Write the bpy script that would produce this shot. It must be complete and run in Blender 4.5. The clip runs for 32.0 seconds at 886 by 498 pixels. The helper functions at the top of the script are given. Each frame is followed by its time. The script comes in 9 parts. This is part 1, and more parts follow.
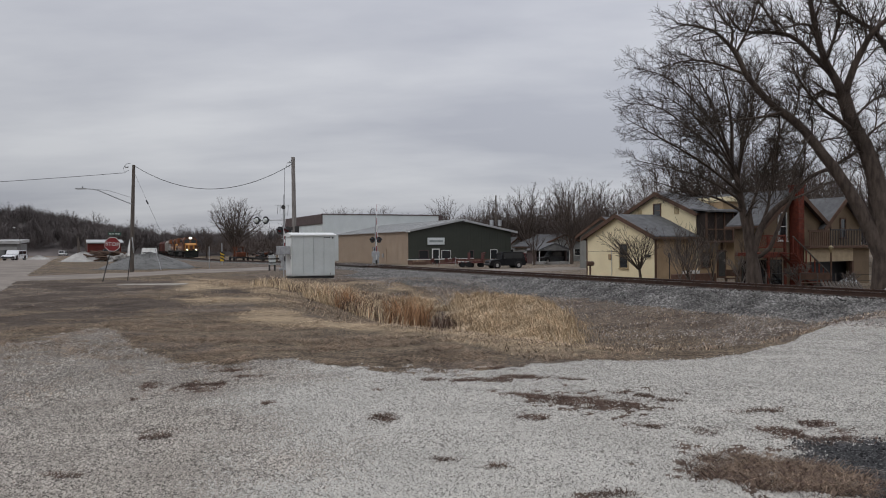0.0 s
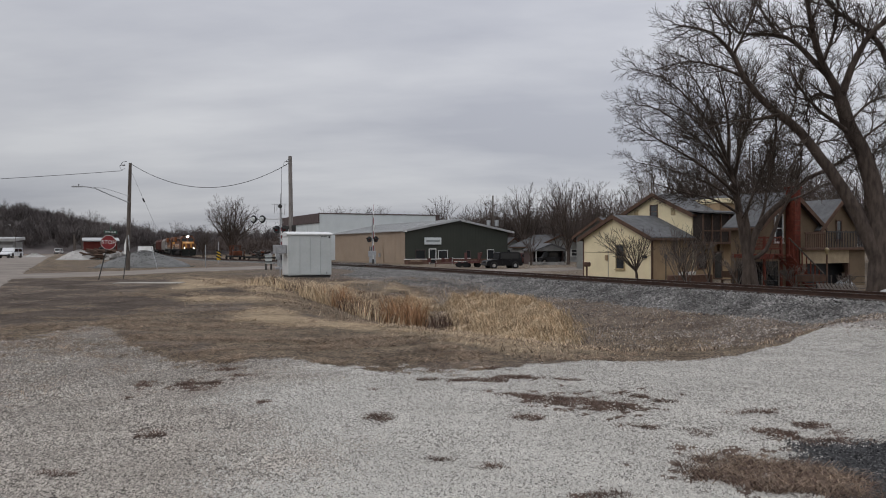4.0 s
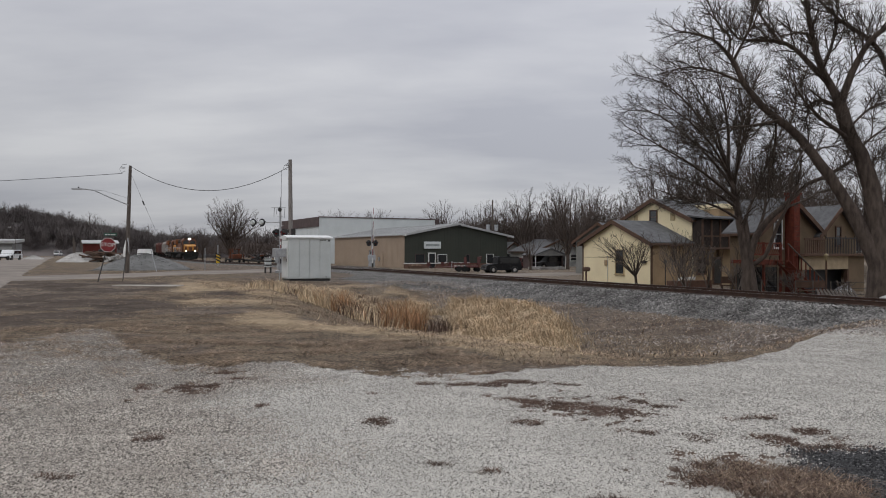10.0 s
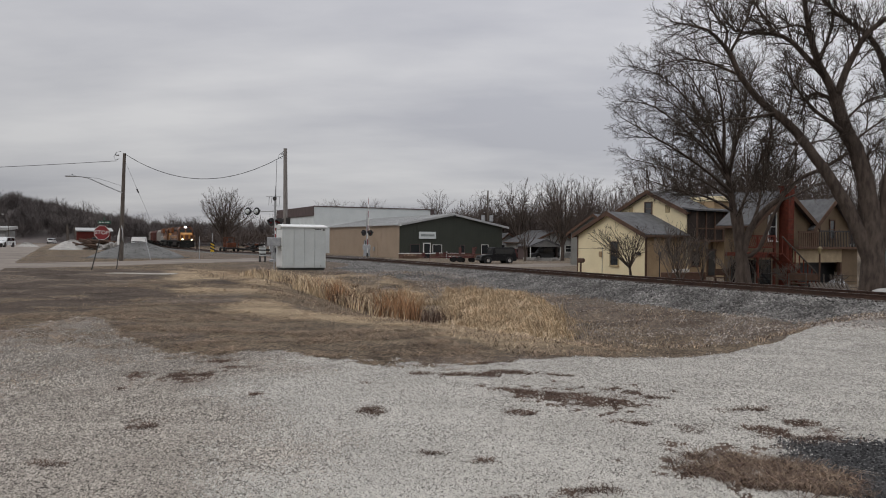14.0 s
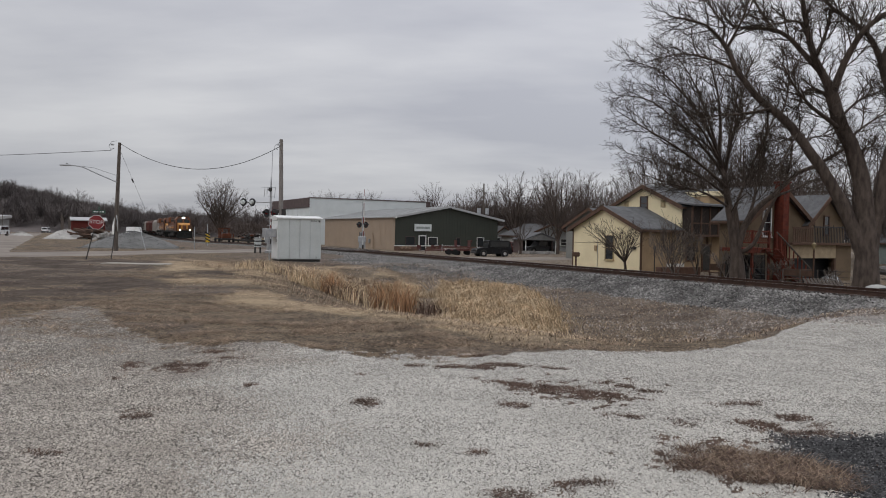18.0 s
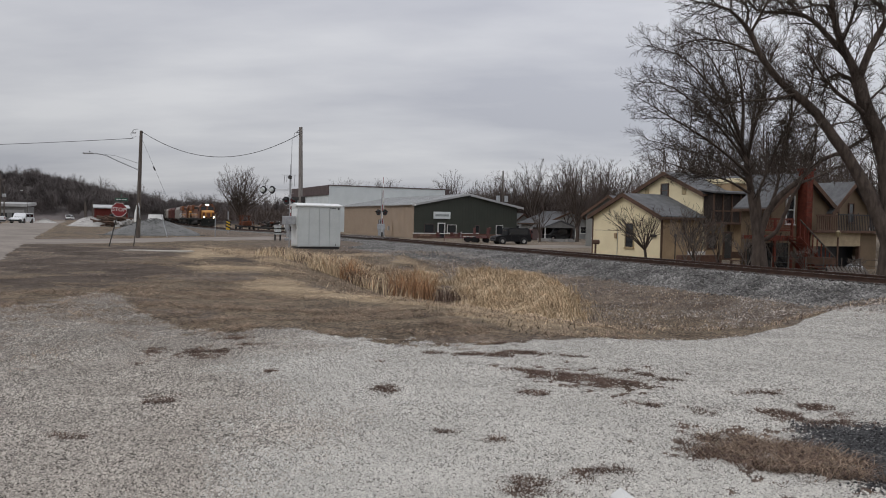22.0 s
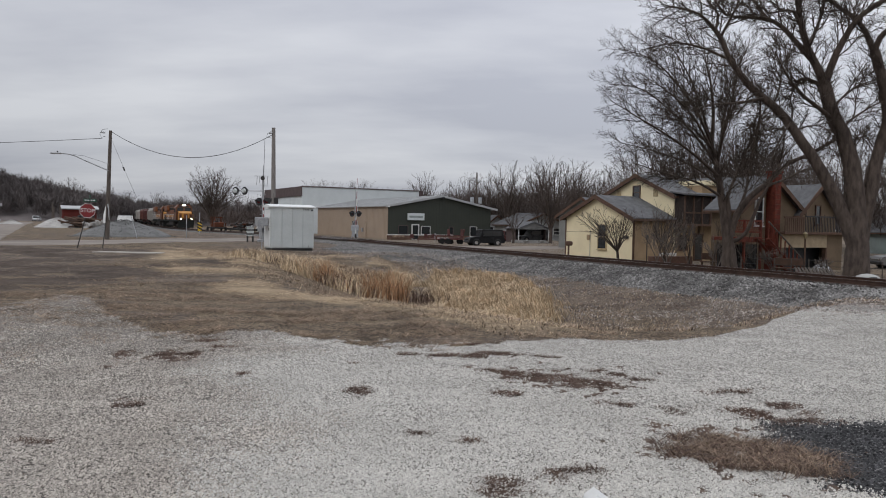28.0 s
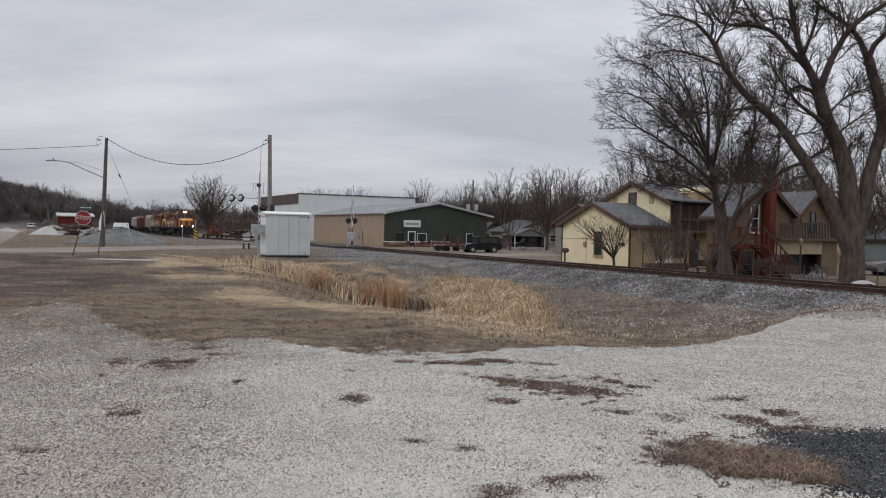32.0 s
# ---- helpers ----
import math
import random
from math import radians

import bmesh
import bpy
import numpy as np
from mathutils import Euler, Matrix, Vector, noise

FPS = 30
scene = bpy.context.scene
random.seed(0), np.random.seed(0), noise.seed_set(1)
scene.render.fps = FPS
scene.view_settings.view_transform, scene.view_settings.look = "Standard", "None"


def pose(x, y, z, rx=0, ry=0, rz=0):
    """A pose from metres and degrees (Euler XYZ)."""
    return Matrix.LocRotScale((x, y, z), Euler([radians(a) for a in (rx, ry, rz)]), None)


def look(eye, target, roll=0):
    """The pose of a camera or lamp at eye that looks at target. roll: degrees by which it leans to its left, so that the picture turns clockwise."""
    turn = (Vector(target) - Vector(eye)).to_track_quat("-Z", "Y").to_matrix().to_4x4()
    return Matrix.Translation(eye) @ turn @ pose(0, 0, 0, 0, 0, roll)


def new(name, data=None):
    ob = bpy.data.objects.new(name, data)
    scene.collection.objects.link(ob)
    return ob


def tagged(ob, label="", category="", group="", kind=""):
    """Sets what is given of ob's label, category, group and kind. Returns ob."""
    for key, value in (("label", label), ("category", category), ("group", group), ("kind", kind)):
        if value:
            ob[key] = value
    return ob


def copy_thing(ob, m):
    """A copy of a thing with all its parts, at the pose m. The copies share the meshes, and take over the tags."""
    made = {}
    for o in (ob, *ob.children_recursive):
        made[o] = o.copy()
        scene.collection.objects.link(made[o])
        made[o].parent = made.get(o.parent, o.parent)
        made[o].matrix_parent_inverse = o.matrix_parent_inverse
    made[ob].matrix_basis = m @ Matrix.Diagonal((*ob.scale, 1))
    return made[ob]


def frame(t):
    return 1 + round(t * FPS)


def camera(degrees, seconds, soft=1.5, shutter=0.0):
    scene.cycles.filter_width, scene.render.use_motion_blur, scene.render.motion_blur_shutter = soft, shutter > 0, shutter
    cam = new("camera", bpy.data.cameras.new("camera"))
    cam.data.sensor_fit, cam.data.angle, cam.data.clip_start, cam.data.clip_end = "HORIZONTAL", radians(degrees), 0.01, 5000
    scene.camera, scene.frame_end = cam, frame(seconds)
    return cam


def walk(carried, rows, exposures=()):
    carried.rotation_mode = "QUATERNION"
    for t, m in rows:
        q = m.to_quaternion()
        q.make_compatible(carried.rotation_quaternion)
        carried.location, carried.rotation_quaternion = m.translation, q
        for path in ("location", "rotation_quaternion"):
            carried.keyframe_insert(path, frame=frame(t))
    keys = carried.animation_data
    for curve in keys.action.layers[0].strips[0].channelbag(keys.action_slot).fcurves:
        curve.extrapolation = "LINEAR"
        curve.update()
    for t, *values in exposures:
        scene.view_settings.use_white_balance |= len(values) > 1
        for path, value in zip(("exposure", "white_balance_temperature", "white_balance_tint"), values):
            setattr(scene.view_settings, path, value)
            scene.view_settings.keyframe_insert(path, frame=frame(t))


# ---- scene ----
cam = camera(61.5, 32.0, soft=1.0)
walk(cam, [
    (0, pose(0.000, 0.000, 1.600, 89.800, 0.500, -0.002)),
    (0.5, pose(-0.001, -0.001, 1.600, 89.728, 0.401, -0.064)),
    (1, pose(0.000, -0.001, 1.602, 89.814, 0.368, -0.183)),
    (1.5, pose(0.003, 0.001, 1.603, 89.823, 0.255, -0.311)),
    (2, pose(0.004, 0.002, 1.602, 89.755, 0.284, -0.155)),
    (2.5, pose(0.004, 0.001, 1.600, 89.781, 0.326, -0.078)),
    (3, pose(0.004, 0.002, 1.599, 89.708, 0.470, -0.091)),
    (3.5, pose(0.004, 0.005, 1.599, 89.802, 0.245, -0.212)),
    (5.5, pose(0.003, 0.005, 1.602, 89.724, 0.147, -0.275)),
    (6, pose(0.003, 0.001, 1.602, 89.773, 0.077, -0.285)),
    (6.5, pose(0.003, -0.001, 1.603, 89.784, -0.061, -0.289)),
    (7, pose(0.003, -0.000, 1.602, 89.867, -0.016, -0.266)),
    (7.5, pose(0.003, 0.002, 1.600, 89.911, 0.024, -0.175)),
    (8, pose(0.003, -0.000, 1.601, 89.881, 0.033, -0.228)),
    (8.5, pose(0.003, -0.002, 1.603, 89.975, -0.096, -0.337)),
    (9, pose(0.004, -0.001, 1.602, 90.034, -0.108, -0.294)),
    (9.5, pose(0.002, 0.002, 1.600, 90.096, -0.088, -0.312)),
    (10, pose(0.002, 0.004, 1.601, 90.110, -0.089, -0.286)),
    (10.5, pose(0.003, 0.004, 1.602, 90.181, -0.143, -0.348)),
    (11, pose(0.003, 0.002, 1.601, 90.323, -0.266, -0.405)),
    (11.5, pose(0.002, 0.002, 1.600, 90.379, -0.252, -0.370)),
    (12, pose(0.000, 0.003, 1.602, 90.381, -0.215, -0.342)),
    (12.5, pose(0.001, 0.005, 1.602, 90.303, -0.210, -0.366)),
    (13, pose(0.002, 0.004, 1.601, 90.258, -0.272, -0.443)),
    (13.5, pose(0.003, 0.006, 1.600, 89.801, -0.355, -0.390)),
    (14, pose(0.002, 0.008, 1.598, 89.367, -0.517, -0.675)),
    (14.5, pose(0.002, 0.007, 1.596, 89.134, -0.819, -0.815)),
    (16.5, pose(0.004, 0.005, 1.596, 88.663, -0.882, -1.061)),
    (17, pose(0.003, 0.002, 1.597, 88.697, -0.809, -0.948)),
    (17.5, pose(0.001, -0.000, 1.598, 88.694, -1.044, -1.007)),
    (18, pose(0.001, -0.001, 1.598, 88.803, -1.021, -1.016)),
    (18.5, pose(0.001, -0.001, 1.598, 88.833, -0.621, -0.745)),
    (19, pose(-0.002, -0.001, 1.597, 88.977, -0.823, -0.047)),
    (19.5, pose(-0.005, -0.004, 1.594, 88.469, -1.315, 0.858)),
    (20, pose(-0.004, -0.007, 1.593, 88.091, -0.878, 1.817)),
    (20.5, pose(0.000, -0.002, 1.597, 87.786, -0.708, 1.804)),
    (21, pose(0.003, 0.001, 1.601, 87.824, -0.839, 1.562)),
    (21.5, pose(0.003, -0.000, 1.600, 88.289, -1.015, 0.286)),
    (22, pose(0.002, 0.000, 1.597, 87.821, -1.044, 0.444)),
    (22.5, pose(0.000, 0.002, 1.597, 87.958, -0.956, 0.091)),
    (23, pose(-0.000, 0.005, 1.599, 87.563, -0.991, 0.093)),
    (23.5, pose(-0.001, 0.007, 1.597, 87.432, -0.991, 0.049)),
    (24, pose(0.001, 0.003, 1.595, 87.301, -0.793, -0.060)),
    (24.5, pose(0.004, -0.005, 1.595, 87.370, -0.790, -0.308)),
    (25, pose(0.004, -0.007, 1.595, 87.432, -0.919, -0.721)),
    (25.5, pose(0.003, -0.004, 1.594, 87.705, -1.083, -1.091)),
    (27.5, pose(0.004, 0.005, 1.595, 87.974, -1.051, -1.425)),
    (28, pose(0.003, 0.004, 1.594, 87.973, -1.093, -1.557)),
    (28.5, pose(0.002, 0.003, 1.594, 88.141, -1.200, -1.523)),
    (29, pose(0.001, 0.001, 1.596, 88.251, -1.264, -1.599)),
    (29.5, pose(0.002, -0.001, 1.597, 88.417, -1.153, -1.600)),
    (30, pose(0.003, -0.001, 1.598, 88.357, -0.952, -1.687)),
    (30.5, pose(0.004, 0.000, 1.600, 88.370, -1.038, -1.787)),
    (31, pose(0.005, 0.002, 1.602, 88.456, -1.109, -1.863)),
    (31.5, pose(0.004, 0.001, 1.600, 88.461, -1.092, -1.875)),
    (32, pose(0.003, 0.002, 1.599, 88.513, -1.049, -1.840)),
], [(0, -0.09, 6410, 10), (9, -0.09, 6510, 10), (12, -0.09, 6530, 10), (14, -0.08, 6670, 10), (19, -0.02, 6510, 10), (24, 0.0, 6500, 10), (28, 0.04, 6370, 10), (32, 0.10, 6390, 10)])

# ---- light ----
world = bpy.data.worlds.new("overcast")
scene.world = world
world.use_nodes = True
SUN_DIR = Vector((-0.55, -0.45, 0.70)).normalized()


def overcast_sky():
    nt = world.node_tree
    nt.nodes.clear()
    N = nt.nodes.new
    out, bg = N("ShaderNodeOutputWorld"), N("ShaderNodeBackground")
    sky = N("ShaderNodeTexSky")
    sky.sky_type, sky.sun_disc = "NISHITA", False
    sky.sun_elevation = math.asin(SUN_DIR.z)
    sky.sun_rotation = math.atan2(SUN_DIR.x, SUN_DIR.y)
    tc, sep = N("ShaderNodeTexCoord"), N("ShaderNodeSeparateXYZ")
    nt.links.new(tc.outputs["Generated"], sep.inputs[0])
    # flat cloud deck: project the direction on a plane overhead
    up = N("ShaderNodeMath"); up.operation = "MAXIMUM"; up.inputs[1].default_value = 0.0
    nt.links.new(sep.outputs[2], up.inputs[0])
    add = N("ShaderNodeMath"); add.operation = "ADD"; add.inputs[1].default_value = 0.16
    nt.links.new(up.outputs[0], add.inputs[0])
    deck = N("ShaderNodeVectorMath"); deck.operation = "DIVIDE"
    comb = N("ShaderNodeCombineXYZ")
    for i in range(3):
        nt.links.new(add.outputs[0], comb.inputs[i])
    nt.links.new(tc.outputs["Generated"], deck.inputs[0])
    nt.links.new(comb.outputs[0], deck.inputs[1])
    mapn = N("ShaderNodeMapping")
    mapn.inputs["Scale"].default_value = (0.55, 1.0, 0.0)
    mapn.inputs["Rotation"].default_value = (0, 0, 0.25)
    mapn.inputs["Location"].default_value = (3.1, 0.7, 0)
    nt.links.new(deck.outputs[0], mapn.inputs[0])
    n1 = N("ShaderNodeTexNoise"); n1.inputs["Scale"].default_value = 0.9; n1.inputs["Detail"].default_value = 6; n1.inputs["Roughness"].default_value = 0.52
    nt.links.new(mapn.outputs[0], n1.inputs[0])
    ramp = N("ShaderNodeValToRGB")
    e = ramp.color_ramp.elements
    e[0].position, e[0].color = 0.36, (0.42, 0.43, 0.476, 1)
    e[1].position, e[1].color = 0.66, (0.645, 0.65, 0.672, 1)
    nt.links.new(n1.outputs[0], ramp.inputs[0])
    # brighter towards the zenith, as under a closed cloud cover
    lift = N("ShaderNodeMapRange")
    for k, v in zip(("From Min", "From Max", "To Min", "To Max"), (0.02, 1.0, 0.90, 2.15)):
        lift.inputs[k].default_value = v
    nt.links.new(up.outputs[0], lift.inputs[0])
    mul = N("ShaderNodeVectorMath"); mul.operation = "SCALE"
    nt.links.new(ramp.outputs[0], mul.inputs[0]); nt.links.new(lift.outputs[0], mul.inputs["Scale"])
    # the cloud is thinner towards the houses
    thin = N("ShaderNodeMapRange")
    for k, v in zip(("From Min", "From Max", "To Min", "To Max"), (-0.5, 0.45, 0.93, 1.13)):
        thin.inputs[k].default_value = v
    nt.links.new(sep.outputs[0], thin.inputs[0])
    veil = N("ShaderNodeVectorMath"); veil.operation = "SCALE"
    nt.links.new(mul.outputs[0], veil.inputs[0]); nt.links.new(thin.outputs[0], veil.inputs["Scale"])
    dim = N("ShaderNodeVectorMath"); dim.operation = "SCALE"; dim.inputs["Scale"].default_value = 0.08
    nt.links.new(sky.outputs[0], dim.inputs[0])
    mix = N("ShaderNodeMix"); mix.data_type = "RGBA"; mix.inputs["Factor"].default_value = 0.93
    nt.links.new(dim.outputs[0], mix.inputs["A"]); nt.links.new(veil.outputs[0], mix.inputs["B"])
    nt.links.new(mix.outputs["Result"], bg.inputs[0])
    bg.inputs[1].default_value = 1.0
    nt.links.new(bg.outputs[0], out.inputs[0])


overcast_sky()
sun = new("sun", bpy.data.lights.new("sun", "SUN"))
sun.data.energy, sun.data.angle, sun.data.color = 0.6, radians(25), (1.0, 0.97, 0.93)
sun.matrix_world = look(SUN_DIR * 100, (0, 0, 0))


# ---- materials ----
def mat(name, c1, c2=None, scale=3.0, rough=0.8, metal=0.0, bump=0.0, fine=None, stain=0.25, stretch=(1, 1, 1), rand=0.0, emit=0.0, island=0.0):
    """Two-scale procedural surface: c1..c2 mottled at scale, a fine grain on top, slow stains."""
    m = bpy.data.materials.new(name)
    m.use_nodes = True
    nt = m.node_tree
    b = nt.nodes["Principled BSDF"]
    N, L = nt.nodes.new, nt.links.new
    c2 = c2 or tuple(v * 0.72 for v in c1)
    tc, mp = N("ShaderNodeTexCoord"), N("ShaderNodeMapping")
    mp.inputs["Scale"].default_value = stretch
    L(tc.outputs["Object"], mp.inputs[0])
    n1, n2 = N("ShaderNodeTexNoise"), N("ShaderNodeTexNoise")
    n1.inputs["Scale"].default_value, n1.inputs["Detail"].default_value = scale, 5
    n2.inputs["Scale"].default_value, n2.inputs["Detail"].default_value = fine or scale * 9, 3
    L(mp.outputs[0], n1.inputs[0]); L(mp.outputs[0], n2.inputs[0])
    r = N("ShaderNodeValToRGB")
    r.color_ramp.elements[0].position, r.color_ramp.elements[1].position = 0.33, 0.67
    r.color_ramp.elements[0].color, r.color_ramp.elements[1].color = (*c2, 1), (*c1, 1)
    L(n1.outputs[0], r.inputs[0])
    col = r.outputs[0]
    rg = N("ShaderNodeMapRange")
    rg.inputs["To Min"].default_value, rg.inputs["To Max"].default_value = 1 - stain, 1 + stain
    L(n2.outputs[0], rg.inputs[0])
    val = rg.outputs[0]
    if rand:
        oi, rr, mm = N("ShaderNodeObjectInfo"), N("ShaderNodeMapRange"), N("ShaderNodeMath")
        rr.inputs["To Min"].default_value, rr.inputs["To Max"].default_value = 1 - rand, 1 + rand
        L(oi.outputs["Random"], rr.inputs[0]); mm.operation = "MULTIPLY"
        L(val, mm.inputs[0]); L(rr.outputs[0], mm.inputs[1]); val = mm.outputs[0]
    if island:
        gi, rr, mm = N("ShaderNodeNewGeometry"), N("ShaderNodeMapRange"), N("ShaderNodeMath")
        rr.inputs["To Min"].default_value, rr.inputs["To Max"].default_value = 1 - island, 1 + island
        L(gi.outputs["Random Per Island"], rr.inputs[0]); mm.operation = "MULTIPLY"
        L(val, mm.inputs[0]); L(rr.outputs[0], mm.inputs[1]); val = mm.outputs[0]
    sc = N("ShaderNodeVectorMath"); sc.operation = "SCALE"
    L(col, sc.inputs[0]); L(val, sc.inputs["Scale"])
    L(sc.outputs[0], b.inputs["Base Color"])
    b.inputs["Roughness"].default_value, b.inputs["Metallic"].default_value = rough, metal
    if rough > 0.6:
        b.inputs["Specular IOR Level"].default_value = 0.25
    if bump:
        bp = N("ShaderNodeBump"); bp.inputs["Strength"].default_value, bp.inputs["Distance"].default_value = bump, 0.02
        L(n2.outputs[0], bp.inputs["Height"]); L(bp.outputs[0], b.inputs["Normal"])
    if emit:
        b.inputs["Emission Color"].default_value, b.inputs["Emission Strength"].default_value = (*c1, 1), emit
    return m


def glass_mat(name, tint, rough=0.08):
    m = bpy.data.materials.new(name)
    m.use_nodes = True
    b = m.node_tree.nodes["Principled BSDF"]
    b.inputs["Base Color"].default_value = (*tint, 1)
    b.inputs["Roughness"].default_value = rough
    b.inputs["Specular IOR Level"].default_value = 0.8
    return m


M_WOOD_POLE = mat("weathered_pole_wood", (0.135, 0.115, 0.10), (0.075, 0.062, 0.053), 4, 0.9, bump=0.4, stretch=(6, 6, 0.6))
M_GALV = mat("galvanised_steel", (0.45, 0.46, 0.47), (0.33, 0.34, 0.35), 6, 0.5, 0.7)
M_ALU = mat("painted_aluminium", (0.56, 0.59, 0.58), (0.50, 0.53, 0.52), 1.2, 0.45, 0.1, stain=0.08)
M_ALU_TOP = mat("white_aluminium", (0.74, 0.75, 0.74), (0.64, 0.65, 0.64), 1.5, 0.5, 0.1, stain=0.1)
M_BLACK = mat("black_paint", (0.02, 0.02, 0.022), (0.012, 0.012, 0.013), 5, 0.5)
M_DARKSTEEL = mat("dark_steel", (0.05, 0.047, 0.045), (0.03, 0.028, 0.027), 5, 0.6, 0.3)
M_RAIL = mat("rusty_rail", (0.085, 0.052, 0.040), (0.05, 0.032, 0.026), 4, 0.7, 0.35, bump=0.2, stretch=(1, 1, 1))
M_RAILTOP = mat("worn_rail_head", (0.30, 0.28, 0.27), (0.19, 0.17, 0.16), 4, 0.35, 0.8)
M_TIE = mat("creosote_tie", (0.07, 0.056, 0.048), (0.04, 0.032, 0.028), 5, 0.92, bump=0.4, stretch=(1, 8, 8), rand=0.25)
M_RED = mat("sign_red", (0.24, 0.018, 0.02), (0.17, 0.014, 0.016), 5, 0.5, stain=0.1)
M_WHITE = mat("white_paint", (0.74, 0.74, 0.72), (0.62, 0.62, 0.60), 3, 0.55, stain=0.12)
M_LAMPRED = mat("red_signal_lens", (0.13, 0.012, 0.012), (0.09, 0.01, 0.01), 5, 0.25)
M_GLASS = glass_mat("window_glass", (0.025, 0.028, 0.030))
M_TAN = mat("tan_metal_siding", (0.36, 0.278, 0.205), (0.32, 0.247, 0.183), 0.6, 0.55, 0.05, stain=0.06)
M_GREEN = mat("dark_green_siding", (0.036, 0.041, 0.030), (0.029, 0.034, 0.025), 0.6, 0.6, stain=0.08)
M_BRICK = mat("brown_brick", (0.17, 0.10, 0.075), (0.11, 0.066, 0.05), 2.5, 0.9, bump=0.3)
M_WROOF = mat("white_metal_roof", (0.43, 0.435, 0.435), (0.35, 0.355, 0.355), 0.8, 0.5, 0.2, stain=0.1)
M_WALLWHITE = mat("white_metal_wall", (0.64, 0.68, 0.68), (0.57, 0.61, 0.61), 0.5, 0.6, stain=0.05)
M_FASCIA = mat("brown_fascia", (0.11, 0.082, 0.078), (0.085, 0.062, 0.06), 1, 0.7)
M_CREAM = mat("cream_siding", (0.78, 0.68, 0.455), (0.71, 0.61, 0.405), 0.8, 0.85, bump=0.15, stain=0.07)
# tan deepened so the walls turned from the light look shaded
M_TANWALL = mat("weathered_shaded_tan_stucco", (0.40, 0.288, 0.175), (0.30, 0.215, 0.13), 0.9, 0.9, bump=0.25, stain=0.15)
M_TRIM = mat("brown_trim", (0.12, 0.07, 0.05), (0.08, 0.05, 0.035), 3, 0.8)
M_SHINGLE = mat("grey_shingles", (0.135, 0.136, 0.14), (0.09, 0.091, 0.095), 2.0, 0.95, bump=0.5, fine=14, stain=0.3)
M_BROWNHOUSE = mat("brown_house_siding", (0.18, 0.13, 0.085), (0.13, 0.095, 0.062), 1, 0.9, stain=0.12)
M_REDWOOD = mat("red_stained_wood", (0.16, 0.040, 0.024), (0.10, 0.027, 0.018), 4, 0.8, bump=0.2)
M_BRICKRED = mat("red_chimney_brick", (0.16, 0.039, 0.024), (0.10, 0.027, 0.018), 5, 0.9, bump=0.4)
M_BARK = mat("grey_brown_bark", (0.112, 0.087, 0.072), (0.052, 0.040, 0.034), 3.0, 0.95, bump=0.9, fine=26, stretch=(2.2, 2.2, 0.7))
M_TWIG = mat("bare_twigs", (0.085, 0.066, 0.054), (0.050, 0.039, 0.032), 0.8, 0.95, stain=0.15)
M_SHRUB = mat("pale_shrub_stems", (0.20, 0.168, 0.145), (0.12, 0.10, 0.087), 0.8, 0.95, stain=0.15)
# the twig colour again, paled to put distance haze on far trees
M_TWIG_HAZE = mat("hazy_bare_twigs", (0.118, 0.093, 0.082), (0.078, 0.062, 0.056), 0.15, 0.95, stain=0.1)
# distance haze is mixed into this lightened, greyer woods colour
M_WOODS_HAZE = mat("hazy_woods", (0.135, 0.117, 0.112), (0.092, 0.080, 0.078), 0.05, 1.0, fine=0.6, stain=0.25, island=0.2)
M_STRAW = mat("dry_straw_grass", (0.71, 0.565, 0.385), (0.47, 0.365, 0.245), 1.0, 0.9, stain=0.1, island=0.42)
M_REED = mat("dry_orange_reeds", (0.44, 0.255, 0.14), (0.29, 0.17, 0.095), 1.2, 0.9, stain=0.1, island=0.6)
M_TURF = mat("dead_turf", (0.35, 0.262, 0.188), (0.15, 0.112, 0.084), 1.5, 0.95, stain=0.1, island=0.7)
M_WEED = mat("dead_weeds", (0.155, 0.102, 0.078), (0.095, 0.064, 0.051), 1.5, 0.95, stain=0.1, island=0.4)
M_STONE = mat("white_limestone_gravel", (0.545, 0.524, 0.480), (0.455, 0.437, 0.398), 1.0, 0.92, stain=0.12, island=0.24)
M_BALLAST = mat("grey_ballast", (0.225, 0.217, 0.207), (0.112, 0.108, 0.103), 0.8, 0.92, stain=0.12, island=0.7)
M_PILE = mat("grey_crushed_stone", (0.150, 0.150, 0.146), (0.112, 0.112, 0.109), 1.0, 0.95, bump=0.8, fine=9, stain=0.3, island=0.18)


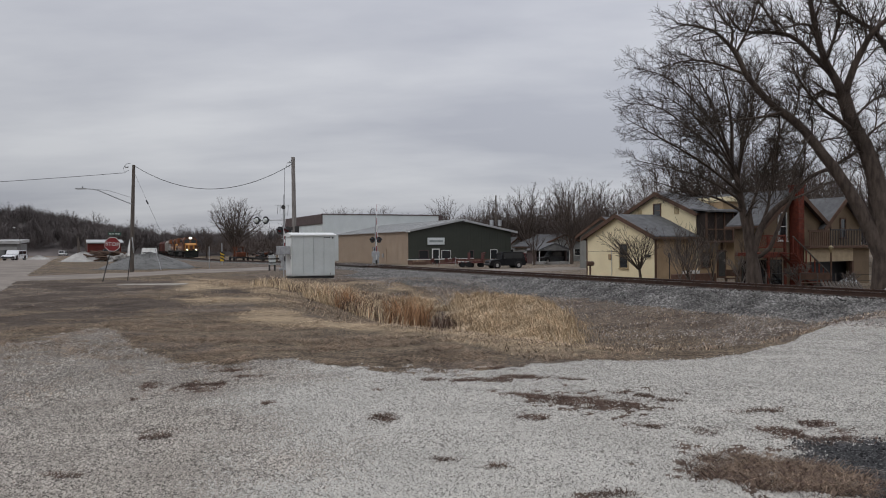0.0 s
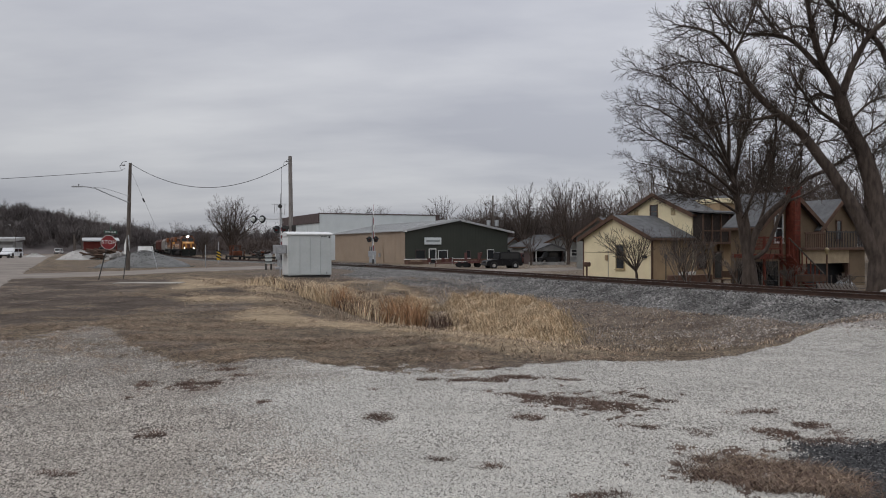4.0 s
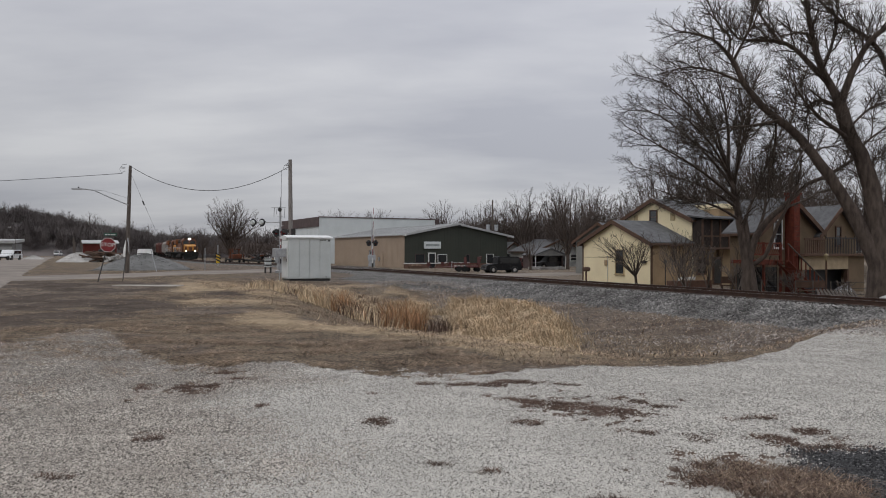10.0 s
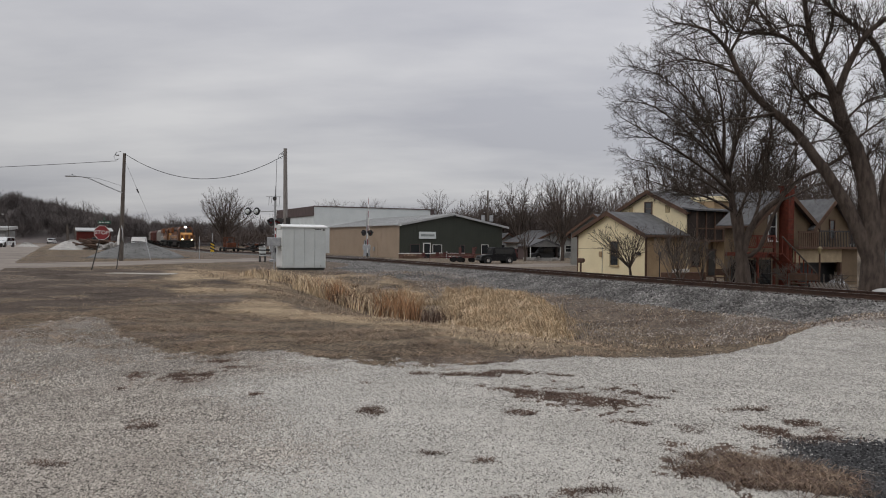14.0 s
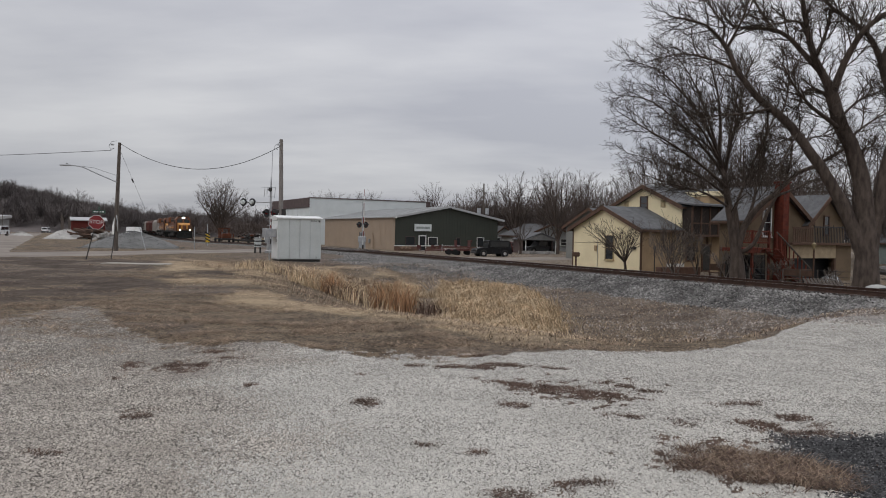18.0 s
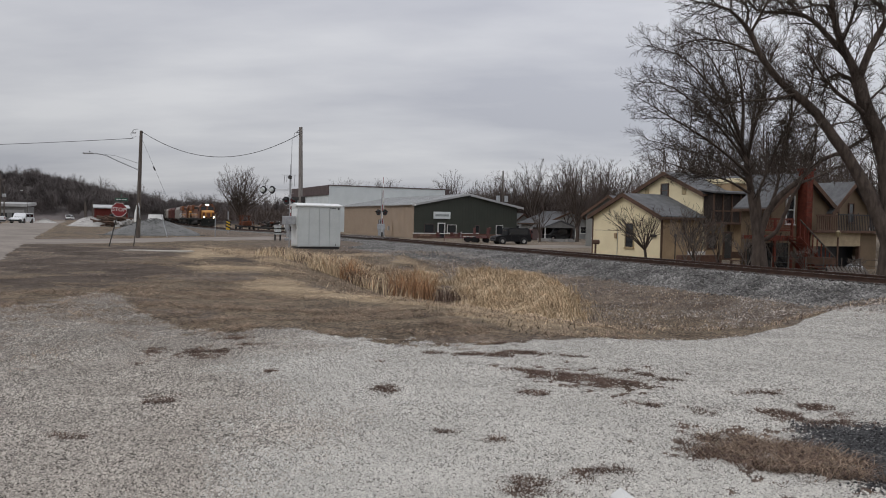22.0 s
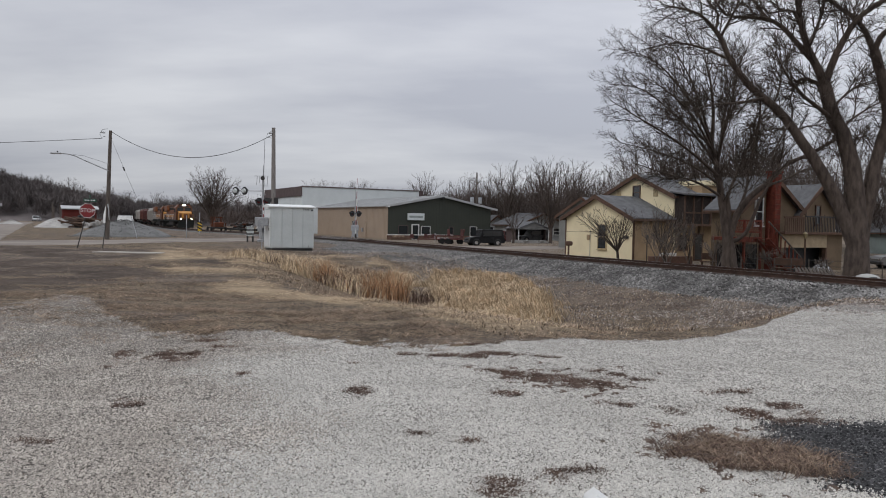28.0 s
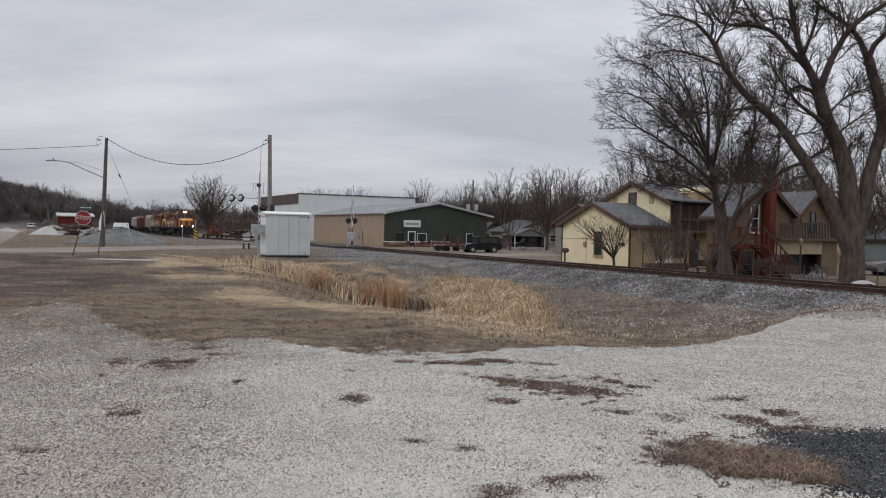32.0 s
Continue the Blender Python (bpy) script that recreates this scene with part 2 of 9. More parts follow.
# ---- mesh tools ----
class Bag:
    """Vertices and faces of one mesh."""

    def __init__(self):
        self.v, self.f = [], []

    def add(self, vs, fs):
        o = len(self.v)
        self.v += [tuple(p) for p in vs]
        self.f += [tuple(i + o for i in q) for q in fs]
        return self

    def box(self, x0, y0, z0, x1, y1, z1, c=0.0, m=None):
        """A box, its edges chamfered by c, moved by m."""
        if c:
            vs, idx = [], {}
            for sx in (0, 1):
                for sy in (0, 1):
                    for sz in (0, 1):
                        for ax in range(3):
                            p = [x1 if sx else x0, y1 if sy else y0, z1 if sz else z0]
                            for k, sg in enumerate((sx, sy, sz)):
                                if k != ax:
                                    p[k] += -c if sg else c
                            idx[sx, sy, sz, ax] = len(vs)
                            vs.append(p)
            fs = []
            for ax in range(3):
                a, b = [k for k in range(3) if k != ax]
                for sg in (0, 1):
                    q = []
                    for u, w in ((0, 0), (1, 0), (1, 1), (0, 1)):
                        s = [0, 0, 0]
                        s[ax], s[a], s[b] = sg, u, w
                        q.append(idx[(*s, ax)])
                    flip = (ax == 1) ^ (sg == 0)
                    fs.append(q[::-1] if flip else q)
                for u in (0, 1):
                    for w in (0, 1):
                        s0, s1 = [0, 0, 0], [0, 0, 0]
                        s0[a], s0[b], s1[a], s1[b], s1[ax] = u, w, u, w, 1
                        q = [idx[(*s0, a)], idx[(*s1, a)], idx[(*s1, b)], idx[(*s0, b)]]
                        flip = (u == w) ^ (ax == 1)
                        fs.append(q if flip else q[::-1])
            for sx in (0, 1):
                for sy in (0, 1):
                    for sz in (0, 1):
                        q = [idx[sx, sy, sz, k] for k in range(3)]
                        fs.append(q if (sx + sy + sz) % 2 else q[::-1])
        else:
            vs = [(x, y, z) for z in (z0, z1) for y in (y0, y1) for x in (x0, x1)]
            fs = [(0, 2, 3, 1), (4, 5, 7, 6), (0, 1, 5, 4), (2, 6, 7, 3), (0, 4, 6, 2), (1, 3, 7, 5)]
        if m is not None:
            vs = [m @ Vector(p) for p in vs]
        return self.add(vs, fs)

    def tube(self, pts, radii, n=8, caps=True):
        """A round bar along the points."""
        pts = [Vector(p) for p in pts]
        if isinstance(radii, (int, float)):
            radii = [radii] * len(pts)
        vs, fs = [], []
        up = Vector((0, 0, 1))
        for i, p in enumerate(pts):
            t = (pts[min(i + 1, len(pts) - 1)] - pts[max(i - 1, 0)]).normalized()
            side = t.cross(up if abs(t.z) < 0.95 else Vector((1, 0, 0))).normalized()
            if i and side.dot(last) < 0 and abs(t.z) >= 0.9:
                side = (last - t * last.dot(t)).normalized()
            last = side
            w = side.cross(t)
            for k in range(n):
                a = 2 * math.pi * k / n
                vs.append(p + (side * math.cos(a) + w * math.sin(a)) * radii[i])
        for i in range(len(pts) - 1):
            for k in range(n):
                a, b = i * n + k, i * n + (k + 1) % n
                fs.append((a, b, b + n, a + n))
        if caps:
            fs.append(tuple(range(n))[::-1])
            fs.append(tuple(range((len(pts) - 1) * n, len(pts) * n)))
        return self.add(vs, fs)

    def prism(self, poly, h, m=None):
        """An outline in x, y raised by h along z."""
        n = len(poly)
        vs = [(x, y, 0) for x, y in poly] + [(x, y, h) for x, y in poly]
        if m is not None:
            vs = [m @ Vector(p) for p in vs]
        fs = [tuple(range(n))[::-1], tuple(range(n, 2 * n))] + [(i, (i + 1) % n, (i + 1) % n + n, i + n) for i in range(n)]
        return self.add(vs, fs)

    def disc(self, c, axis, r, h, n=16, r2=None):
        """A short cylinder or cone from c along axis."""
        c, axis = Vector(c), Vector(axis).normalized()
        return self.tube([c, c + axis * h], [r, r if r2 is None else r2], n)

    def mesh(self, name, material, smooth=False):
        me = bpy.data.meshes.new(name)
        me.from_pydata(self.v, [], self.f)
        me.materials.append(material)
        if smooth:
            me.polygons.foreach_set("use_smooth", [True] * len(me.polygons))
        me.update()
        return me


def thing(name, m, label, category, group="", kind=""):
    ob = new(name)
    ob.empty_display_size = 0.2
    ob.matrix_world = m
    return tagged(ob, label, category, group, kind)


def part(name, bag, material, parent, label="", smooth=False):
    ob = new(name, bag.mesh(name, material, smooth))
    ob.parent = parent
    return tagged(ob, label)


def solo(name, bag, material, m, label, category, group="", kind="", smooth=False):
    ob = new(name, bag.mesh(name, material, smooth))
    ob.matrix_world = m
    return tagged(ob, label, category, group, kind)


def tri_mesh(name, verts, tris, material):
    """A mesh straight from arrays of vertices and triangles."""
    me = bpy.data.meshes.new(name)
    me.vertices.add(len(verts)); me.loops.add(tris.size); me.polygons.add(len(tris))
    me.vertices.foreach_set("co", np.asarray(verts, dtype=np.float32).ravel())
    me.loops.foreach_set("vertex_index", tris.astype(np.int32).ravel())
    me.polygons.foreach_set("loop_start", np.arange(0, tris.size, 3, dtype=np.int32))
    me.materials.append(material)
    me.update(calc_edges=True)
    return me


# ---- the plan: d is the distance from the near rail towards the lot, s runs along the track ----
RX = 25.9
TDIR = Vector((-0.4472, 0.8944, 0))
TN = Vector((-0.8944, -0.4472, 0))


def plan(d, s, z=0.0):
    """World place of track coordinates."""
    return Vector((RX + TDIR.x * s + TN.x * d, TDIR.y * s + TN.y * d, z))


def bend(s):
    """Sideways shift of the far end of the railway, which curves away from the road."""
    u = min(max(s - 150, 0), 90)
    return -u * u / 3400 - max(s - 240, 0) * 0.053


def dip(s):
    """The railway falls a little beyond the crossing."""
    return -0.45 * sstep(88, 150, s)


def dcoord(x, y):
    return (RX - x) * 0.8944 - y * 0.4472


def scoord(x, y):
    return y * 0.8944 - (x - RX) * 0.4472


def lattice(ix, iy, seed):
    h = (ix.astype(np.int64) * 374761393 + iy.astype(np.int64) * 668265263 + seed * 974634777) & 0x7FFFFFFF
    h = ((h ^ (h >> 13)) * 1274126177) & 0x7FFFFFFF
    return ((h ^ (h >> 16)) & 0xFFFF) / 65535.0


def value_noise(x, y, seed=1):
    ix, iy = np.floor(x), np.floor(y)
    fx, fy = x - ix, y - iy
    fx, fy = fx * fx * (3 - 2 * fx), fy * fy * (3 - 2 * fy)
    a, b = lattice(ix, iy, seed), lattice(ix + 1, iy, seed)
    c, d = lattice(ix, iy + 1, seed), lattice(ix + 1, iy + 1, seed)
    return (a * (1 - fx) + b * fx) * (1 - fy) + (c * (1 - fx) + d * fx) * fy


def fbm(x, y, seed=1, octaves=4):
    t, amp, tot = 0, 1.0, 0
    for k in range(octaves):
        t = t + value_noise(x * 2 ** k, y * 2 ** k, seed + k) * amp
        tot += amp
        amp *= 0.5
    return t / tot


def sstep(a, b, x):
    t = np.clip((x - a) / (b - a), 0, 1)
    return t * t * (3 - 2 * t)


def ditch_lip(s):
    """Distance of the ditch's near lip from the rail."""
    return np.interp(s, (19, 20.3, 22.6, 25.2, 27.5, 29, 33, 38, 44, 50), (15.5, 16.1, 16.6, 17.4, 18.2, 18.5, 18.0, 17.0, 15.0, 14.0))


def ground_z(x, y):
    """Height of the ground."""
    x, y = np.asarray(x, dtype=float), np.asarray(y, dtype=float)
    d, s = dcoord(x, y), scoord(x, y)
    plain = np.interp(d, (-9, -3.6, -1.8, 1.2, 3, 12, 16), (-0.9, -0.75, -0.20, -0.20, -0.24, -0.10, 0.0))
    k = ditch_lip(s) - d
    ditch = np.where(d > 8, np.interp(k, (0, 1.2, 4.6, 7), (0, -0.18, -1.12, -1.18)), np.interp(d, (-9, -3.6, -1.8, 1.2, 2.8, 4.2, 8), (-0.9, -0.75, -0.20, -0.20, -0.74, -0.86, -1.16)))
    start = 19.3 + np.clip(15.5 - d, 0, 12) * 0.36
    w = sstep(start, start + 3.2, s + (fbm(x * 0.6, y * 0.6, 31) - 0.5) * 1.2) * (1 - sstep(42, 50, s))
    w = w * (d > -1.2)
    z = plain * (1 - w) + ditch * w
    bump = (fbm(x * 0.25, y * 0.25, 5) - 0.5) * 0.14 + (fbm(x * 1.7, y * 1.7, 9, 3) - 0.5) * 0.05
    r = np.hypot(x, y)
    near_road = np.clip(np.abs(d + 0.7) / 4 - 0.5, 0, 1)
    z = z + bump * near_road * np.where(r < 3, 0.3, 1)
    # the gravel is heaped a little where it meets the bank
    z = z + 0.18 * sstep(14, 9, d) * sstep(22, 17, s) * (d > 3) * (s > 5)
    z = z + dip(s) * sstep(16, 8, np.abs(d - np.where(s > 150, -np.clip(s - 150, 0, 90) ** 2 / 3400, 0)))
    far = np.clip((r - 130) / 300, 0, 1)
    return z * (1 - far) + far * (-1.0)


def gz(x, y):
    return float(ground_z(x, y))


# ---- ground ----
GRAVEL_EDGE = ((-180, 30), (-60, 12), (-33, 13.2), (-30.5, 14.1), (-28.9, 14.9), (-27.2, 15.6), (-25.4, 17.0), (-24.2, 16.6), (-22.8, 13.6), (-21.0, 12.0), (-19.5, 11.1), (-17.8, 11.3), (-16, 10.6), (-11, 10.65), (-8.5, 9.85),
               (-5.5, 9.45), (0.3, 9.6), (5.3, 10.1), (9.6, 10.3), (13.8, 10.5), (17.8, 10.9), (21.7, 11.8), (24.3, 13.3), (25.3, 14.4), (27.1, 17.3), (28.1, 18.8), (31, 20.8), (40, 22), (60, 19), (180, 30))
# patches of dead weeds in the gravel: x, y, half width, half depth
PATCHES = ((1.30, 7.71, 0.44, 0.26), (1.58, 7.48, 0.36, 0.42), (0.97, 7.86, 0.28, 0.2), (2.07, 7.94, 0.27, 0.24), (0.79, 6.85, 0.14, 0.11), (2.36, 7.71, 0.13, 0.09), (1.75, 6.63, 0.16, 0.09), (2.30, 6.54, 0.16, 0.09))
PATCHES += ((3.17, 7.27, 0.15, 0.1), (2.85, 7.17, 0.11, 0.07), (2.89, 6.46, 0.16, 0.14), (3.14, 6.23, 0.26, 0.2), (3.42, 6.24, 0.2, 0.17), (3.28, 6.71, 0.17, 0.11), (2.11, 5.31, 0.34, 0.36), (2.45, 5.17, 0.37, 0.42), (2.66, 5.05, 0.25, 0.34))
PATCHES += ((-0.12, 8.75, 0.13, 0.12), (-0.55, 6.81, 0.14, 0.13), (0.01, 5.60, 0.11, 0.08), (-2.83, 8.73, 0.25, 0.3), (-2.82, 9.74, 0.3, 0.1), (-3.48, 8.80, 0.2, 0.16), (-3.33, 7.96, 0.12, 0.05), (-2.50, 6.32, 0.14, 0.11), (0.35, 8.75, 0.33, 0.1))
PATCHES += ((0.61, 8.61, 0.13, 0.1), (-0.73, 8.20, 0.06, 0.06), (1.49, 8.82, 0.17, 0.07), (0.74, 9.55, 0.29, 0.1), (-1.78, 7.53, 0.05, 0.06), (0.38, 5.37, 0.08, 0.06), (-2.70, 5.27, 0.12, 0.06), (-2.42, 9.19, 0.21, 0.08), (0.96, 8.90, 0.34, 0.08), (1.05, 4.75, 0.16, 0.12), (0.5, 4.5, 0.2, 0.12))


def zones(x, y):
    """Weights of gravel, weeds, straw, ballast, dark stone and bare dirt on the ground; dead turf is the rest."""
    d, s, r = dcoord(x, y), scoord(x, y), np.hypot(x, y)
    th = np.degrees(np.arctan2(x, y))
    edge = np.interp(th, [a for a, _ in GRAVEL_EDGE], [b for _, b in GRAVEL_EDGE])
    ragged = ((fbm(x * 0.9, y * 0.9, 41) - 0.5) * 1.5 + (fbm(x * 4, y * 4, 43, 3) - 0.5) * 1.6) * (0.16 + 0.84 * sstep(12, 3, th))
    gravel = sstep(-0.3, 0.35, edge - r + ragged)
    dusty = sstep(-0.1, -2.1, x + 0.2 * (y - 4) + (fbm(x * 0.9, y * 0.9, 44) - 0.5) * 2.4)
    gravel = gravel * (1 - 0.12 * dusty - 0.1 * sstep(9, 14, r) * dusty)
    gravel = gravel * (1 - 0.3 * sstep(9.5, 12, r) * sstep(-12, -18, th))
    gravel = np.maximum(gravel, 0.42 * sstep(-6, -9, d) * sstep(30, 42, s) * (r < 200))
    weed = np.zeros_like(x)
    for px, py, a, b in PATCHES:
        q = np.hypot((x - px) / (a * 1.15), (y - py) / (b * 1.35)) + (fbm(x * 8, y * 10, 51, 3) - 0.5) * 4.2 + (fbm(x * 2.2, y * 2.6, 52, 3) - 0.5) * 1.6
        weed = np.maximum(weed, sstep(1.05, 0.35, q) * (0.7 if a < 0.25 else 1.0))
    dark = sstep(1.2, 0.8, np.hypot((x - 3.75) / 1.35, (y - 5.2) / 1.0) + (fbm(x * 2, y * 2, 61) - 0.5) * 0.5)
    weed = weed * (1 - 0.8 * dark * sstep(2.55, 3.0, x))
    n = fbm(x * 0.35, y * 0.35, 71)
    fan = sstep(-22, -17, th)
    straw = fan * sstep(0.30, 0.50, n) * sstep(14.5, 17, d) * sstep(26, 21, d) * sstep(31, 38, s) * sstep(56, 50, s)
    wob = (fbm(x, y, 77) - 0.5) * 1.6
    straw = np.maximum(straw, sstep(-0.3, 0.4, d - 4.2 - np.where(s > 40.6, 0.5 * (s - 40.6), 0.3 * (40.6 - s)) + wob) * sstep(13.5, 12, d) * sstep(-2.2, 1.2, s - 37.7 + (d - 4.8) * 1.35 + wob * 2) * sstep(0.6, -0.6, s - 42.8 + (d - 6.9) * 1.95 + wob))
    brow = d - ditch_lip(s)
    straw = np.maximum(straw, 0.72 * sstep(-0.8, -0.1, brow) * sstep(1.5, 0.4, brow + wob) * sstep(19, 22, s) * sstep(34, 30, s))
    straw = np.maximum(straw, 0.62 * sstep(6.5, 8, d) * sstep(13.5, 12, d) * sstep(37.5, 40, s) * sstep(51, 48, s) * sstep(0.36, 0.55, fbm(x * 0.9, y * 0.9, 73)))
    straw = np.maximum(straw, 0.6 * fan * sstep(0.45, 0.6, n) * (d > 17) * sstep(34, 40, s) * (s < 60))
    shoulder = np.interp(s, (38, 42, 45, 47.2, 49.2, 55, 60, 66), (3.4, 3.6, 5.0, 7.2, 9.2, 8.5, 6, 3.4))
    ballast = sstep(0.2, -0.8, d - shoulder + (fbm(x * 1.3, y * 1.3, 81) - 0.5) * 1.3) * sstep(-4.4, -3.6, d)
    bank = sstep(2.2, 3.4, d) * sstep(9, 6, d) * sstep(19, 21, s) * sstep(64, 54, s)
    dirt = np.maximum(bank * 0.7, sstep(-9, -13, x) * sstep(14, 18, y) * sstep(40, 34, y) * 0.9)
    dirt = np.maximum(dirt, sstep(0.55, 0.68, fbm(x * 0.5, y * 0.5, 91)) * 0.8 * (d > 8))
    dirt = np.maximum(dirt, 0.8 * sstep(14, 10, d) * sstep(46, 50, s) * (d > 2))
    mud = sstep(-5, -8, x + (fbm(x * 0.3, y * 0.3, 95) - 0.5) * 5) * sstep(13, 17, y) * sstep(42, 34, y) * sstep(0.36, 0.56, fbm(x * 0.45, y * 0.55, 96, 5))
    return gravel, weed, straw, ballast, dark, dirt, mud, dusty


def ground_material():
    m = bpy.data.materials.new("lot_ground")
    m.use_nodes = True
    nt = m.node_tree
    b = nt.nodes["Principled BSDF"]
    N, L = nt.nodes.new, nt.links.new
    tc = N("ShaderNodeTexCoord")

    def noise_tex(scale, detail=4, rough=0.55):
        n = N("ShaderNodeTexNoise")
        n.inputs["Scale"].default_value, n.inputs["Detail"].default_value, n.inputs["Roughness"].default_value = scale, detail, rough
        L(tc.outputs["Object"], n.inputs[0])
        return n.outputs[0]

    def ramp(src, *stops):
        r = N("ShaderNodeValToRGB")
        els = r.color_ramp.elements
        while len(els) < len(stops):
            els.new(0.5)
        for e, (p, c) in zip(els, stops):
            e.position, e.color = p, (*c, 1)
        L(src, r.inputs[0])
        return r.outputs[0]

    def blend(fac, a, c, mode="MIX"):
        x = N("ShaderNodeMix"); x.data_type = "RGBA"; x.blend_type = mode
        if isinstance(fac, float):
            x.inputs["Factor"].default_value = fac
        else:
            L(fac, x.inputs["Factor"])
        L(a, x.inputs["A"]); L(c, x.inputs["B"])
        return x.outputs["Result"]

    def weight(name, grain, soft=0.22):
        """The zone's weight, its border broken up by grain."""
        a = N("ShaderNodeAttribute"); a.attribute_name = name
        ad = N("ShaderNodeMath"); ad.operation = "SUBTRACT"
        L(a.outputs["Fac"], ad.inputs[0]); L(grain, ad.inputs[1])
        mr = N("ShaderNodeMapRange"); mr.interpolation_type = "SMOOTHSTEP"
        mr.inputs["From Min"].default_value, mr.inputs["From Max"].default_value = -soft, soft
        L(ad.outputs[0], mr.inputs[0])
        return mr.outputs[0]

    vor = N("ShaderNodeTexVoronoi"); vor.inputs["Scale"].default_value = 62
    L(tc.outputs["Object"], vor.inputs["Vector"])
    vor2 = N("ShaderNodeTexVoronoi"); vor2.inputs["Scale"].default_value = 13
    L(tc.outputs["Object"], vor2.inputs["Vector"])
    fine, mid, slow, slower = noise_tex(60, 3), noise_tex(9, 5, 0.65), noise_tex(1.4, 5), noise_tex(0.22, 4)
    rough = noise_tex(26, 6, 0.75)
    clump = noise_tex(4.5, 7, 0.72)
    turf = blend(slow, ramp(rough, (0.44, (0.045, 0.035, 0.028)), (0.58, (0.28, 0.212, 0.145))), ramp(rough, (0.44, (0.08, 0.063, 0.049)), (0.58, (0.38, 0.295, 0.205))))
    turf = blend(ramp(clump, (0.36, (0.75, 0.75, 0.75)), (0.56, (0.0, 0.0, 0.0))), turf, ramp(rough, (0.3, (0.035, 0.028, 0.023)), (0.7, (0.115, 0.090, 0.068))))
    dirt = ramp(mid, (0.3, (0.085, 0.065, 0.052)), (0.52, (0.145, 0.115, 0.092)), (0.70, (0.29, 0.25, 0.21)))
    straw = blend(ramp(clump, (0.34, (0.8, 0.8, 0.8)), (0.5, (0.0, 0.0, 0.0))), ramp(rough, (0.3, (0.25, 0.188, 0.120)), (0.7, (0.50, 0.39, 0.265))), ramp(rough, (0.3, (0.10, 0.075, 0.050)), (0.7, (0.23, 0.175, 0.118))))
    weed = ramp(mid, (0.3, (0.062, 0.045, 0.037)), (0.55, (0.14, 0.10, 0.077)), (0.74, (0.33, 0.30, 0.265)))
    tone, tone2 = N("ShaderNodeSeparateColor"), N("ShaderNodeSeparateColor")
    L(vor.outputs["Color"], tone.inputs[0]); L(vor2.outputs["Color"], tone2.inputs[0])
    # cell borders fall to near black: shade between stones, painted in
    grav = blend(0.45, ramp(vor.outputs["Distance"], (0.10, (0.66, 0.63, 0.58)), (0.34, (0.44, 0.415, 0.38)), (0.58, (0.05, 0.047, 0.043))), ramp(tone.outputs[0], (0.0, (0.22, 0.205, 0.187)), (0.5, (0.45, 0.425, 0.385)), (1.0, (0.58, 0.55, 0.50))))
    grav = blend(ramp(clump, (0.34, (0.5, 0.5, 0.5)), (0.5, (0.0, 0.0, 0.0))), grav, ramp(tone.outputs[0], (0.0, (0.14, 0.128, 0.115)), (1.0, (0.40, 0.375, 0.335))))
    soiled = blend(ramp(clump, (0.38, (0.0, 0.0, 0.0)), (0.62, (1.0, 1.0, 1.0))), ramp(tone.outputs[0], (0.0, (0.16, 0.142, 0.123)), (1.0, (0.44, 0.395, 0.345))), ramp(tone.outputs[0], (0.0, (0.24, 0.22, 0.195)), (1.0, (0.66, 0.61, 0.55))))
    # ballast cells likewise carry painted shade at their borders
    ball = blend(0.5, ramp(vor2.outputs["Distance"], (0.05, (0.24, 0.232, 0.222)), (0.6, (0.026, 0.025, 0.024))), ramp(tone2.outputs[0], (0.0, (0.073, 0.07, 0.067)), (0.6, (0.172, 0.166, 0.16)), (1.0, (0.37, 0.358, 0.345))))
    dark = ramp(tone.outputs[0], (0.0, (0.025, 0.025, 0.026)), (0.7, (0.07, 0.07, 0.072)), (1.0, (0.24, 0.235, 0.23)))
    mud = ramp(mid, (0.3, (0.050, 0.039, 0.032)), (0.7, (0.13, 0.102, 0.082)))
    col = turf
    col = blend(weight("dirt", mid, 0.3), col, dirt)
    col = blend(weight("mud", mid, 0.3), col, mud)
    col = blend(weight("straw", mid, 0.3), col, straw)
    # multiplier that paints the shade between soiled stones
    gap_shade = ramp(vor.outputs["Distance"], (0.3, (1.0, 1.0, 1.0)), (0.62, (0.25, 0.24, 0.23)))
    grav = blend(weight("dusty", slow, 0.8), grav, blend(1.0, soiled, gap_shade, "MULTIPLY"))
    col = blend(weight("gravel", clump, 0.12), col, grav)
    col = blend(weight("dark", mid), col, dark)
    col = blend(weight("weed", rough, 0.3), col, weed)
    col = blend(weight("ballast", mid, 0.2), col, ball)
    drift = N("ShaderNodeMapRange"); drift.inputs["To Min"].default_value, drift.inputs["To Max"].default_value = 0.80, 1.2
    L(slower, drift.inputs[0])
    sc = N("ShaderNodeVectorMath"); sc.operation = "SCALE"
    blotch = ramp(noise_tex(0.8, 7, 0.7), (0.38, (0.62, 0.60, 0.58)), (0.5, (1.0, 1.0, 1.0)), (0.62, (1.28, 1.27, 1.24)))
    open_soil = N("ShaderNodeMath"); open_soil.operation = "SUBTRACT"; open_soil.use_clamp = True
    ga = N("ShaderNodeAttribute"); ga.attribute_name = "gravel"
    open_soil.inputs[0].default_value = 0.9
    L(ga.outputs["Fac"], open_soil.inputs[1])
    col = blend(open_soil.outputs[0], col, blend(1.0, col, blotch, "MULTIPLY"))
    L(col, sc.inputs[0]); L(drift.outputs[0], sc.inputs["Scale"])
    L(sc.outputs[0], b.inputs["Base Color"])
    b.inputs["Roughness"].default_value, b.inputs["Specular IOR Level"].default_value = 0.95, 0.15
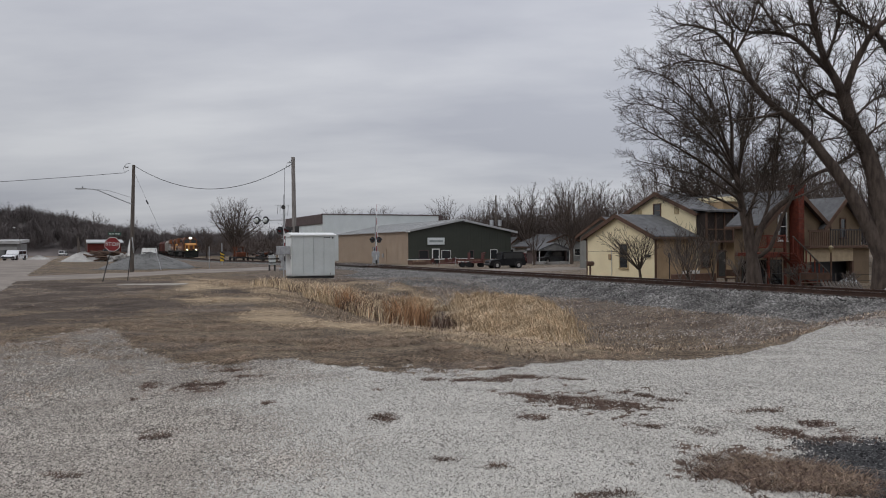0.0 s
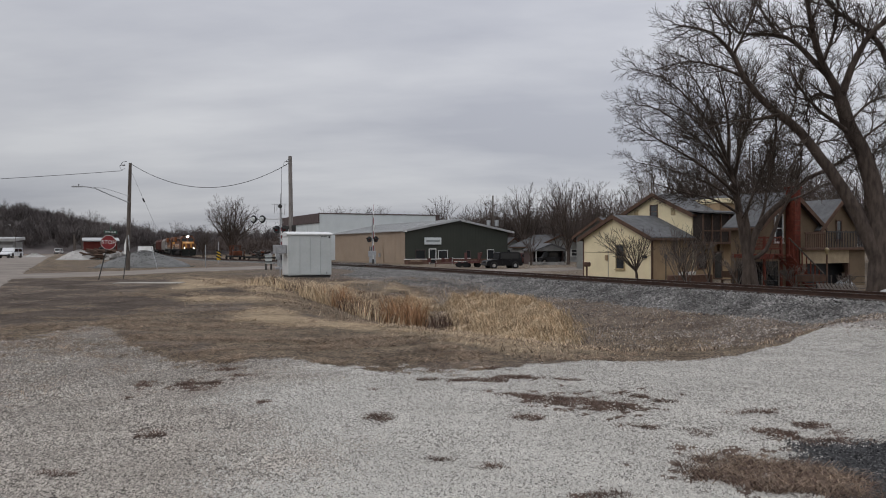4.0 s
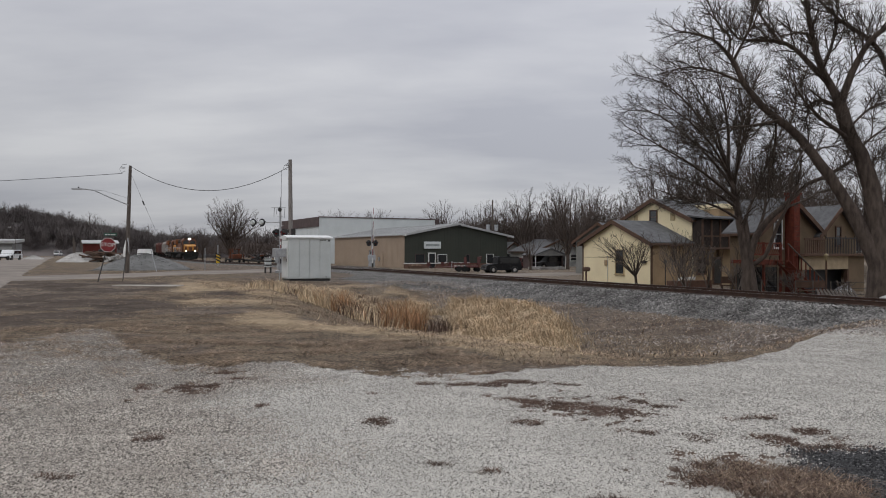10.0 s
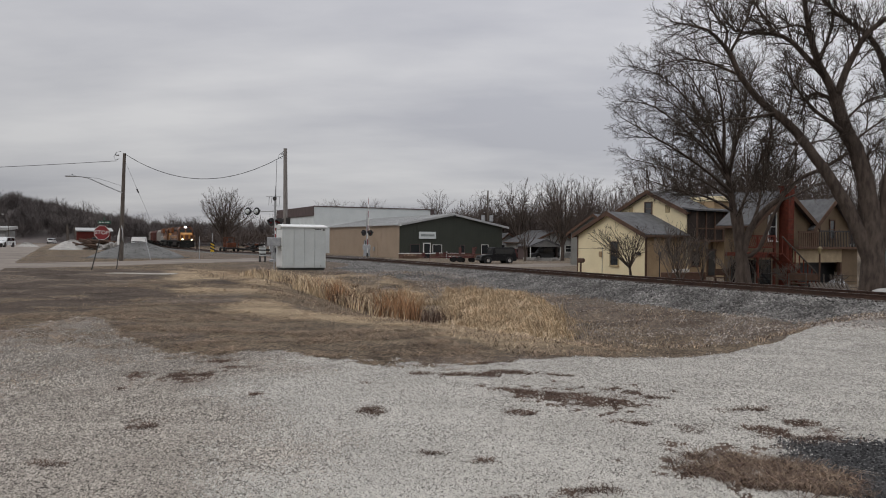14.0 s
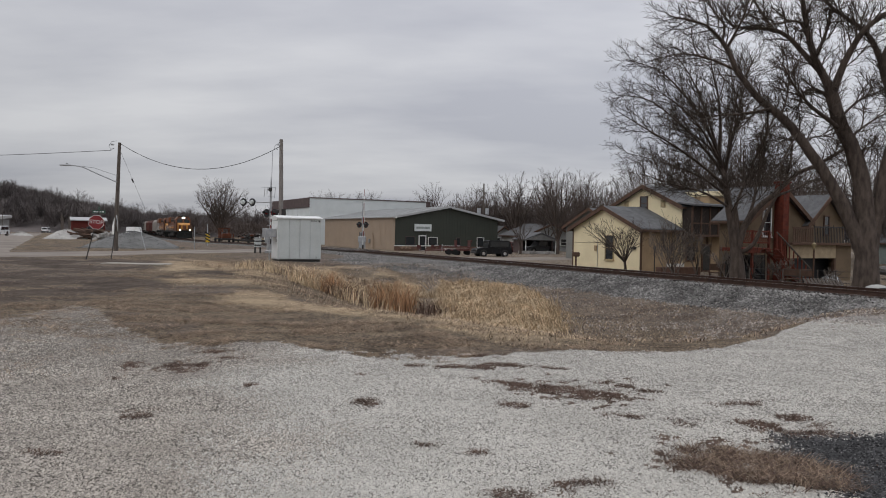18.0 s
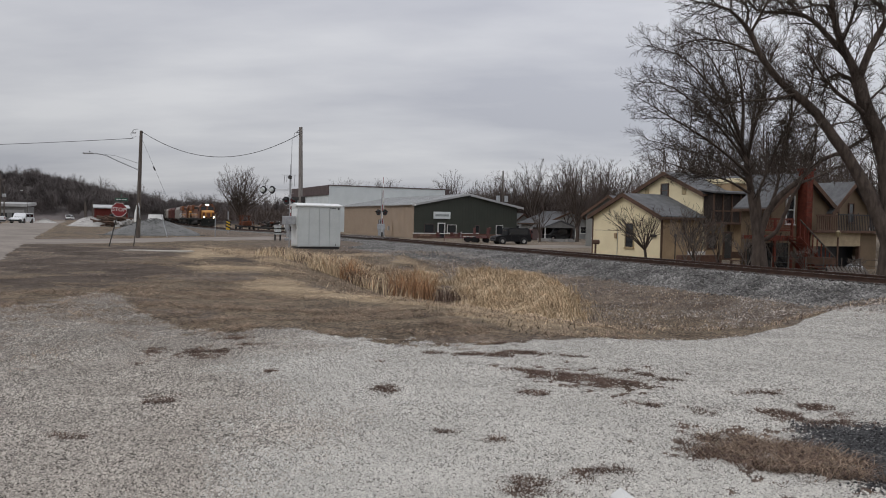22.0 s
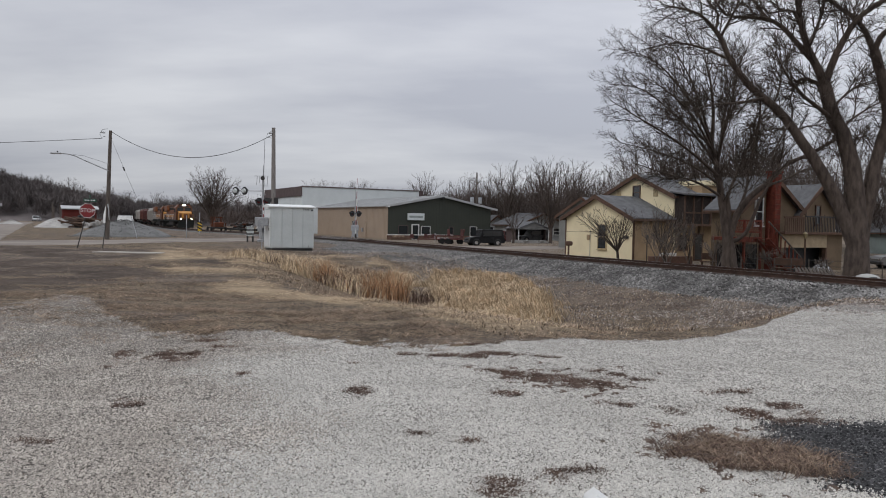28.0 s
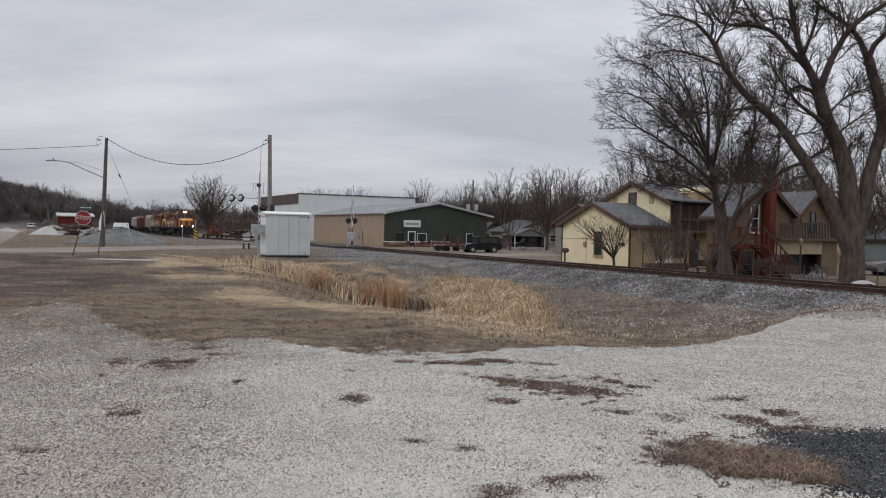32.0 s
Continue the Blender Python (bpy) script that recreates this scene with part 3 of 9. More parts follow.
    bp = N("ShaderNodeBump"); bp.inputs["Strength"].default_value, bp.inputs["Distance"].default_value = 0.7, 0.03
    ad = N("ShaderNodeMath"); ad.operation = "SUBTRACT"
    L(rough, ad.inputs[0]); L(vor.outputs["Distance"], ad.inputs[1])
    L(ad.outputs[0], bp.inputs["Height"]); L(bp.outputs[0], b.inputs["Normal"])
    return m


def build_ground():
    ang = np.radians(np.concatenate([np.arange(-180, -36, 4.0), np.arange(-36, 36, 0.2), np.arange(36, 180, 4.0)]))
    rad = [0.4]
    while rad[-1] < 3500:
        rad.append(rad[-1] * (1.017 if rad[-1] < 150 else 1.06))
    rad = np.array(rad)
    A, R = np.meshgrid(ang, rad)
    x, y = (np.sin(A) * R).ravel(), (np.cos(A) * R).ravel()
    z = ground_z(x, y)
    na, nr = len(ang), len(rad)
    i = np.arange(nr - 1)[:, None] * na + np.arange(na)[None, :]
    j = np.arange(nr - 1)[:, None] * na + (np.arange(na)[None, :] + 1) % na
    a, b, c, d = i.ravel(), j.ravel(), (j + na).ravel(), (i + na).ravel()
    tris = np.concatenate([np.stack([a, c, b], 1), np.stack([a, d, c], 1)])
    mid_v = len(x)
    tris = np.concatenate([tris, np.stack([np.full(na, mid_v), np.arange(na), (np.arange(na) + 1) % na], 1)])
    verts = np.concatenate([np.stack([x, y, z], 1), [[0, 0, 0.0]]])
    me = tri_mesh("ground", verts, tris, ground_material())
    w = zones(np.append(x, 0.0), np.append(y, 0.0))
    for name, values in zip(("gravel", "weed", "straw", "ballast", "dark", "dirt", "mud", "dusty"), w):
        at = me.attributes.new(name, "FLOAT", "POINT")
        at.data.foreach_set("value", values.astype(np.float32))
    me.polygons.foreach_set("use_smooth", [True] * len(me.polygons))
    tagged(new("ground", me), "winter ground of white gravel, dead grass and bare dirt", "ground", kind="structure")


build_ground()


def strip(name, near, far, material, label, lift=0.03, n=26, m=10):
    """A paved band between two polylines in track coordinates, laid on the ground."""
    def along(line, t):
        q = [0]
        for a, b in zip(line, line[1:]):
            q.append(q[-1] + math.dist(a, b))
        return np.array([np.interp(t * q[-1], q, [p[k] for p in line]) for k in (0, 1)])
    vs, fs = [], []
    for i in range(n + 1):
        a, b = along(near, i / n), along(far, i / n)
        for j in range(m + 1):
            dd, ss = a + (b - a) * j / m
            p = plan(dd, ss)
            edge = min(j, m - j, i, n - i)
            vs.append((p.x, p.y, gz(p.x, p.y) + (lift if edge else -0.03)))
    for i in range(n):
        for j in range(m):
            k = i * (m + 1) + j
            fs.append((k, k + 1, k + m + 2, k + m + 1))
    bag = Bag().add(vs, fs)
    return tagged(new(name, bag.mesh(name, material, True)), label, "road", kind="structure")


M_ROAD = mat("pale_worn_asphalt", (0.255, 0.222, 0.193), (0.165, 0.142, 0.122), 0.3, 0.95, bump=0.4, fine=5, stain=0.3)
strip("road_crossing", ((27, 54), (24, 55), (19.5, 58), (13.6, 64), (9, 70.5), (4, 73), (2.2, 73.3)), ((27, 64), (24, 63.8), (19, 66.2), (12.4, 75), (8, 79), (4, 80.5), (2.2, 80.8)), M_ROAD, "pale worn asphalt road curving to the railway crossing", 0.04)
strip("road_parallel", ((25.3, 20), (25.3, 46), (25.4, 90), (25.5, 150), (25.5, 240)), ((33.5, 20), (33.5, 46), (33.5, 90), (33.5, 150), (33.5, 240)), M_ROAD, "pale gravelly road running beside the railway", 0.05, 190)
strip("road_far_side", ((-4.2, 73.3), (-14, 73), (-60, 73)), ((-4.2, 80.8), (-14, 81), (-60, 81)), M_ROAD, "pale road beyond the railway crossing", 0.04)


# ---- railway ----
def railway():
    yaw = math.atan2(TDIR.y, TDIR.x)
    track = thing("railway_track", Matrix.Translation(plan(0, 0, 0)) @ Matrix.Rotation(yaw, 4, "Z"), "rusty rails on dark wooden ties in grey ballast", "railway track", kind="structure")
    # local x runs along the track, local y towards the lot
    prof = ((-0.075, 0), (-0.075, 0.012), (-0.012, 0.03), (-0.012, 0.125), (-0.036, 0.137), (-0.036, 0.165), (-0.028, 0.172), (0.028, 0.172), (0.036, 0.165), (0.036, 0.137), (0.012, 0.125), (0.012, 0.03), (0.075, 0.012), (0.075, 0))
    for off in (0.0, -1.5):
        bag, n = Bag(), len(prof)
        xs = [-40, 8, 24, 40, 70, 88, 98, 108, 119, 130, 140] + [150 + 10 * k for k in range(10)] + [300, 420]
        vs = [(x, off + bend(x) + py, pz - 0.172 + float(dip(x))) for x in xs for py, pz in prof]
        fs = [(i * n + k, (i + 1) * n + k, (i + 1) * n + (k + 1) % n, i * n + (k + 1) % n) for i in range(len(xs) - 1) for k in range(n)]
        rail = part("rail", bag.add(vs, fs), M_RAIL, track, "rust-brown steel rail")
        part("railhead", Bag().add([(x, off + bend(x) + e, 0.003 + float(dip(x))) for x in xs for e in (-0.026, 0.026)], [(2 * i, 2 * i + 2, 2 * i + 3, 2 * i + 1) for i in range(len(xs) - 1)]), M_RAILTOP, rail, "worn rail head polished by wheels")
    tie = Bag().box(-0.115, -2.05, -0.36, 0.115, 0.55, -0.185, 0.012).mesh("tie", M_TIE)
    for i in range(240):
        ob = new("tie", tie)
        ob.parent = track
        ob.location = (12 + i * 0.52 + random.uniform(-0.03, 0.03), random.uniform(-0.05, 0.05), 0.03 + random.uniform(-0.01, 0.01) + float(dip(12 + i * 0.52)))
    rest = Bag()
    for i in range(260):
        x = 137 + i * 0.52
        rest.box(x - 0.115, bend(x) - 2.05, -0.36 + float(dip(x)), x + 0.115, bend(x) + 0.55, -0.16 + float(dip(x)))
    ob = part("far_ties", rest, M_TIE, track)
    ob["kind"] = "stuff"
    # planks of the level crossing
    for k, (y0, y1) in enumerate(((0.1, 0.75), (-0.7, -0.1), (-1.4, -0.74), (-2.3, -1.62))):
        part("crossing_panel", Bag().box(72.2, y0, -0.2, 82.0, y1, 0.005, 0.02), M_TIE, track, "dark timber crossing panel between the rails")
    return track


railway()


# ---- bare trees ----
def grow(rng, start, way, length, radius, depth, out, droop=0.0, spread=0.6, kids=(3, 5), shrink=0.66, level=0):
    """Collects gently curved branches as (points, radii, level); smaller ones leave them at a narrow angle."""
    steps = 5 if level < 2 else 3
    p, v = Vector(start), Vector(way).normalized()
    bow = Vector((rng.uniform(-1, 1), rng.uniform(-1, 1), rng.uniform(-0.3, 1.1) - droop)) * 0.11
    pts, rads = [p.copy()], [radius]
    for i in range(steps):
        v = (v + bow + Vector((rng.uniform(-1, 1), rng.uniform(-1, 1), rng.uniform(-1, 1))) * 0.085).normalized()
        p = p + v * length / steps
        pts.append(p.copy())
        rads.append(max(radius * (1 - 0.68 * (i + 1) / steps), 0.004))
    out.append((pts, rads, level))
    if depth <= 0:
        return
    n = rng.randint(*kids)
    turn = rng.uniform(0, 6.28)
    for k in range(n):
        f = 0.22 + 0.76 * (k + rng.uniform(0.1, 0.9)) / n
        q = f * steps
        i = min(int(q), steps - 1)
        at = pts[i].lerp(pts[i + 1], q - i)
        ax = (pts[i + 1] - pts[i]).normalized()
        a = ax.cross(Vector((0.3, 0.2, 0.93))).normalized()
        turn += 2.4 + rng.uniform(-0.5, 0.5)
        side = a * math.cos(turn) + ax.cross(a) * math.sin(turn)
        w = (ax * (1 - spread * 0.55) + side * spread + Vector((0, 0, 0.10))).normalized()
        grow(rng, at, w, length * shrink * rng.uniform(0.75, 1.15) * (1.15 - 0.45 * f), rads[i] * rng.uniform(0.45, 0.65), depth - 1, out, droop, spread, kids, shrink, level + 1)


def tubes(branches, thick_only=None, min_r=0.0):
    """Branches as arrays of thin bars."""
    vs, ts, o = [], [], 0
    for pts, rads, level in branches:
        n = 14 if rads[0] > 0.24 else (8 if rads[0] > 0.1 else (5 if rads[0] > 0.045 else 3))
        ring = []
        for i, p in enumerate(pts):
            t = (pts[min(i + 1, len(pts) - 1)] - pts[max(i - 1, 0)]).normalized()
            a = t.cross(Vector((0.31, 0.9, 0.21))).normalized()
            w = a.cross(t)
            r = max(rads[i], min_r)
            for k in range(n):
                q = 2 * math.pi * k / n
                vs.append(p + (a * math.cos(q) + w * math.sin(q)) * r)
        for i in range(len(pts) - 1):
            for k in range(n):
                a0, b0 = o + i * n + k, o + i * n + (k + 1) % n
                ts.append((a0, b0, b0 + n)); ts.append((a0, b0 + n, a0 + n))
        o += n * len(pts)
    return np.array([tuple(v) for v in vs], dtype=np.float32), np.array(ts, dtype=np.int32)


def tree(name, m, branches, label, group="", twig=None, min_r=0.006):
    ob = thing(name, m, label, "tree", group)
    big = [b for b in branches if b[1][0] > 0.045]
    small = [b for b in branches if b[1][0] <= 0.045]
    for nm, sel, ma in (("trunk", big, M_BARK), ("crown", small, twig or M_TWIG)):
        if sel:
            me = tri_mesh(nm, *tubes(sel, min_r=min_r), ma)
            if nm == "trunk":
                me.polygons.foreach_set("use_smooth", [True] * len(me.polygons))
            c = new(nm, me)
            c.parent = ob
    return ob


def limb(rng, pts, r0, r1, out, sub=6, depth=3, length=2.2, spread=0.55, kids=(4, 5), start=0.22, droop=0.0, shrink=0.66):
    """A main limb along given points, with smaller branches off it."""
    pts = [Vector(p) for p in pts]
    fine, rads = [], []
    n = len(pts)
    for i in range(n - 1):
        for k in range(3):
            f = k / 3
            a, b, c, d = pts[max(i - 1, 0)], pts[i], pts[i + 1], pts[min(i + 2, n - 1)]
            fine.append(0.5 * ((2 * b) + (c - a) * f + (2 * a - 5 * b + 4 * c - d) * f * f + (3 * b - a - 3 * c + d) * f ** 3))
    fine.append(pts[-1])
    for i in range(len(fine)):
        f = i / (len(fine) - 1)
        rads.append(r0 + (r1 - r0) * f)
    out.append((fine, rads, 0))
    for k in range(sub):
        f = start + (1 - start) * (k + rng.uniform(0.2, 1)) / sub
        q = min(f, 0.999) * (len(fine) - 1)
        i = int(q)
        at = fine[i].lerp(fine[i + 1], q - i)
        v = (fine[i + 1] - fine[i]).normalized()
        a = v.cross(Vector((0.3, 0.2, 0.93))).normalized()
        turn = 2.4 * k + rng.uniform(-0.4, 0.4)
        side = a * math.cos(turn) + v.cross(a) * math.sin(turn)
        w = (v * 0.72 + side * 0.62 + Vector((0, 0, 0.14))).normalized()
        grow(rng, at, w, length * rng.uniform(0.75, 1.25) * (1.4 - 0.95 * f), rads[i] * rng.uniform(0.3, 0.45), depth, out, droop, spread, kids, shrink, 1)


class Crown:
    """Limbs laid by hand, with side branches, twigs and twiglets feathered off them."""

    def __init__(self, seed, levels, lift=0.1, thin=0.006):
        """levels: for each order of branch its greatest length, spacing and thickness."""
        self.rng, self.levels, self.lift, self.thin = random.Random(seed), levels, lift, thin
        self.out = []

    def limb(self, pts, r0, r1, start=0.25, feather=True):
        pts = [Vector(q) for q in pts]
        n, fine = len(pts), []
        for i in range(n - 1):
            a, b, c, d = pts[max(i - 1, 0)], pts[i], pts[i + 1], pts[min(i + 2, n - 1)]
            m = max(2, int((c - b).length / 0.3))
            for k in range(m):
                f = k / m
                fine.append(0.5 * ((2 * b) + (c - a) * f + (2 * a - 5 * b + 4 * c - d) * f * f + (3 * b - a - 3 * c + d) * f ** 3))
        fine.append(pts[-1])
        rads = [r0 + (r1 - r0) * (i / (len(fine) - 1)) ** 0.85 for i in range(len(fine))]
        g = self.rng.gauss
        fine = [q + Vector((g(0, 1), g(0, 1), g(0, 1))) * r * 0.05 for q, r in zip(fine, rads)]
        self.out.append((fine, rads, 0))
        if feather:
            self.feather(fine, rads, start, 0)
        return self

    def feather(self, line, rads, start, level):
        if level >= len(self.levels):
            return
        rng, (reach, gap, thick) = self.rng, self.levels[level]
        total = sum((b - a).length for a, b in zip(line, line[1:]))
        turn, run, goal = rng.uniform(0, 6.28), 0.0, total * start + gap * rng.uniform(0, 1)
        for i in range(len(line) - 1):
            seg = line[i + 1] - line[i]
            long = seg.length
            ax = seg / max(long, 1e-6)
            a = ax.cross(Vector((0.3, 0.2, 0.93))).normalized()
            b = ax.cross(a)
            while goal <= run + long:
                f = goal / total
                at = line[i] + ax * (goal - run)
                turn += 2.4 + rng.uniform(-0.6, 0.6)
                side = a * math.cos(turn) + b * math.sin(turn)
                q = rng.uniform(0.6, 0.95)
                w = (ax * (1.25 - q * 0.6) + side * q + Vector((0, 0, self.lift))).normalized()
                size = reach * rng.uniform(0.45, 1.0) * (1.1 - 0.55 * f)
                r = max(min(thick * rng.uniform(0.75, 1.25), rads[i] * 0.75), self.thin)
                n = 5 if level == 0 else (3 if level == 1 else 2)
                bow = Vector((rng.uniform(-1, 1), rng.uniform(-1, 1), rng.uniform(-0.6, 1.0))) * 0.16 + ax * 0.08
                pts, rs, p = [at], [r], at
                for k in range(n):
                    w = (w + bow + Vector((rng.gauss(0, 1), rng.gauss(0, 1), rng.gauss(0, 1))) * 0.12).normalized()
                    p = p + w * size / n
                    pts.append(p)
                    rs.append(max(r * (1 - 0.7 * (k + 1) / n), self.thin * 0.8))
                self.out.append((pts, rs, level + 1))
                self.feather(pts, rs, 0.18 if level else 0.12, level + 1)
                goal += gap * rng.uniform(0.6, 1.4)
            run += long


def crown_tree(seed, height, width, trunk_r, limbs=8, fork=0.18, density=1.0, tip=0.012, low=0.3, lean=0.0):
    """A round-headed bare tree: a trunk that opens into limbs feathered with twigs."""
    rng = random.Random(seed)
    h0, u = height * fork, height / 11
    c = Crown(seed, ((2.7 * u, 0.85 * u / density, 0.05 * u), (1.25 * u, 0.42 * u / density, 0.025), (0.6 * u, 0.3 * u, tip)), 0.22, tip * 0.8)
    c.limb(((0, 0, -0.4), (0.05, 0.03, h0 * 0.6), (lean * 0.3, 0, h0 * 1.15)), trunk_r * 1.15, trunk_r * 0.8, 0, False)
    for k in range(limbs):
        a = 2 * math.pi * (k * 0.382 + rng.uniform(-0.06, 0.06))
        q = math.sqrt((k + 0.4) / limbs)
        rr = width / 2 * q * 0.72
        top = height * (low + 0.1 + (0.86 - low - 0.1) * math.sqrt(max(0, 1 - q * q * 0.9)))
        end = Vector((math.cos(a) * rr + lean, math.sin(a) * rr, top))
        st = Vector((lean * 0.25, 0, h0 * rng.uniform(0.75, 1.15)))
        m1 = st.lerp(end, 0.35) + Vector((rng.uniform(-1, 1) * 0.03, rng.uniform(-1, 1) * 0.03, 0.03)) * height
        m2 = st.lerp(end, 0.7) + Vector((rng.uniform(-1, 1) * 0.03, rng.uniform(-1, 1) * 0.03, 0.0)) * height
        c.limb((st, m1, m2, end), trunk_r * rng.uniform(0.42, 0.58), trunk_r * 0.08, 0.2)
    return c.out


def random_tree(seed, height, trunk_r, depth=4, spread=0.55, kids=(3, 5), fork=0.28, stems=3):
    rng = random.Random(seed)
    out = []
    h0 = height * fork
    limb(rng, ((0, 0, -0.3), (0.05, 0, h0 * 0.5), (rng.uniform(-.2, .2), rng.uniform(-.2, .2), h0)), trunk_r * 1.15, trunk_r * 0.85, out, 0)
    top = out[-1][0][-1]
    for k in range(stems):
        a = 2 * math.pi * (k + rng.uniform(-0.25, 0.25)) / stems
        lean = rng.uniform(0.25, 0.6)
        grow(rng, top, (math.cos(a) * lean, math.sin(a) * lean, 1), height * rng.uniform(0.33, 0.40), trunk_r * rng.uniform(0.5, 0.68), depth, out, 0, spread, kids, 0.7, 0)
    return out


def stand(x, y, deg=0.0, sink=0.0):
    """A pose on the ground."""
    return Matrix.Translation((x, y, gz(x, y) - sink)) @ Matrix.Rotation(radians(deg), 4, "Z")


GRID = 26.565  # the town's streets lie square to the track


# ---- signal cabinet and crossing ----
def signal_cabinet():
    t = thing("signal_cabinet", stand(-8.22, 40.6, GRID), "pale grey ribbed aluminium railway signal cabinet beside the ditch", "cabinet")
    t.location.z = -0.02
    w, dp, h = 2.42, 1.4, 2.28
    part("plinth", Bag().box(0.05, 0.05, -0.3, w - 0.05, dp - 0.05, 0.05), M_DARKSTEEL, t)
    body = part("body", Bag().box(0, 0, 0.05, w, dp, h, 0.012), M_ALU, t)
    for i in range(4):
        x = 0.04 + i * (w - 0.08) / 4
        part("panel", Bag().box(x, -0.018, 0.09, x + (w - 0.08) / 4 - 0.025, 0.0, h - 0.04, 0.006), M_ALU, body)
    for i in range(3):
        x = 0.04 + (i + 1) * (w - 0.08) / 4 - 0.02
        part("seam", Bag().box(x, -0.034, 0.06, x + 0.018, 0.0, h - 0.02), M_ALU, body)
    roof = Bag().prism([(-0.09, 0), (dp / 2, 0.13), (dp + 0.09, 0), (dp + 0.09, -0.06), (-0.09, -0.06)], w + 0.16, Matrix(((0, 0, 1, -0.08), (1, 0, 0, 0), (0, 1, 0, h + 0.05), (0, 0, 0, 1))))
    part("roof", roof, M_ALU_TOP, t, "white low-pitched metal roof")
    door = part("door", Bag().box(-0.03, 0.12, 0.12, 0, dp - 0.12, h - 0.15, 0.008), M_ALU_TOP, t, "white metal side door")
    part("handle", Bag().box(-0.06, 0.22, 1.0, -0.03, 0.26, 1.16, 0.006), M_DARKSTEEL, door)
    part("vent", Bag().box(-0.06, 0.3, h - 0.1, -0.0, dp - 0.3, h + 0.06, 0.01), M_ALU_TOP, t, "vent hood below the gable")
    box = part("meter_box", Bag().box(-0.62, 0.25, 1.25, -0.05, 1.05, 1.72, 0.02), M_GALV, t, "grey electric box with conduit")
    part("conduit", Bag().tube([(-0.3, 0.7, 1.3), (-0.3, 0.7, -0.25)], 0.03), M_GALV, box)
    for i in range(4):
        part("label_mark", Bag().box(w - 0.62 + i * 0.09, -0.024, h - 0.13, w - 0.56 + i * 0.09, -0.018, h - 0.08), M_BLACK, t)
    part("label_mark", Bag().box(w - 0.17, -0.024, h - 0.17, w - 0.08, -0.018, h - 0.08), M_BLACK, t)
    part("lock", Bag().box(w - 0.3, -0.03, 0.1, w - 0.27, -0.018, 0.2), M_BLACK, t)
    return t


signal_cabinet()


def light_pair(t, at, along, facing, name="light_unit", span=0.76, housing=None):
    """Two round hooded crossing lights on a bar."""
    at, along, facing = Vector(at), Vector(along).normalized(), Vector(facing).normalized()
    part("crossarm", Bag().tube([at - along * span / 2, at + along * span / 2], 0.035), M_DARKSTEEL, t)
    for sg in (-1, 1):
        c = at + along * sg * span / 2
        u = part(name, Bag().disc(c, facing, 0.31, 0.025, 20).disc(c - facing * 0.02, facing, 0.16, 0.03, 14), M_BLACK, t, "round black crossing light with hood")
        part("housing", Bag().disc(c - facing * 0.17, facing, 0.15, 0.15, 14, 0.19), housing or M_BLACK, u)
        hood = Bag()
        n, vs, fs = 10, [], []
        side = facing.cross(Vector((0, 0, 1)))
        for k in range(n + 1):
            a = math.pi * k / n
            for q, r in ((0.0, 0.155), (0.30, 0.155), (0.30, 0.145), (0.0, 0.145)):
                vs.append(c + side * math.cos(a) * r + Vector((0, 0, 1)) * math.sin(a) * r + facing * (0.02 + q))
        for k in range(n):
            for q in range(4):
                fs.append((k * 4 + q, k * 4 + (q + 1) % 4, k * 4 + 4 + (q + 1) % 4, k * 4 + 4 + q))
        part("hood", hood.add(vs, fs), M_BLACK, u)
        part("lens", Bag().disc(c + facing * 0.026, facing, 0.14, 0.02, 16), M_LAMPRED, u)


M_CONCPAD = mat("footing_concrete", (0.42, 0.40, 0.37), (0.31, 0.295, 0.27), 2, 0.9, bump=0.3)


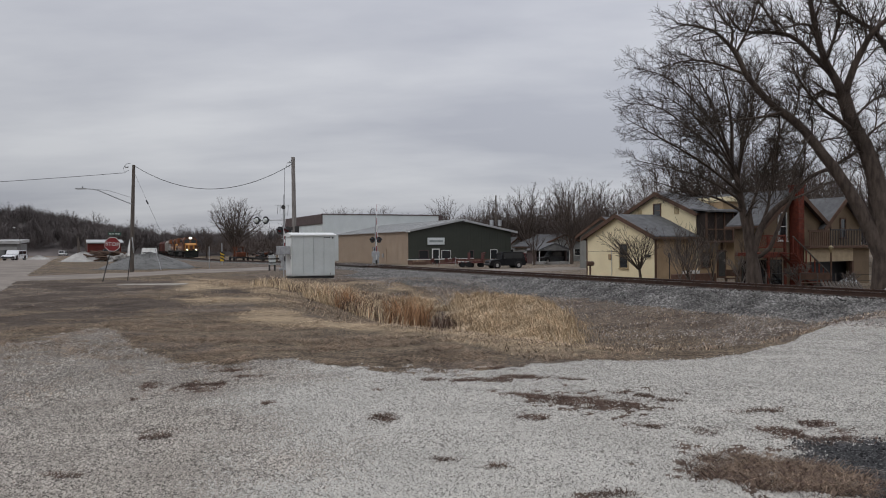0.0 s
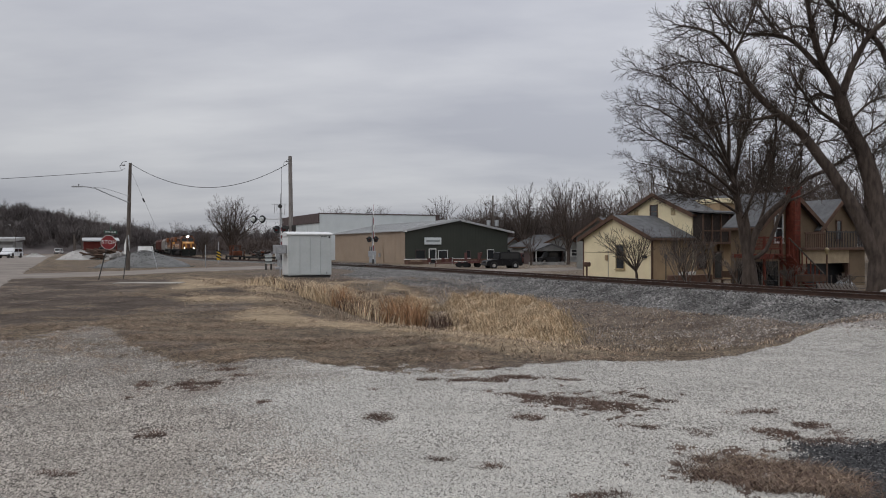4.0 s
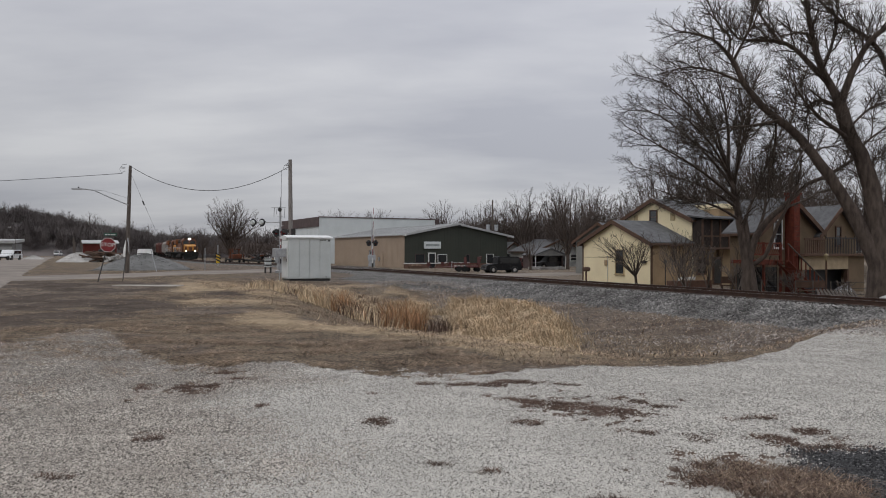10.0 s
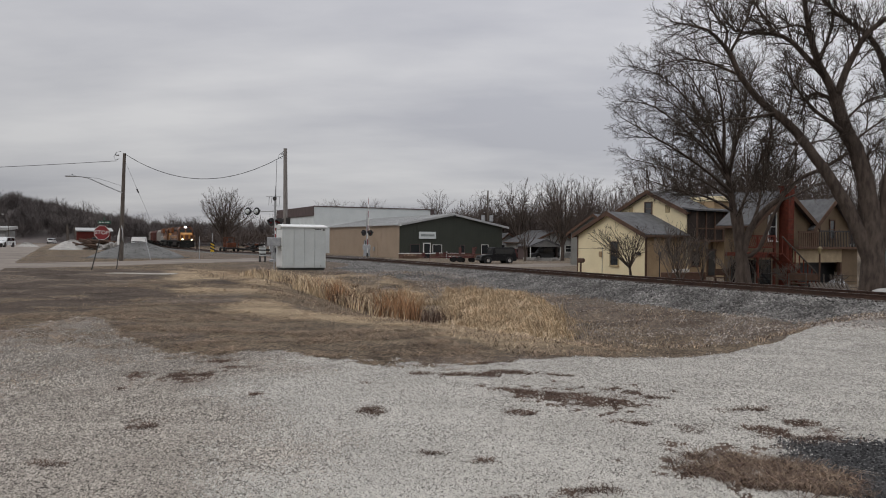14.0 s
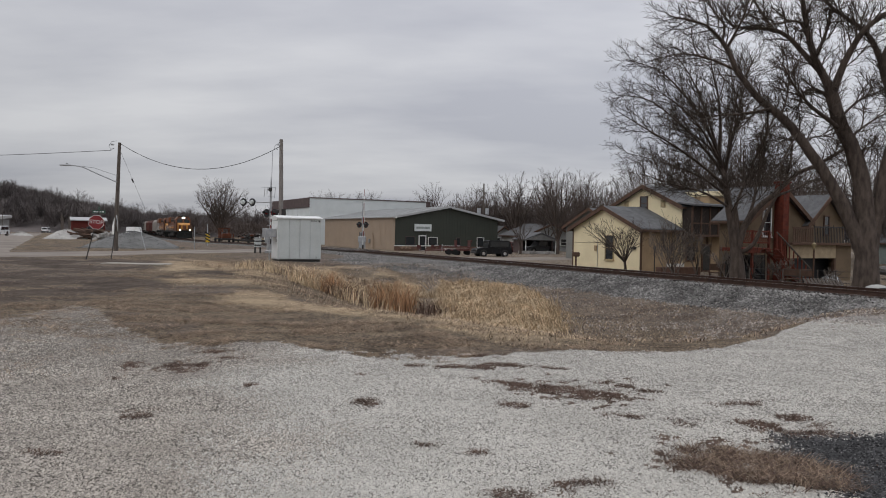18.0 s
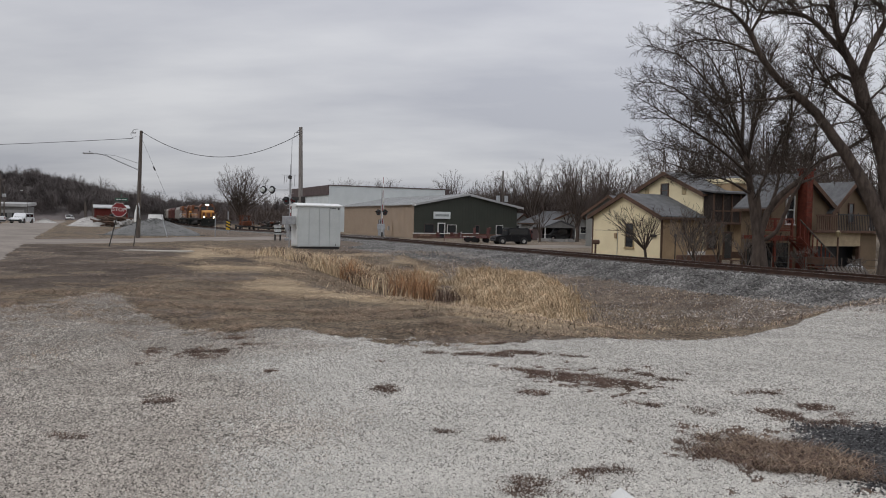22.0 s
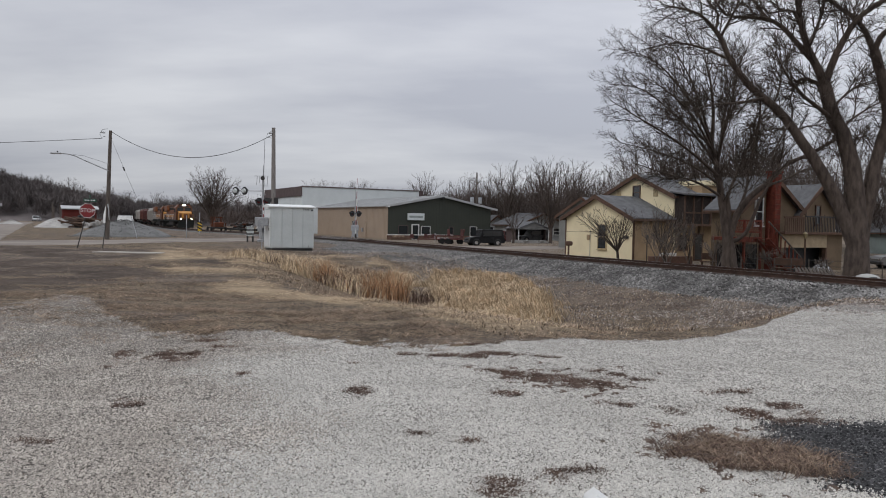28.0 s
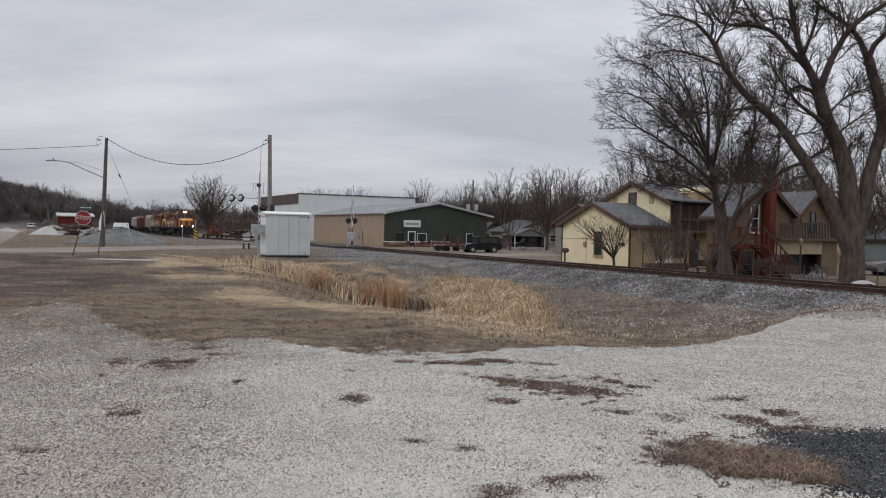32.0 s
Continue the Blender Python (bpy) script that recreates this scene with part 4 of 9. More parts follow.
def crossing_signal(x, y, height, lights_z, arm_way, arm_len, facing, gate, label, low_z=None):
    t = thing("crossing_signal", stand(x, y), label, "crossing signal", "crossing signals")
    part("base", Bag().box(-0.35, -0.35, -0.3, 0.35, 0.35, 0.18, 0.03), M_GALV, t)
    part("mast", Bag().tube([(0, 0, 0), (0, 0, height * 0.82)], 0.075, 12), M_GALV, t, "silver steel mast")
    part("finial", Bag().tube([(0, 0, height * 0.82), (0, 0, height)], [0.045, 0.02], 8), M_GALV, t)
    arm = Vector(arm_way).normalized()
    if arm_len:
        part("support_arm", Bag().tube([(0, 0, lights_z), arm * arm_len + Vector((0, 0, lights_z + 0.02))], 0.04), M_GALV, t)
        light_pair(t, arm * arm_len + Vector((0, 0, lights_z)), arm, -Vector(facing), housing=M_ALU)
        light_pair(t, Vector((0, 0, low_z)), (-facing[1], facing[0], 0), facing)
        light_pair(t, Vector((0, 0.15, low_z)), (-facing[1], facing[0], 0), (-facing[0], -facing[1], 0))
    else:
        light_pair(t, (0, 0, lights_z), (-facing[1], facing[0], 0), facing, span=0.9)
        light_pair(t, (0, 0.15, lights_z), (-facing[1], facing[0], 0), (-facing[0], -facing[1], 0), span=0.9)
        part("pad", Bag().disc((0, 0, -0.2), (0, 0, 1), 1.15, 0.62, 24), M_CONCPAD, t, "round pale concrete footing")
        part("ladder_frame", Bag().tube([(0.35, -0.3, 0.3), (0.2, -0.1, 2.4)], 0.04, 6).tube([(-0.35, -0.3, 0.3), (-0.2, -0.1, 2.4)], 0.04, 6).box(-0.4, -0.5, 1.35, 0.4, -0.2, 1.95, 0.04), M_GALV, t)
    # crossbuck seen nearly edge-on
    f = Vector((0.96, 0.28 + (x + 9) * 0.02, 0)).normalized()
    side = Vector((-f.y, f.x, 0))
    for sg in (-1, 1):
        q = Bag()
        a, b = side * -0.6 * sg + Vector((0, 0, -0.6)), side * 0.6 * sg + Vector((0, 0, 0.6))
        c = Vector((0, 0, height * 0.72)) + f * 0.1
        n = (b - a).normalized().cross(f) * 0.11
        vs = [c + a - n, c + a + n, c + b + n, c + b - n]
        vs += [v + f * 0.012 for v in vs]
        q.add(vs, [(0, 1, 2, 3), (7, 6, 5, 4), (0, 4, 5, 1), (1, 5, 6, 2), (2, 6, 7, 3), (3, 7, 4, 0)])
        part("crossbuck_board", q, M_WHITE, t, "white crossbuck board")
    # gate machine with the arm raised
    g = Vector(gate)
    mach = part("gate_machine", Bag().box(-0.3, -0.45, 0.75, 0.3, -0.1, 1.35, 0.03), M_GALV, t, "grey gate machine on the mast")
    part("counterweight", Bag().tube([(0.1, -0.5, 1.1), Vector((0.1, -0.5, 1.1)) - g * 0.18], 0.09), M_DARKSTEEL, mach)
    for i in range(8):
        a, b = Vector((0.1, -0.5, 1.1)) + g * (i / 8), Vector((0.1, -0.5, 1.1)) + g * ((i + 1) / 8)
        part("gate_arm", Bag().tube([a, b], 0.045 - i * 0.003, 6), M_RED if i % 2 else M_WHITE, mach)
    for k, q in enumerate((0.30, 0.36, 0.42, 0.62, 0.68, 0.74)):
        part("rung", Bag().tube([(-0.24, 0, height * q), (0.24, 0, height * q)], 0.014, 5), M_GALV, t)
    if arm_len:
        # bells and the weather sensors on the mast head
        part("crossbar", Bag().tube([(-0.72, 0, height * 0.86), (0.42, 0, height * 0.86)], 0.018, 6), M_GALV, t)
        for x, a, b in ((-0.5, 0.74, 0.86), (-0.3, 0.77, 0.86), (0.3, 0.72, 0.86), (0.05, 0.86, 1.34)):
            part("aerial", Bag().tube([(x, 0, height * a), (x + 0.05, 0, height * b)], 0.022, 6), M_GALV, t)
        part("bell", Bag().disc((0, -0.1, height * 0.83), (0, -1, 0), 0.16, 0.1, 14), M_DARKSTEEL, t)
    return t


crossing_signal(-12.37, 58.0, 5.9, 3.92, (-0.97, 0.25, 0), 1.95, (-0.45, -0.89, 0), (0.1, -0.1, 2.1), "silver railway crossing signal with black lights and raised gate", 3.1)
crossing_signal(-6.94, 76.9, 5.6, 3.15, (1, 0, 0), 0, (-0.6, -0.8, 0), (0.05, 0.45, 5.7), "railway crossing signal with red lights and raised striped gate")


def relay_boxes():
    t = thing("relay_case", stand(-13.0, 56.6, GRID), "grey banded relay case on two short posts", "relay case")
    part("case", Bag().box(-0.22, -0.2, 0.45, 0.22, 0.2, 1.1, 0.03), M_ALU, t)
    for z in (0.55, 0.85):
        part("band", Bag().box(-0.225, -0.205, z, 0.225, 0.205, z + 0.1), M_DARKSTEEL, t)
    part("lid", Bag().box(-0.26, -0.24, 1.1, 0.26, 0.24, 1.16, 0.01), M_GALV, t)
    for x in (-0.2, 0.2):
        part("post", Bag().tube([(x, 0, -0.3), (x, 0, 0.46)], 0.07), M_DARKSTEEL, t)
    t = thing("relay_case", stand(-12.6, 60.4, GRID), "dark grey relay cabinet near the crossing", "relay case")
    part("case", Bag().box(-0.5, -0.3, 0.2, 0.5, 0.3, 1.25, 0.03), M_GALV, t)
    for x in (-0.3, 0.3):
        part("post", Bag().tube([(x, 0, -0.3), (x, 0, 0.21)], 0.07), M_DARKSTEEL, t)


relay_boxes()


# ---- utility poles, wires, road signs ----
def wire(name, a, b, sag, r, label, parent=None, n=20):
    a, b = Vector(a), Vector(b)
    pts = []
    for i in range(n + 1):
        f = i / n
        p = a.lerp(b, f)
        p.z -= sag * 4 * f * (1 - f)
        pts.append(p)
    bag = Bag().tube(pts, r, 5)
    return solo(name, bag, M_BLACK, Matrix.Identity(4), label, "wire")


def pole_left():
    t = thing("street_light_pole", stand(-21.8, 52.1), "weathered wooden utility pole with a long street light arm", "utility pole")
    top = Vector((0.22, 0, 7.5))
    part("pole", Bag().tube([(0, 0, -0.5), (0.1, 0, 3.8), top], [0.15, 0.13, 0.10], 12), M_WOOD_POLE, t)
    arm = part("arm", Bag().tube([(0.13, -0.1, 4.75), (-1.05, -0.3, 5.25), (-2.05, -0.5, 5.72), (-2.5, -0.6, 5.8), (-2.85, -0.66, 5.82)], 0.04, 8), M_GALV, t, "bent galvanised street light arm")
    part("brace", Bag().tube([(0.14, -0.1, 5.2), (-1.4, -0.36, 5.7), (-2.2, -0.52, 5.78)], 0.018, 6), M_GALV, t)
    part("lamp_head", Bag().box(-3.5, -0.82, 5.77, -2.8, -0.56, 5.87, 0.03), M_GALV, arm, "flat grey street lamp head")
    part("photocell", Bag().disc((-3.05, -0.69, 5.87), (0, 0, 1), 0.04, 0.09, 8), M_DARKSTEEL, arm)
    part("insulator", Bag().disc((-0.12, -0.1, 7.35), (-1, 0, 0), 0.06, 0.22, 10), M_GALV, t)
    part("jumper", Bag().tube([(0.05, -0.12, 7.6), (-0.25, -0.15, 7.55), (-0.45, -0.15, 7.25), (-0.35, -0.12, 7.0), (-0.1, -0.1, 7.1)], 0.016, 5), M_BLACK, t)
    part("guy_wire", Bag().tube([(0.2, 0.1, 7.0), (1.1, 2.4, 3.0)], 0.010, 4), M_BLACK, t)
    part("guy_insulator", Bag().tube([(0.62, 1.15, 5.1), (0.68, 1.3, 4.85)], 0.05, 8), M_BLACK, t)
    z = gz(-21.8, 52.1)
    wire("overhead_wire", (-22.1, 52.0, z + 6.95), (-60, 46, z + 5.2), 0.45, 0.017, "black overhead wire strung from the pole")
    return Vector((-21.55, 52.1, z + 7.45))


pole_top = pole_left()


def pole_right():
    t = thing("utility_pole", stand(-9.58, 48.0), "grey weathered wooden utility pole behind the signal cabinet", "utility pole")
    part("pole", Bag().tube([(0, 0, -0.5), (0.0, 0, 4), (-0.03, 0, 7.55)], [0.16, 0.14, 0.115], 12), mat("grey_pole_wood", (0.27, 0.25, 0.235), (0.17, 0.155, 0.145), 4, 0.9, bump=0.4, stretch=(6, 6, 0.6)), t)
    part("insulator", Bag().disc((-0.1, -0.1, 7.2), (-1, 0, 0), 0.05, 0.2, 8), M_GALV, t)
    part("jumper", Bag().tube([(-0.1, -0.1, 7.35), (-0.4, -0.1, 7.15), (-0.45, -0.1, 6.95), (-0.2, -0.1, 6.9)], 0.014, 5), M_BLACK, t)
    part("meter", Bag().box(0.1, -0.3, 2.6, 0.35, -0.1, 3.1, 0.02), M_DARKSTEEL, t)
    part("bracket", Bag().box(-0.45, -0.12, 2.85, 0.0, -0.08, 3.05), M_DARKSTEEL, t)
    wire("overhead_wire", pole_top, (-9.65, 47.9, gz(-9.58, 48) + 7.1), 1.62, 0.02, "black overhead wire sagging between two poles", n=28)
    return t


pole_right()


def lettering(body, size, parent, m, material, depth=0.004):
    cu = bpy.data.curves.new("lettering", "FONT")
    cu.body, cu.size, cu.extrude, cu.align_x, cu.align_y = body, size, depth, "CENTER", "CENTER"
    tmp = bpy.data.objects.new("lettering", cu)
    scene.collection.objects.link(tmp)
    dg = bpy.context.evaluated_depsgraph_get()
    me = bpy.data.meshes.new_from_object(tmp.evaluated_get(dg))
    bpy.data.objects.remove(tmp)
    me.materials.clear()
    me.materials.append(material)
    ob = new("lettering", me)
    ob.parent = parent
    ob.matrix_local = m
    return ob


def stop_sign():
    x, y = -17.15, 37.5
    t = thing("stop_sign", stand(x, y, 22), "red octagonal stop sign on a leaning steel post", "stop sign")
    lean = Matrix.Rotation(math.atan2(0.55, 2.3), 4, "Y")
    part("post", Bag().box(-0.025, 0.0, -0.4, 0.025, 0.045, 2.5, 0.006, lean), M_DARKSTEEL, t, "dark steel sign post")
    R, c = 0.38, Vector((0.46, -0.03, 1.87))
    oct_ = [(math.cos(radians(22.5 + 45 * k)), math.sin(radians(22.5 + 45 * k))) for k in range(8)]
    face = Matrix(((1, 0, 0, c.x), (0, 0, -1, c.y), (0, 1, 0, c.z), (0, 0, 0, 1))) @ Matrix.Rotation(radians(-4), 4, "Z")
    plate = part("rim", Bag().prism([(R * a, R * b) for a, b in oct_], 0.006, face), M_WHITE, t, "white border of the sign")
    part("face", Bag().prism([(R * 0.94 * a, R * 0.94 * b) for a, b in oct_], 0.004, face @ Matrix.Translation((0, 0, 0.006))), M_RED, plate, "red sign face")
    lettering("STOP", 0.265, plate, face @ Matrix.Translation((0, 0.005, 0.012)), M_WHITE)
    g = mat("street_sign_green", (0.02, 0.10, 0.06), None, 4, 0.5)
    for k, a in enumerate((10, 95)):
        blade = part("name_blade", Bag().box(-0.3, -0.012, 0, 0.3, 0.012, 0.15, 0, Matrix.Translation((0.57, 0.02, 2.32 + 0.19 * k)) @ Matrix.Rotation(radians(a), 4, "Z")), g, t, "green street name blade")
        for i in range(4):
            part("letter_bar", Bag().box(-0.25 + i * 0.13, -0.016, 0.05, -0.16 + i * 0.13, -0.012, 0.1, 0, Matrix.Translation((0.57, 0.02, 2.32 + 0.19 * k)) @ Matrix.Rotation(radians(a), 4, "Z")), M_WHITE, blade)


stop_sign()


def roadside_posts():
    t = thing("warning_sign", stand(-16.2, 38.2, 20), "leaning post with a pale round sign seen edge-on", "road sign")
    lean = Matrix.Rotation(0.12, 4, "Y")
    part("post", Bag().box(-0.02, -0.02, -0.4, 0.02, 0.02, 2.1, 0.005, lean), M_DARKSTEEL, t)
    part("plate", Bag().disc((0.26, 0, 1.82), (1, 0.10, 0.1), 0.42, 0.02, 24), M_GALV, t, "pale metal back of a round sign")
    t = thing("marker_post", stand(-20.6, 54.6), "thin white marker post leaning before the stone pile", "post")
    part("post", Bag().tube([(0, 0, -0.3), (-0.62, 0.3, 1.6)], 0.022, 6), M_GALV, t)
    t = thing("marker_post", stand(-20.1, 64.0), "thin grey roadside marker post", "post")
    part("post", Bag().tube([(0, 0, -0.3), (0, 0, 1.9)], 0.032, 6), M_GALV, t)
    t = thing("hazard_marker", stand(-23.6, 79.5, GRID), "grey post with a yellow and black striped hazard panel", "hazard marker")
    part("post", Bag().tube([(0, 0, -0.3), (0, 0, 2.3)], 0.05, 8), M_GALV, t)
    panel = part("panel", Bag().box(-0.2, -0.13, 0.35, 0.2, -0.1, 1.3, 0.01), mat("hazard_yellow", (0.62, 0.40, 0.02), None, 4, 0.5, stain=0.1), t, "yellow hazard panel")
    for k in range(3):
        z = 0.42 + k * 0.32
        q = Bag().add([(-0.28, -0.134, z + 0.28), (-0.28, -0.134, z + 0.44), (0.28, -0.134, z + 0.16), (0.28, -0.134, z)], [(0, 1, 2, 3)])
        part("stripe", q, M_BLACK, panel)


roadside_posts()


# ---- buildings beyond the track ----
def ribbed(bag, x0, x1, y, z0, z1, out, step=0.3, top=None):
    """Raised ribs of metal siding on a wall that runs along x."""
    n = int((x1 - x0) / step)
    for i in range(1, n):
        x = x0 + (x1 - x0) * i / n
        zt = top(x) if top else z1
        bag.box(x - 0.025, y + min(0, out), z0, x + 0.025, y + max(0, out), zt)
    return bag


def window(t, x0, x1, z0, z1, y, name="window", frame_m=None, muntin=1, depth=0.08, sill=True):
    """A framed window on a wall facing -y."""
    fm = frame_m or M_WHITE
    w = 0.07
    f = Bag().box(x0, y - depth, z0, x1, y, z0 + w, 0.008).box(x0, y - depth, z1 - w, x1, y, z1, 0.008).box(x0, y - depth, z0 + w, x0 + w, y, z1 - w, 0.008).box(x1 - w, y - depth, z0 + w, x1, y, z1 - w, 0.008)
    ob = part(name, f, fm, t)
    part("pane", Bag().box(x0 + w, y - 0.03, z0 + w, x1 - w, y - 0.01, z1 - w), M_GLASS, ob)
    for i in range(muntin):
        z = z0 + (z1 - z0) * (i + 1) / (muntin + 1)
        part("sash_bar", Bag().box(x0 + w, y - 0.05, z - 0.02, x1 - w, y - 0.03, z + 0.02), fm, ob)
    if sill:
        part("sill", Bag().box(x0 - 0.05, y - depth - 0.05, z0 - 0.05, x1 + 0.05, y, z0), fm, ob)
    return ob


def green_building():
    # local x along the front, local y into the depth, front facing the crossing
    t = thing("metal_shop_building", Matrix.Translation((-4.95, 104.0, -1.0)) @ Matrix.Rotation(radians(GRID), 4, "Z"), "long metal shop building, dark green front and tan side, white roof", "building")
    w, dp, he, hp = 16.9, 30.0, 4.75, 6.3
    front = Bag().prism([(0, -0.4), (w, -0.4), (w, he), (w / 2, hp), (0, he)], 0.2, Matrix(((1, 0, 0, 0), (0, 0, -1, 0.2), (0, 1, 0, 0), (0, 0, 0, 1))))
    wall = part("front_wall", front, M_GREEN, t, "dark green metal siding front")
    part("siding_ribs", ribbed(Bag(), 0, w, 0.0, 0.95, he, -0.02, 0.45, lambda x: he - 0.1 + (hp - he) * (1 - abs(x - w / 2) / (w / 2))), M_GREEN, wall)
    side = part("side_wall", Bag().box(0, 0.2, -0.4, 0.2, dp, he), M_TAN, t, "tan metal siding side wall")
    rib = Bag()
    for i in range(66):
        y = 0.4 + i * 0.45
        rib.box(-0.025, y, -0.1, 0, y + 0.05, he)
    part("siding_ribs", rib, M_TAN, side)
    part("corner_trim", Bag().box(-0.03, -0.03, -0.2, 0.1, 0.12, he), M_TAN, t)
    part("back_wall", Bag().box(0.2, dp - 0.2, -0.4, w, dp, he), M_TAN, t)
    part("side_wall", Bag().box(w - 0.2, 0.2, -0.4, w, dp - 0.2, he), M_TAN, t)
    for sg in (0, 1):
        a, b = (-0.35, w / 2) if sg == 0 else (w / 2, w + 0.9)
        za = he - 0.02 if sg == 0 else hp + 0.12
        zb = hp + 0.12 if sg == 0 else he - 0.12
        q = Bag().prism([(a, za), (b, zb), (b, zb - 0.14), (a, za - 0.14)], dp + 0.8, Matrix(((1, 0, 0, 0), (0, 0, 1, -0.4), (0, 1, 0, 0.1), (0, 0, 0, 1))))
        roof = part("roof", q, M_WROOF, t, "white ribbed metal roof")
        fa = Bag().prism([(a, za + 0.04), (b, zb + 0.04), (b, zb - 0.26), (a, za - 0.26)], 0.08, Matrix(((1, 0, 0, 0), (0, 0, 1, -0.49), (0, 1, 0, 0.1), (0, 0, 0, 1))))
        part("fascia", fa, M_WROOF, roof, "white fascia board")
        rb = Bag()
        for i in range(34):
            y = -0.3 + i * 0.92
            vs = [(a, y, za + 0.1), (b, y, zb + 0.1), (b, y, zb + 0.14), (a, y, za + 0.14), (a, y + 0.05, za + 0.1), (b, y + 0.05, zb + 0.1), (b, y + 0.05, zb + 0.14), (a, y + 0.05, za + 0.14)]
            rb.add(vs, [(0, 1, 2, 3), (7, 6, 5, 4), (3, 2, 6, 7)])
        part("roof_ribs", rb, M_WROOF, roof)
    part("flood_lamp", Bag().disc((w / 2, -0.6, hp - 0.15), (0, -1, 0), 0.16, 0.3, 10), M_BLACK, t)
    part("eave_lamp", Bag().box(-0.1, -0.6, he - 0.15, 0.15, -0.4, he + 0.05, 0.03), M_WHITE, t)
    wains = part("brick_wainscot", Bag().box(0.0, -0.1, -0.3, w, 0, 0.72), M_BRICK, t, "brown brick base course")
    part("ledge", Bag().box(-0.03, -0.16, 0.72, w * 0.62, 0, 0.84, 0.01), M_WHITE, wains, "pale stone ledge")
    # the wall's length as the eye meets it from the lot
    sign = part("sign_board", Bag().box(3.05, -0.22, 2.85, 5.7, -0.03, 3.85, 0.03), M_WALLWHITE, t, "pale rectangular sign board")
    part("sign_band", Bag().box(3.3, -0.23, 3.2, 5.45, -0.22, 3.5), mat("sign_grey_bar", (0.30, 0.34, 0.33), None, 3, 0.6), sign)
    window(t, 1.7, 3.2, 0.84, 2.1, -0.03, frame_m=M_FASCIA, muntin=0)
    window(t, 5.25, 6.75, 0.84, 2.05, -0.03, muntin=0)
    window(t, 9.8, 10.5, 0.9, 2.0, -0.03, frame_m=M_FASCIA, muntin=0)
    window(t, 13.3, 14.5, 0.6, 2.1, -0.03, muntin=0)
    door = part("door", Bag().box(3.75, -0.1, -0.05, 4.95, -0.02, 2.3, 0.01), M_WHITE, t, "white framed glass door")
    part("pane", Bag().box(3.9, -0.12, 0.15, 4.8, -0.1, 2.15), M_GLASS, door)
    part("handle", Bag().box(4.7, -0.16, 1.0, 4.74, -0.12, 1.25), M_GALV, door)
    # side wall fittings
    part("electric_panel", Bag().box(-0.3, 11.5, 0.9, 0, 12.7, 2.6, 0.03), M_DARKSTEEL, t, "dark electric panel on the side wall")
    part("downpipe", Bag().tube([(-0.08, 7.6, -0.1), (-0.08, 7.6, 2.1), (-0.08, 7.8, 2.4)], 0.07), M_TAN, t)
    part("meter", Bag().box(-0.2, 8.8, 1.0, 0, 9.2, 1.6, 0.02), M_GALV, t)
    return t


green_building()


def white_building():
    # big flat-roofed hall behind the shop
    t = thing("flat_roofed_hall", Matrix.Translation((-22.3, 138.0, -1.0)) @ Matrix.Rotation(radians(GRID), 4, "Z"), "large white flat-roofed metal hall with brown fascia", "building")
    w, dp, h = 24.0, 26.0, 8.7
    part("front_wall", Bag().box(0, 0, -0.4, w, 0.25, h), M_WALLWHITE, t)
    part("side_wall", Bag().box(0, 0.25, -0.4, 0.25, dp, h), M_WALLWHITE, t)
    part("side_wall", Bag().box(w - 0.25, 0.25, -0.4, w, dp, h), M_WALLWHITE, t)
    part("back_wall", Bag().box(0.25, dp - 0.25, -0.4, w - 0.25, dp, h), M_WALLWHITE, t)
    part("roof", Bag().box(0.25, 0.25, h - 0.3, w - 0.25, dp - 0.25, h - 0.05), M_WROOF, t)
    part("fascia", Bag().box(-0.25, -0.15, h - 1.7, 0.0, dp, h + 0.1, 0.03), M_FASCIA, t, "brown fascia band")
    part("coping", Bag().box(0, -0.12, h, w, 0.3, h + 0.18, 0.02), M_FASCIA, t)
    part("return_fascia", Bag().box(w, -0.15, h - 1.6, w + 0.9, 3, h + 0.15, 0.03), M_FASCIA, t)
    return t


white_building()


